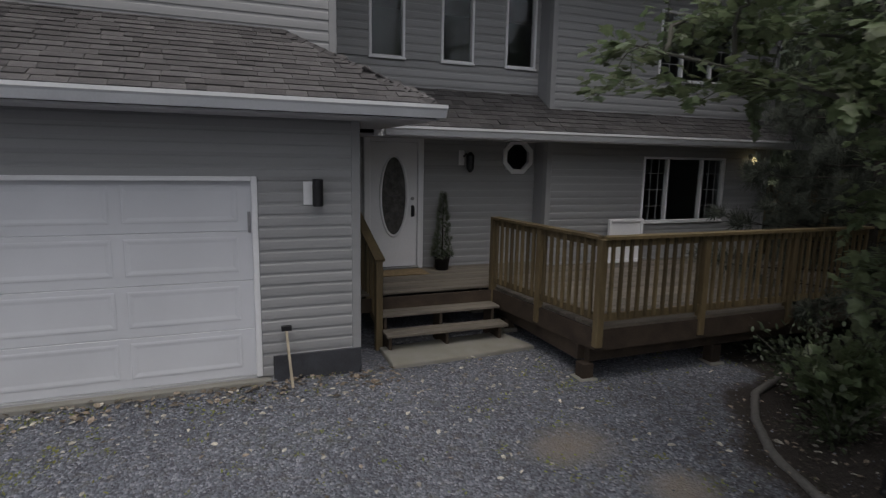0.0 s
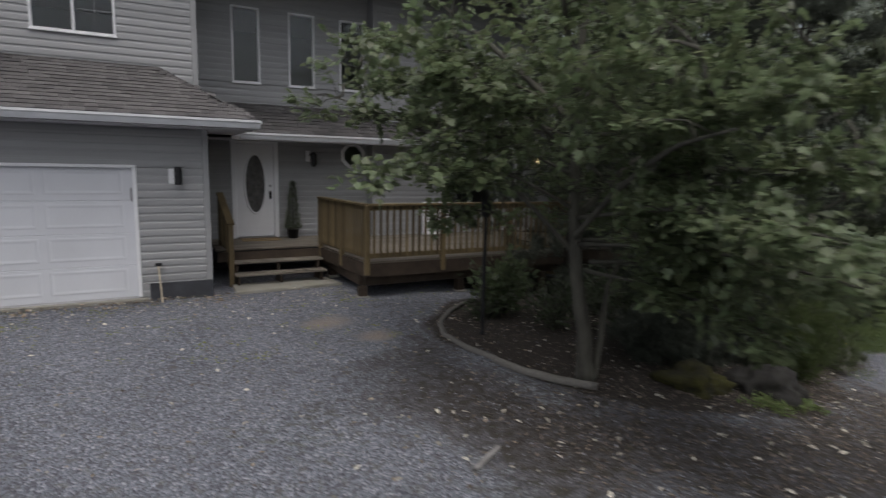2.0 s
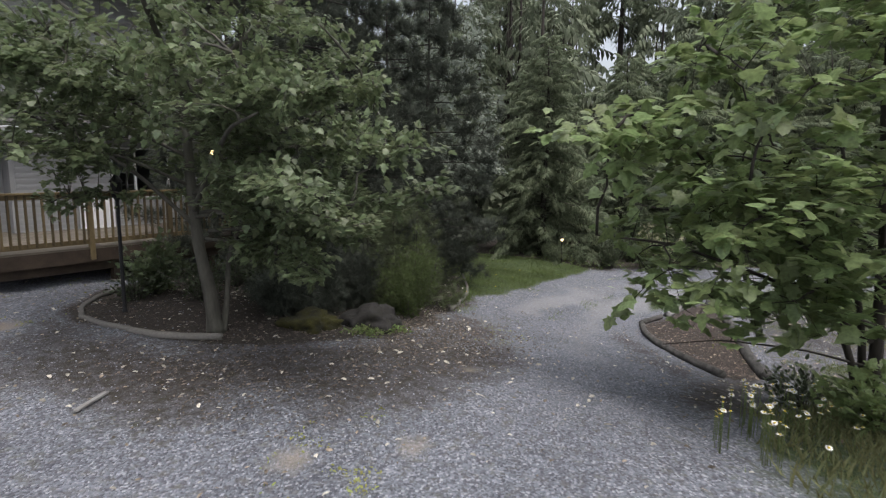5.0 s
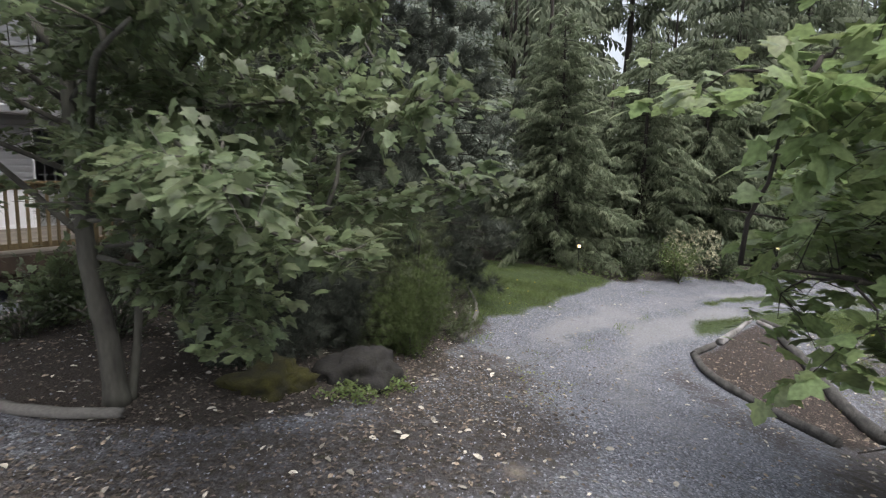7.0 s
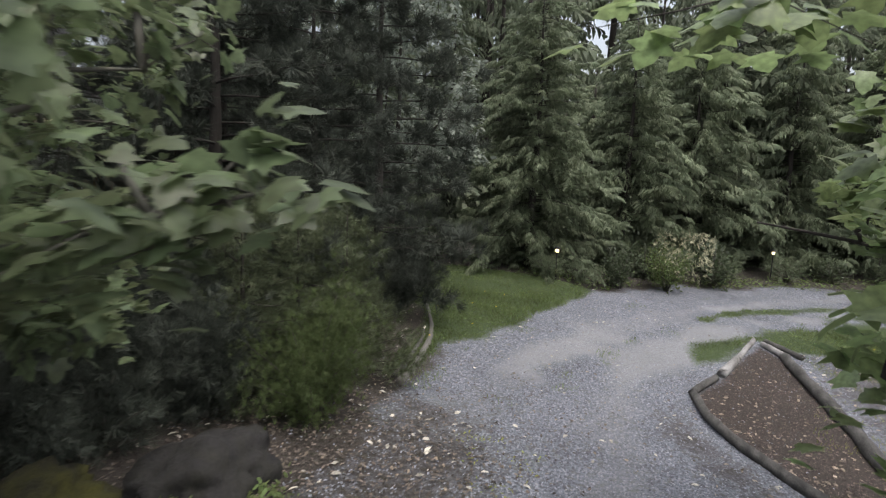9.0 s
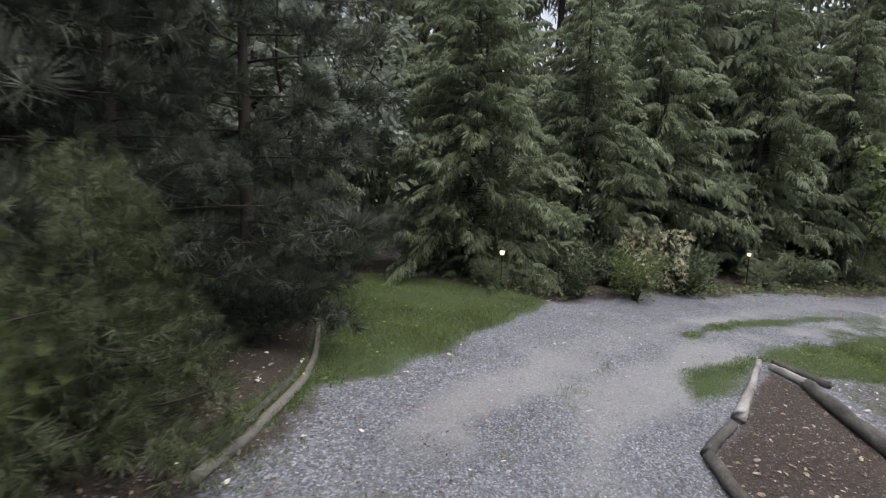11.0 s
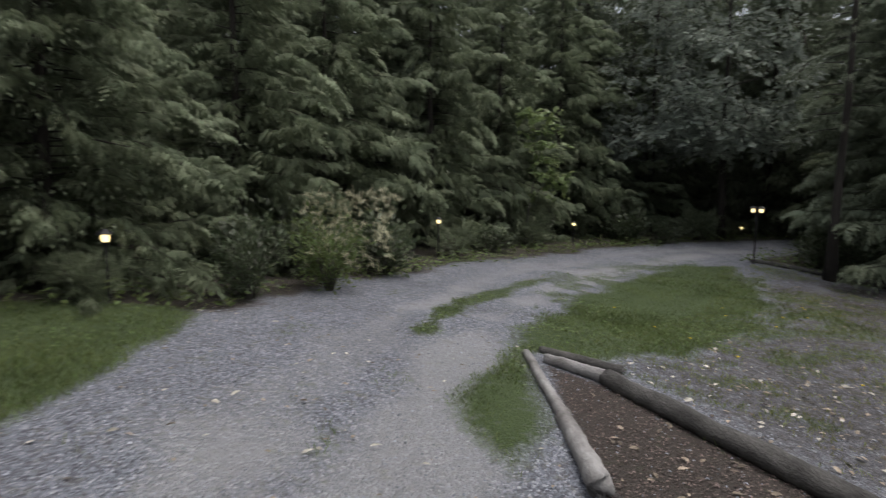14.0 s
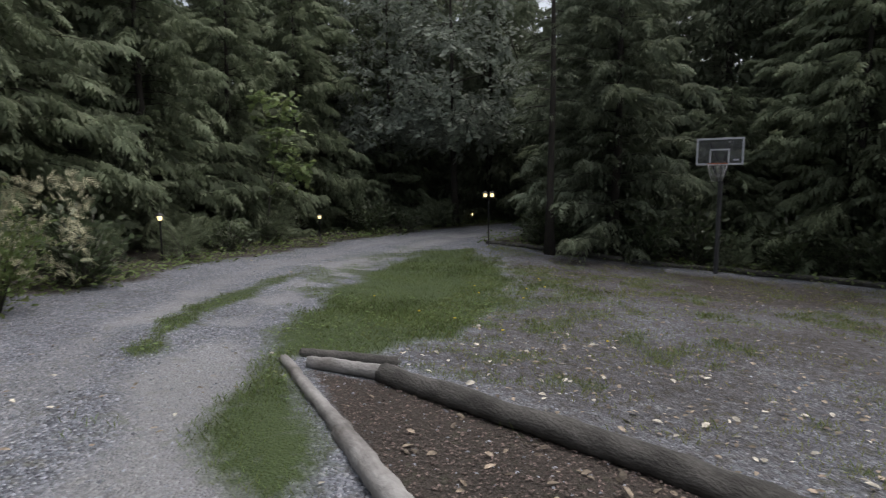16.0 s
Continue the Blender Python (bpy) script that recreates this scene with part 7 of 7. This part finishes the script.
# ---- grass, flowers, gravel and fallen leaves ----
def sown(n, x0, x1, y0, y1, seed, keep):
    r = np.random.default_rng(seed)
    x, y = r.uniform(x0, x1, n), r.uniform(y0, y1, n)
    k = keep(x, y, r)
    x, y = x[k], y[k]
    return np.stack([x, y, ground_z(x, y) + 0.012 * wobble(x, y, 0.25, 11) + 0.02 * wobble(x, y, 0.8, 12)], -1), r


at, r_ = sown(800000, 9, 27, -19, -0.5, 101, lambda x, y, r: zones(x, y)[0] * (inside(GRASS_S, x, y) < 0) * step01(29, 12, x) ** 0.5 > r.uniform(0.1, 1.25, len(x)))
a = r_.uniform(0, 6.28, len(at))
V, F = scatter(*BLADE, frames_of(np.stack([np.cos(a), np.sin(a), 0 * a], -1), np.tile([0, 0, 1.0], (len(at), 1)) + r_.normal(0, 0.35, (len(at), 3))), at, r_.uniform(0.04, 0.105, len(at)) * (0.8 + 0.3 * wobble(at[:, 0], at[:, 1], 0.6, 6)))
tagged(put("grass", tri_mesh("grass", V, F), M_GRASS), "short green grass beside the drive", "grass", kind="stuff")
at, r_ = sown(60000, 10, 21, -13.5, 1.2, 107, lambda x, y, r: zones(x, y)[0] * (0.6 + 0.5 * wobble(x, y, 0.4, 17)) > r.uniform(0.3, 1.6, len(x)))
a = r_.uniform(0, 6.28, len(at))
at[:, 2] += r_.uniform(0.02, 0.06, len(at))
V, F = scatter(*LEAF, frames_of(np.stack([np.cos(a), np.sin(a), 0.25 + 0 * a], -1), np.tile([0, 0, 1.0], (len(at), 1)) + r_.normal(0, 0.35, (len(at), 3))), at, r_.uniform(0.03, 0.075, len(at)))
tagged(put("clover", tri_mesh("clover", V, F), M_EDGEWEED), "broad-leaved clover and weeds in the grass", "weeds", kind="stuff")
at, r_ = sown(46000, 2.5, 12.5, -18, -10.5, 102, lambda x, y, r: (inside(GRASS_S, x, y) > -0.05) & (zones(x, y)[0] > r.uniform(0.2, 1.6, len(x))))
a = r_.uniform(0, 6.28, len(at))
V, F = scatter(*BLADE, frames_of(np.stack([np.cos(a), np.sin(a), 0 * a], -1), np.tile([0, 0, 1.0], (len(at), 1)) + r_.normal(0, 0.3, (len(at), 3))), at, r_.uniform(0.08, 0.24, len(at)))
tagged(put("tall_grass", tri_mesh("tall_grass", V, F), M_MEADOW), "tall meadow grass under the bigleaf maple", "grass", kind="stuff")
at, r_ = sown(26000, -4, 10, -14, 0, 103, lambda x, y, r: zones(x, y)[0] * (inside(GRASS_S, x, y) < 0) > r.uniform(0.1, 0.9, len(x)))
a = r_.uniform(0, 6.28, len(at))
V, F = scatter(*BLADE, frames_of(np.stack([np.cos(a), np.sin(a), 0 * a], -1), np.tile([0, 0, 1.0], (len(at), 1)) + r_.normal(0, 0.5, (len(at), 3))), at, r_.uniform(0.03, 0.08, len(at)))
tagged(put("weeds", tri_mesh("weeds", V, F), M_GRASS), "sparse weeds in the gravel", "weeds", kind="stuff")

def fringe_keep(x, y, r):
    d = -inside(OPEN, x, y)
    return (d > -0.35) & (d < 1.3) & (0.55 * wobble(x, y, 0.35, 31) + 0.5 * wobble(x, y, 0.9, 32) > r.uniform(-0.9, 0.9, len(x)))


at, r_ = sown(70000, 12, 34, -26, -3, 106, fringe_keep)
at[:, 2] += np.abs(r_.normal(0, 0.12, len(at)))
a = r_.uniform(0, 6.28, len(at))
V, F = scatter(*LEAF, frames_of(np.stack([np.cos(a), np.sin(a), 0.35 + 0 * a], -1), np.tile([0, 0, 1.0], (len(at), 1)) + r_.normal(0, 0.4, (len(at), 3))), at, r_.uniform(0.06, 0.14, len(at)))
tagged(put("edge_weeds", tri_mesh("edge_weeds", V, F), M_EDGEWEED), "low leafy weeds along the forest edge", "weeds", kind="stuff")

lot_poly = [(12.0, -10.9), (15.0, -10.0), (17.3, -9.8), (20, -13.5), (26.0, -17.7), (22.9, -20.4), (17, -22.6), (9, -23.2), (9.5, -12.4)]
at, r_ = sown(190000, 12, 25.5, -22, -10.3, 104, lambda x, y, r: (inside(lot_poly, x, y) > -0.4) & (0.8 * wobble(x, y, 0.13, 3) + 0.6 * wobble(x, y, 0.38, 13) + 0.5 * step01(-2.5, 0, inside(GRASS_MID, x, y)) > r.uniform(-0.35, 1.7, len(x))))
a = r_.uniform(0, 6.28, len(at))
V, F = scatter(*BLADE, frames_of(np.stack([np.cos(a), np.sin(a), 0 * a], -1), np.tile([0, 0, 1.0], (len(at), 1)) + r_.normal(0, 0.7, (len(at), 3))), at, r_.uniform(0.02, 0.075, len(at)))
tagged(put("lot_weeds", tri_mesh("lot_weeds", V, F), M_WEED), "yellow-green weeds coming up through the gravel lot", "weeds", kind="stuff")
at, r_ = sown(150000, -4.5, 12, -12, 0, 105, lambda x, y, r: ((y > -3.4) | (along([(1.2, -9.6), (4.5, -8.3), (9, -7.3)], x, y) < 0.5)) & (zones(x, y)[1] < 0.6) & (wobble(x, y, 0.10, 21) + 0.7 * wobble(x, y, 0.6, 22) + 0.8 * step01(-3, -0.3, y) * step01(0.5, -1, x) > r.uniform(0.38, 1.6, len(x))))
a = r_.uniform(0, 6.28, len(at))
V, F = scatter(*LEAF, frames_of(np.stack([np.cos(a), np.sin(a), 0.4 + 0 * a], -1), np.tile([0, 0, 1.0], (len(at), 1)) + r_.normal(0, 0.4, (len(at), 3))), at, r_.uniform(0.015, 0.05, len(at)))
tagged(put("drive_weeds", tri_mesh("drive_weeds", V, F), M_WEED), "small green weeds in the gravel drive", "weeds", kind="stuff")

at, r_ = sown(3600, 4.7, 6.6, -7.1, -6.35, 108, lambda x, y, r: np.hypot((x - 5.7) / 0.6, (y + 6.72) / 0.22) + 0.5 * wobble(x, y, 0.14, 23) < r.uniform(0.2, 1.2, len(x)))
a = r_.uniform(0, 6.28, len(at))
at[:, 2] += r_.uniform(0.0, 0.07, len(at))
V, F = scatter(*LEAF, frames_of(np.stack([np.cos(a), np.sin(a), 0.5 + 0 * a], -1), np.tile([0, 0, 1.0], (len(at), 1)) + r_.normal(0, 0.4, (len(at), 3))), at, r_.uniform(0.025, 0.07, len(at)))
tagged(put("weeds", tri_mesh("weeds", V, F), M_EDGEWEED), "low green weeds at the foot of the boulder", "weeds", kind="stuff")

STONE = (np.array([(1, 0, 0), (-0.9, 0.1, 0), (0.1, 0.8, 0), (-0.1, -0.8, 0.1), (0.1, 0, 0.6)]), np.array([(0, 2, 4), (2, 1, 4), (1, 3, 4), (3, 0, 4)]))


def gravel_keep(x, y, r):
    g, s, b = zones(x, y)
    return ((1 - g) * (1 - 0.9 * s) * (1 - 0.8 * b) * (1 - 0.75 * sandy(x, y)) > r.uniform(0, 1, len(x))) & ~((x > 0.3) & (x < 2.4) & (y > -0.1)) & (inside(GRASS_S, x, y) < 0.2)


for n, box_, seed, lo, hi in ((52000, (-5, 8, -11, 0), 111, 0.006, 0.017), (34000, (6, 19, -10.5, -4.5), 112, 0.008, 0.018), (9000, (15, 27, -19, -9), 113, 0.010, 0.022)):
    at, r_ = sown(n, *box_, seed, gravel_keep)
    a = r_.uniform(0, 6.28, len(at))
    at[:, 2] += 0.003
    V, F = scatter(*STONE, frames_of(np.stack([np.cos(a), np.sin(a), r_.normal(0, 0.25, len(at))], -1), np.tile([0, 0, 1.0], (len(at), 1)) + r_.normal(0, 0.3, (len(at), 3))), at, r_.uniform(lo, hi, len(at)) * r_.uniform(0.7, 1.2, len(at)))
    tagged(put("gravel", tri_mesh("gravel", V, F), M_STONE), "loose crushed grey gravel on the drive", "gravel", kind="stuff")

M_CHIP = mat("bark_mulch_chip", (0.092, 0.066, 0.060), 0.95, scale=20, var=0.55, bump=0.1, per="island", second=(0.140, 0.108, 0.098))
CURL = (np.array([(0, 0, 0.02), (0.3, 0.24, 0.12), (0.7, 0.2, 0.1), (1, 0, 0.02), (0.7, -0.2, 0.14), (0.3, -0.24, 0.1)]), LEAF[1])


def litter_keep(x, y, r):
    g, s, b = zones(x, y)
    return (inside(ISLAND, x, y) < 0) & (0.22 + 0.78 * s > r.uniform(0, 1, len(x))) & (g < r.uniform(0.3, 1.4, len(x))) & ~((x > -7) & (x < 9.1) & (y > -0.1))


for n, box_, seed, m, label, lo, hi in ((7500, (-4, 19, -14, 0), 121, M_LITTER, "brown dry leaves strewn on soil and gravel", 0.025, 0.075),
                                        (3900, (-4, 19, -13, 0), 122, M_LEAFPALE, "pale curled fallen leaves on the gravel", 0.035, 0.10),
                                        (9000, (2.4, 11.5, -8.0, -2.5), 120, M_LITTERDARK, "brown dry leaves and twigs on the bed's soil", 0.018, 0.06),
                                        (5000, (2.0, 8.5, -8.6, -5.4), 119, M_LITTERDARK, "small brown leaf scraps on the bed's bare soil", 0.022, 0.065),
                                        (1500, (-5, 0.4, -1.2, -0.06), 124, M_LITTER, "dry leaves blown against the garage sill", 0.04, 0.11),
                                        (1000, (-5, 2.3, -3.0, -0.06), 127, M_LEAFPALE, "pale curled leaves blown against the garage", 0.035, 0.085),
                                        (34000, (9.8, 17.5, -11.6, -8.5), 123, M_CHIP, "dark brown bark mulch in the island bed", 0.009, 0.032),
                                        (1500, (9.8, 17.5, -11.6, -8.5), 125, M_LITTER, "brown dry leaves in the island bed", 0.035, 0.095),
                                        (2600, (12, 26, -22.3, -10.5), 126, M_LITTER, "fallen leaves strewn over the gravel lot", 0.04, 0.09)):
    at, r_ = sown(n, *box_, seed, litter_keep if seed < 123 else (lambda x, y, r: -y < np.abs(r.normal(0, 0.35 if seed == 124 else 1.2, len(x)))) if seed in (124, 127) else litter_keep if seed == 126 else (lambda x, y, r: (inside(ISLAND, x, y) > 0.08) & ((seed == 123) | (step01(18, 10, x) > r.uniform(0.1, 1, len(x))))))
    a = r_.uniform(0, 6.28, len(at))
    at[:, 2] += 0.012
    V, F = scatter(*CURL, frames_of(np.stack([np.cos(a), np.sin(a), 0.15 * r_.normal(size=len(at))], -1), np.tile([0, 0, 1.0], (len(at), 1)) + r_.normal(0, 0.25, (len(at), 3))), at, r_.uniform(lo, hi, len(at)))
    tagged(put("fallen_leaves", tri_mesh("fallen_leaves", V, F), m), label, "fallen leaves", kind="stuff")

# daisies at the drive's edge
PETAL = ([], [])
V, F = [(0, 0, 0.05)], []
for k in range(12):
    a, b = 2 * math.pi * k / 12, 2 * math.pi * (k + 0.72) / 12
    V += [(math.cos(a), math.sin(a), 0.05), (math.cos(b), math.sin(b), 0.05)]
    F.append((0, len(V) - 2, len(V) - 1))
DAISY = (np.array(V), np.array(F))
rd = random.Random(9)
daisy_petals = tri_mesh("petals", DAISY[0] * 0.028, DAISY[1])
daisy_petals.materials.append(M_PETAL)
bm = lathe(bmesh.new(), [(0.010, 0.0), (0.011, 0.004), (0.006, 0.008)], 8)
daisy_eye = bpy.data.meshes.new("disc")
bm.to_mesh(daisy_eye)
bm.free()
V, F = tube([(0, 0, 0), (0.01, 0, 0.25), (0, 0, 0.5)], [0.004, 0.003, 0.003], 4)
daisy_stem = tri_mesh("stem", V, F)
for k in range(70):
    x = rd.uniform(4.6, 6.9)
    y = -11.55 - 0.1 * (x - 4.6) - abs(rd.gauss(0, 0.5))
    h = rd.uniform(0.28, 0.55)
    d = thing("daisy", x, y, gz(x, y), "white daisy with a yellow disc on a thin stem", "flower", "daisies beside the drive")
    st = put("stem", daisy_stem, M_GRASS, d)
    st.scale = (1, 1, h / 0.5)
    tilt = (rd.uniform(-0.5, 0.5), rd.uniform(-0.5, 0.5), 0)
    for nm, me, m in (("petals", daisy_petals, M_PETAL), ("disc", daisy_eye, M_YELLOW)):
        o = put(nm, me, m, d)
        o.location, o.rotation_euler = (0, 0, h + (0.002 if nm == "disc" else 0)), tilt

# yellow dandelions in the clearing and on the grass
bm = lathe(bmesh.new(), [(0.010, 0.0), (0.018, 0.006), (0.014, 0.013), (0.005, 0.016)], 9)
dandelion_head = bpy.data.meshes.new("blossom")
bm.to_mesh(dandelion_head)
bm.free()
for k in range(20):
    if k < 13:
        x, y = rd.uniform(15.5, 20.5), rd.uniform(-16.0, -11.3)
    else:
        x, y = rd.uniform(11.5, 16.5), rd.uniform(-4.6, -3.4)
    h = rd.uniform(0.06, 0.14)
    d = thing("dandelion", x, y, gz(x, y), "yellow dandelion on a short stem", "flower", "dandelions in the grass")
    st = put("stem", daisy_stem, M_GRASS, d)
    st.scale = (0.8, 0.8, h / 0.5)
    put("blossom", dandelion_head, M_YELLOW, d).location = (0, 0, h)
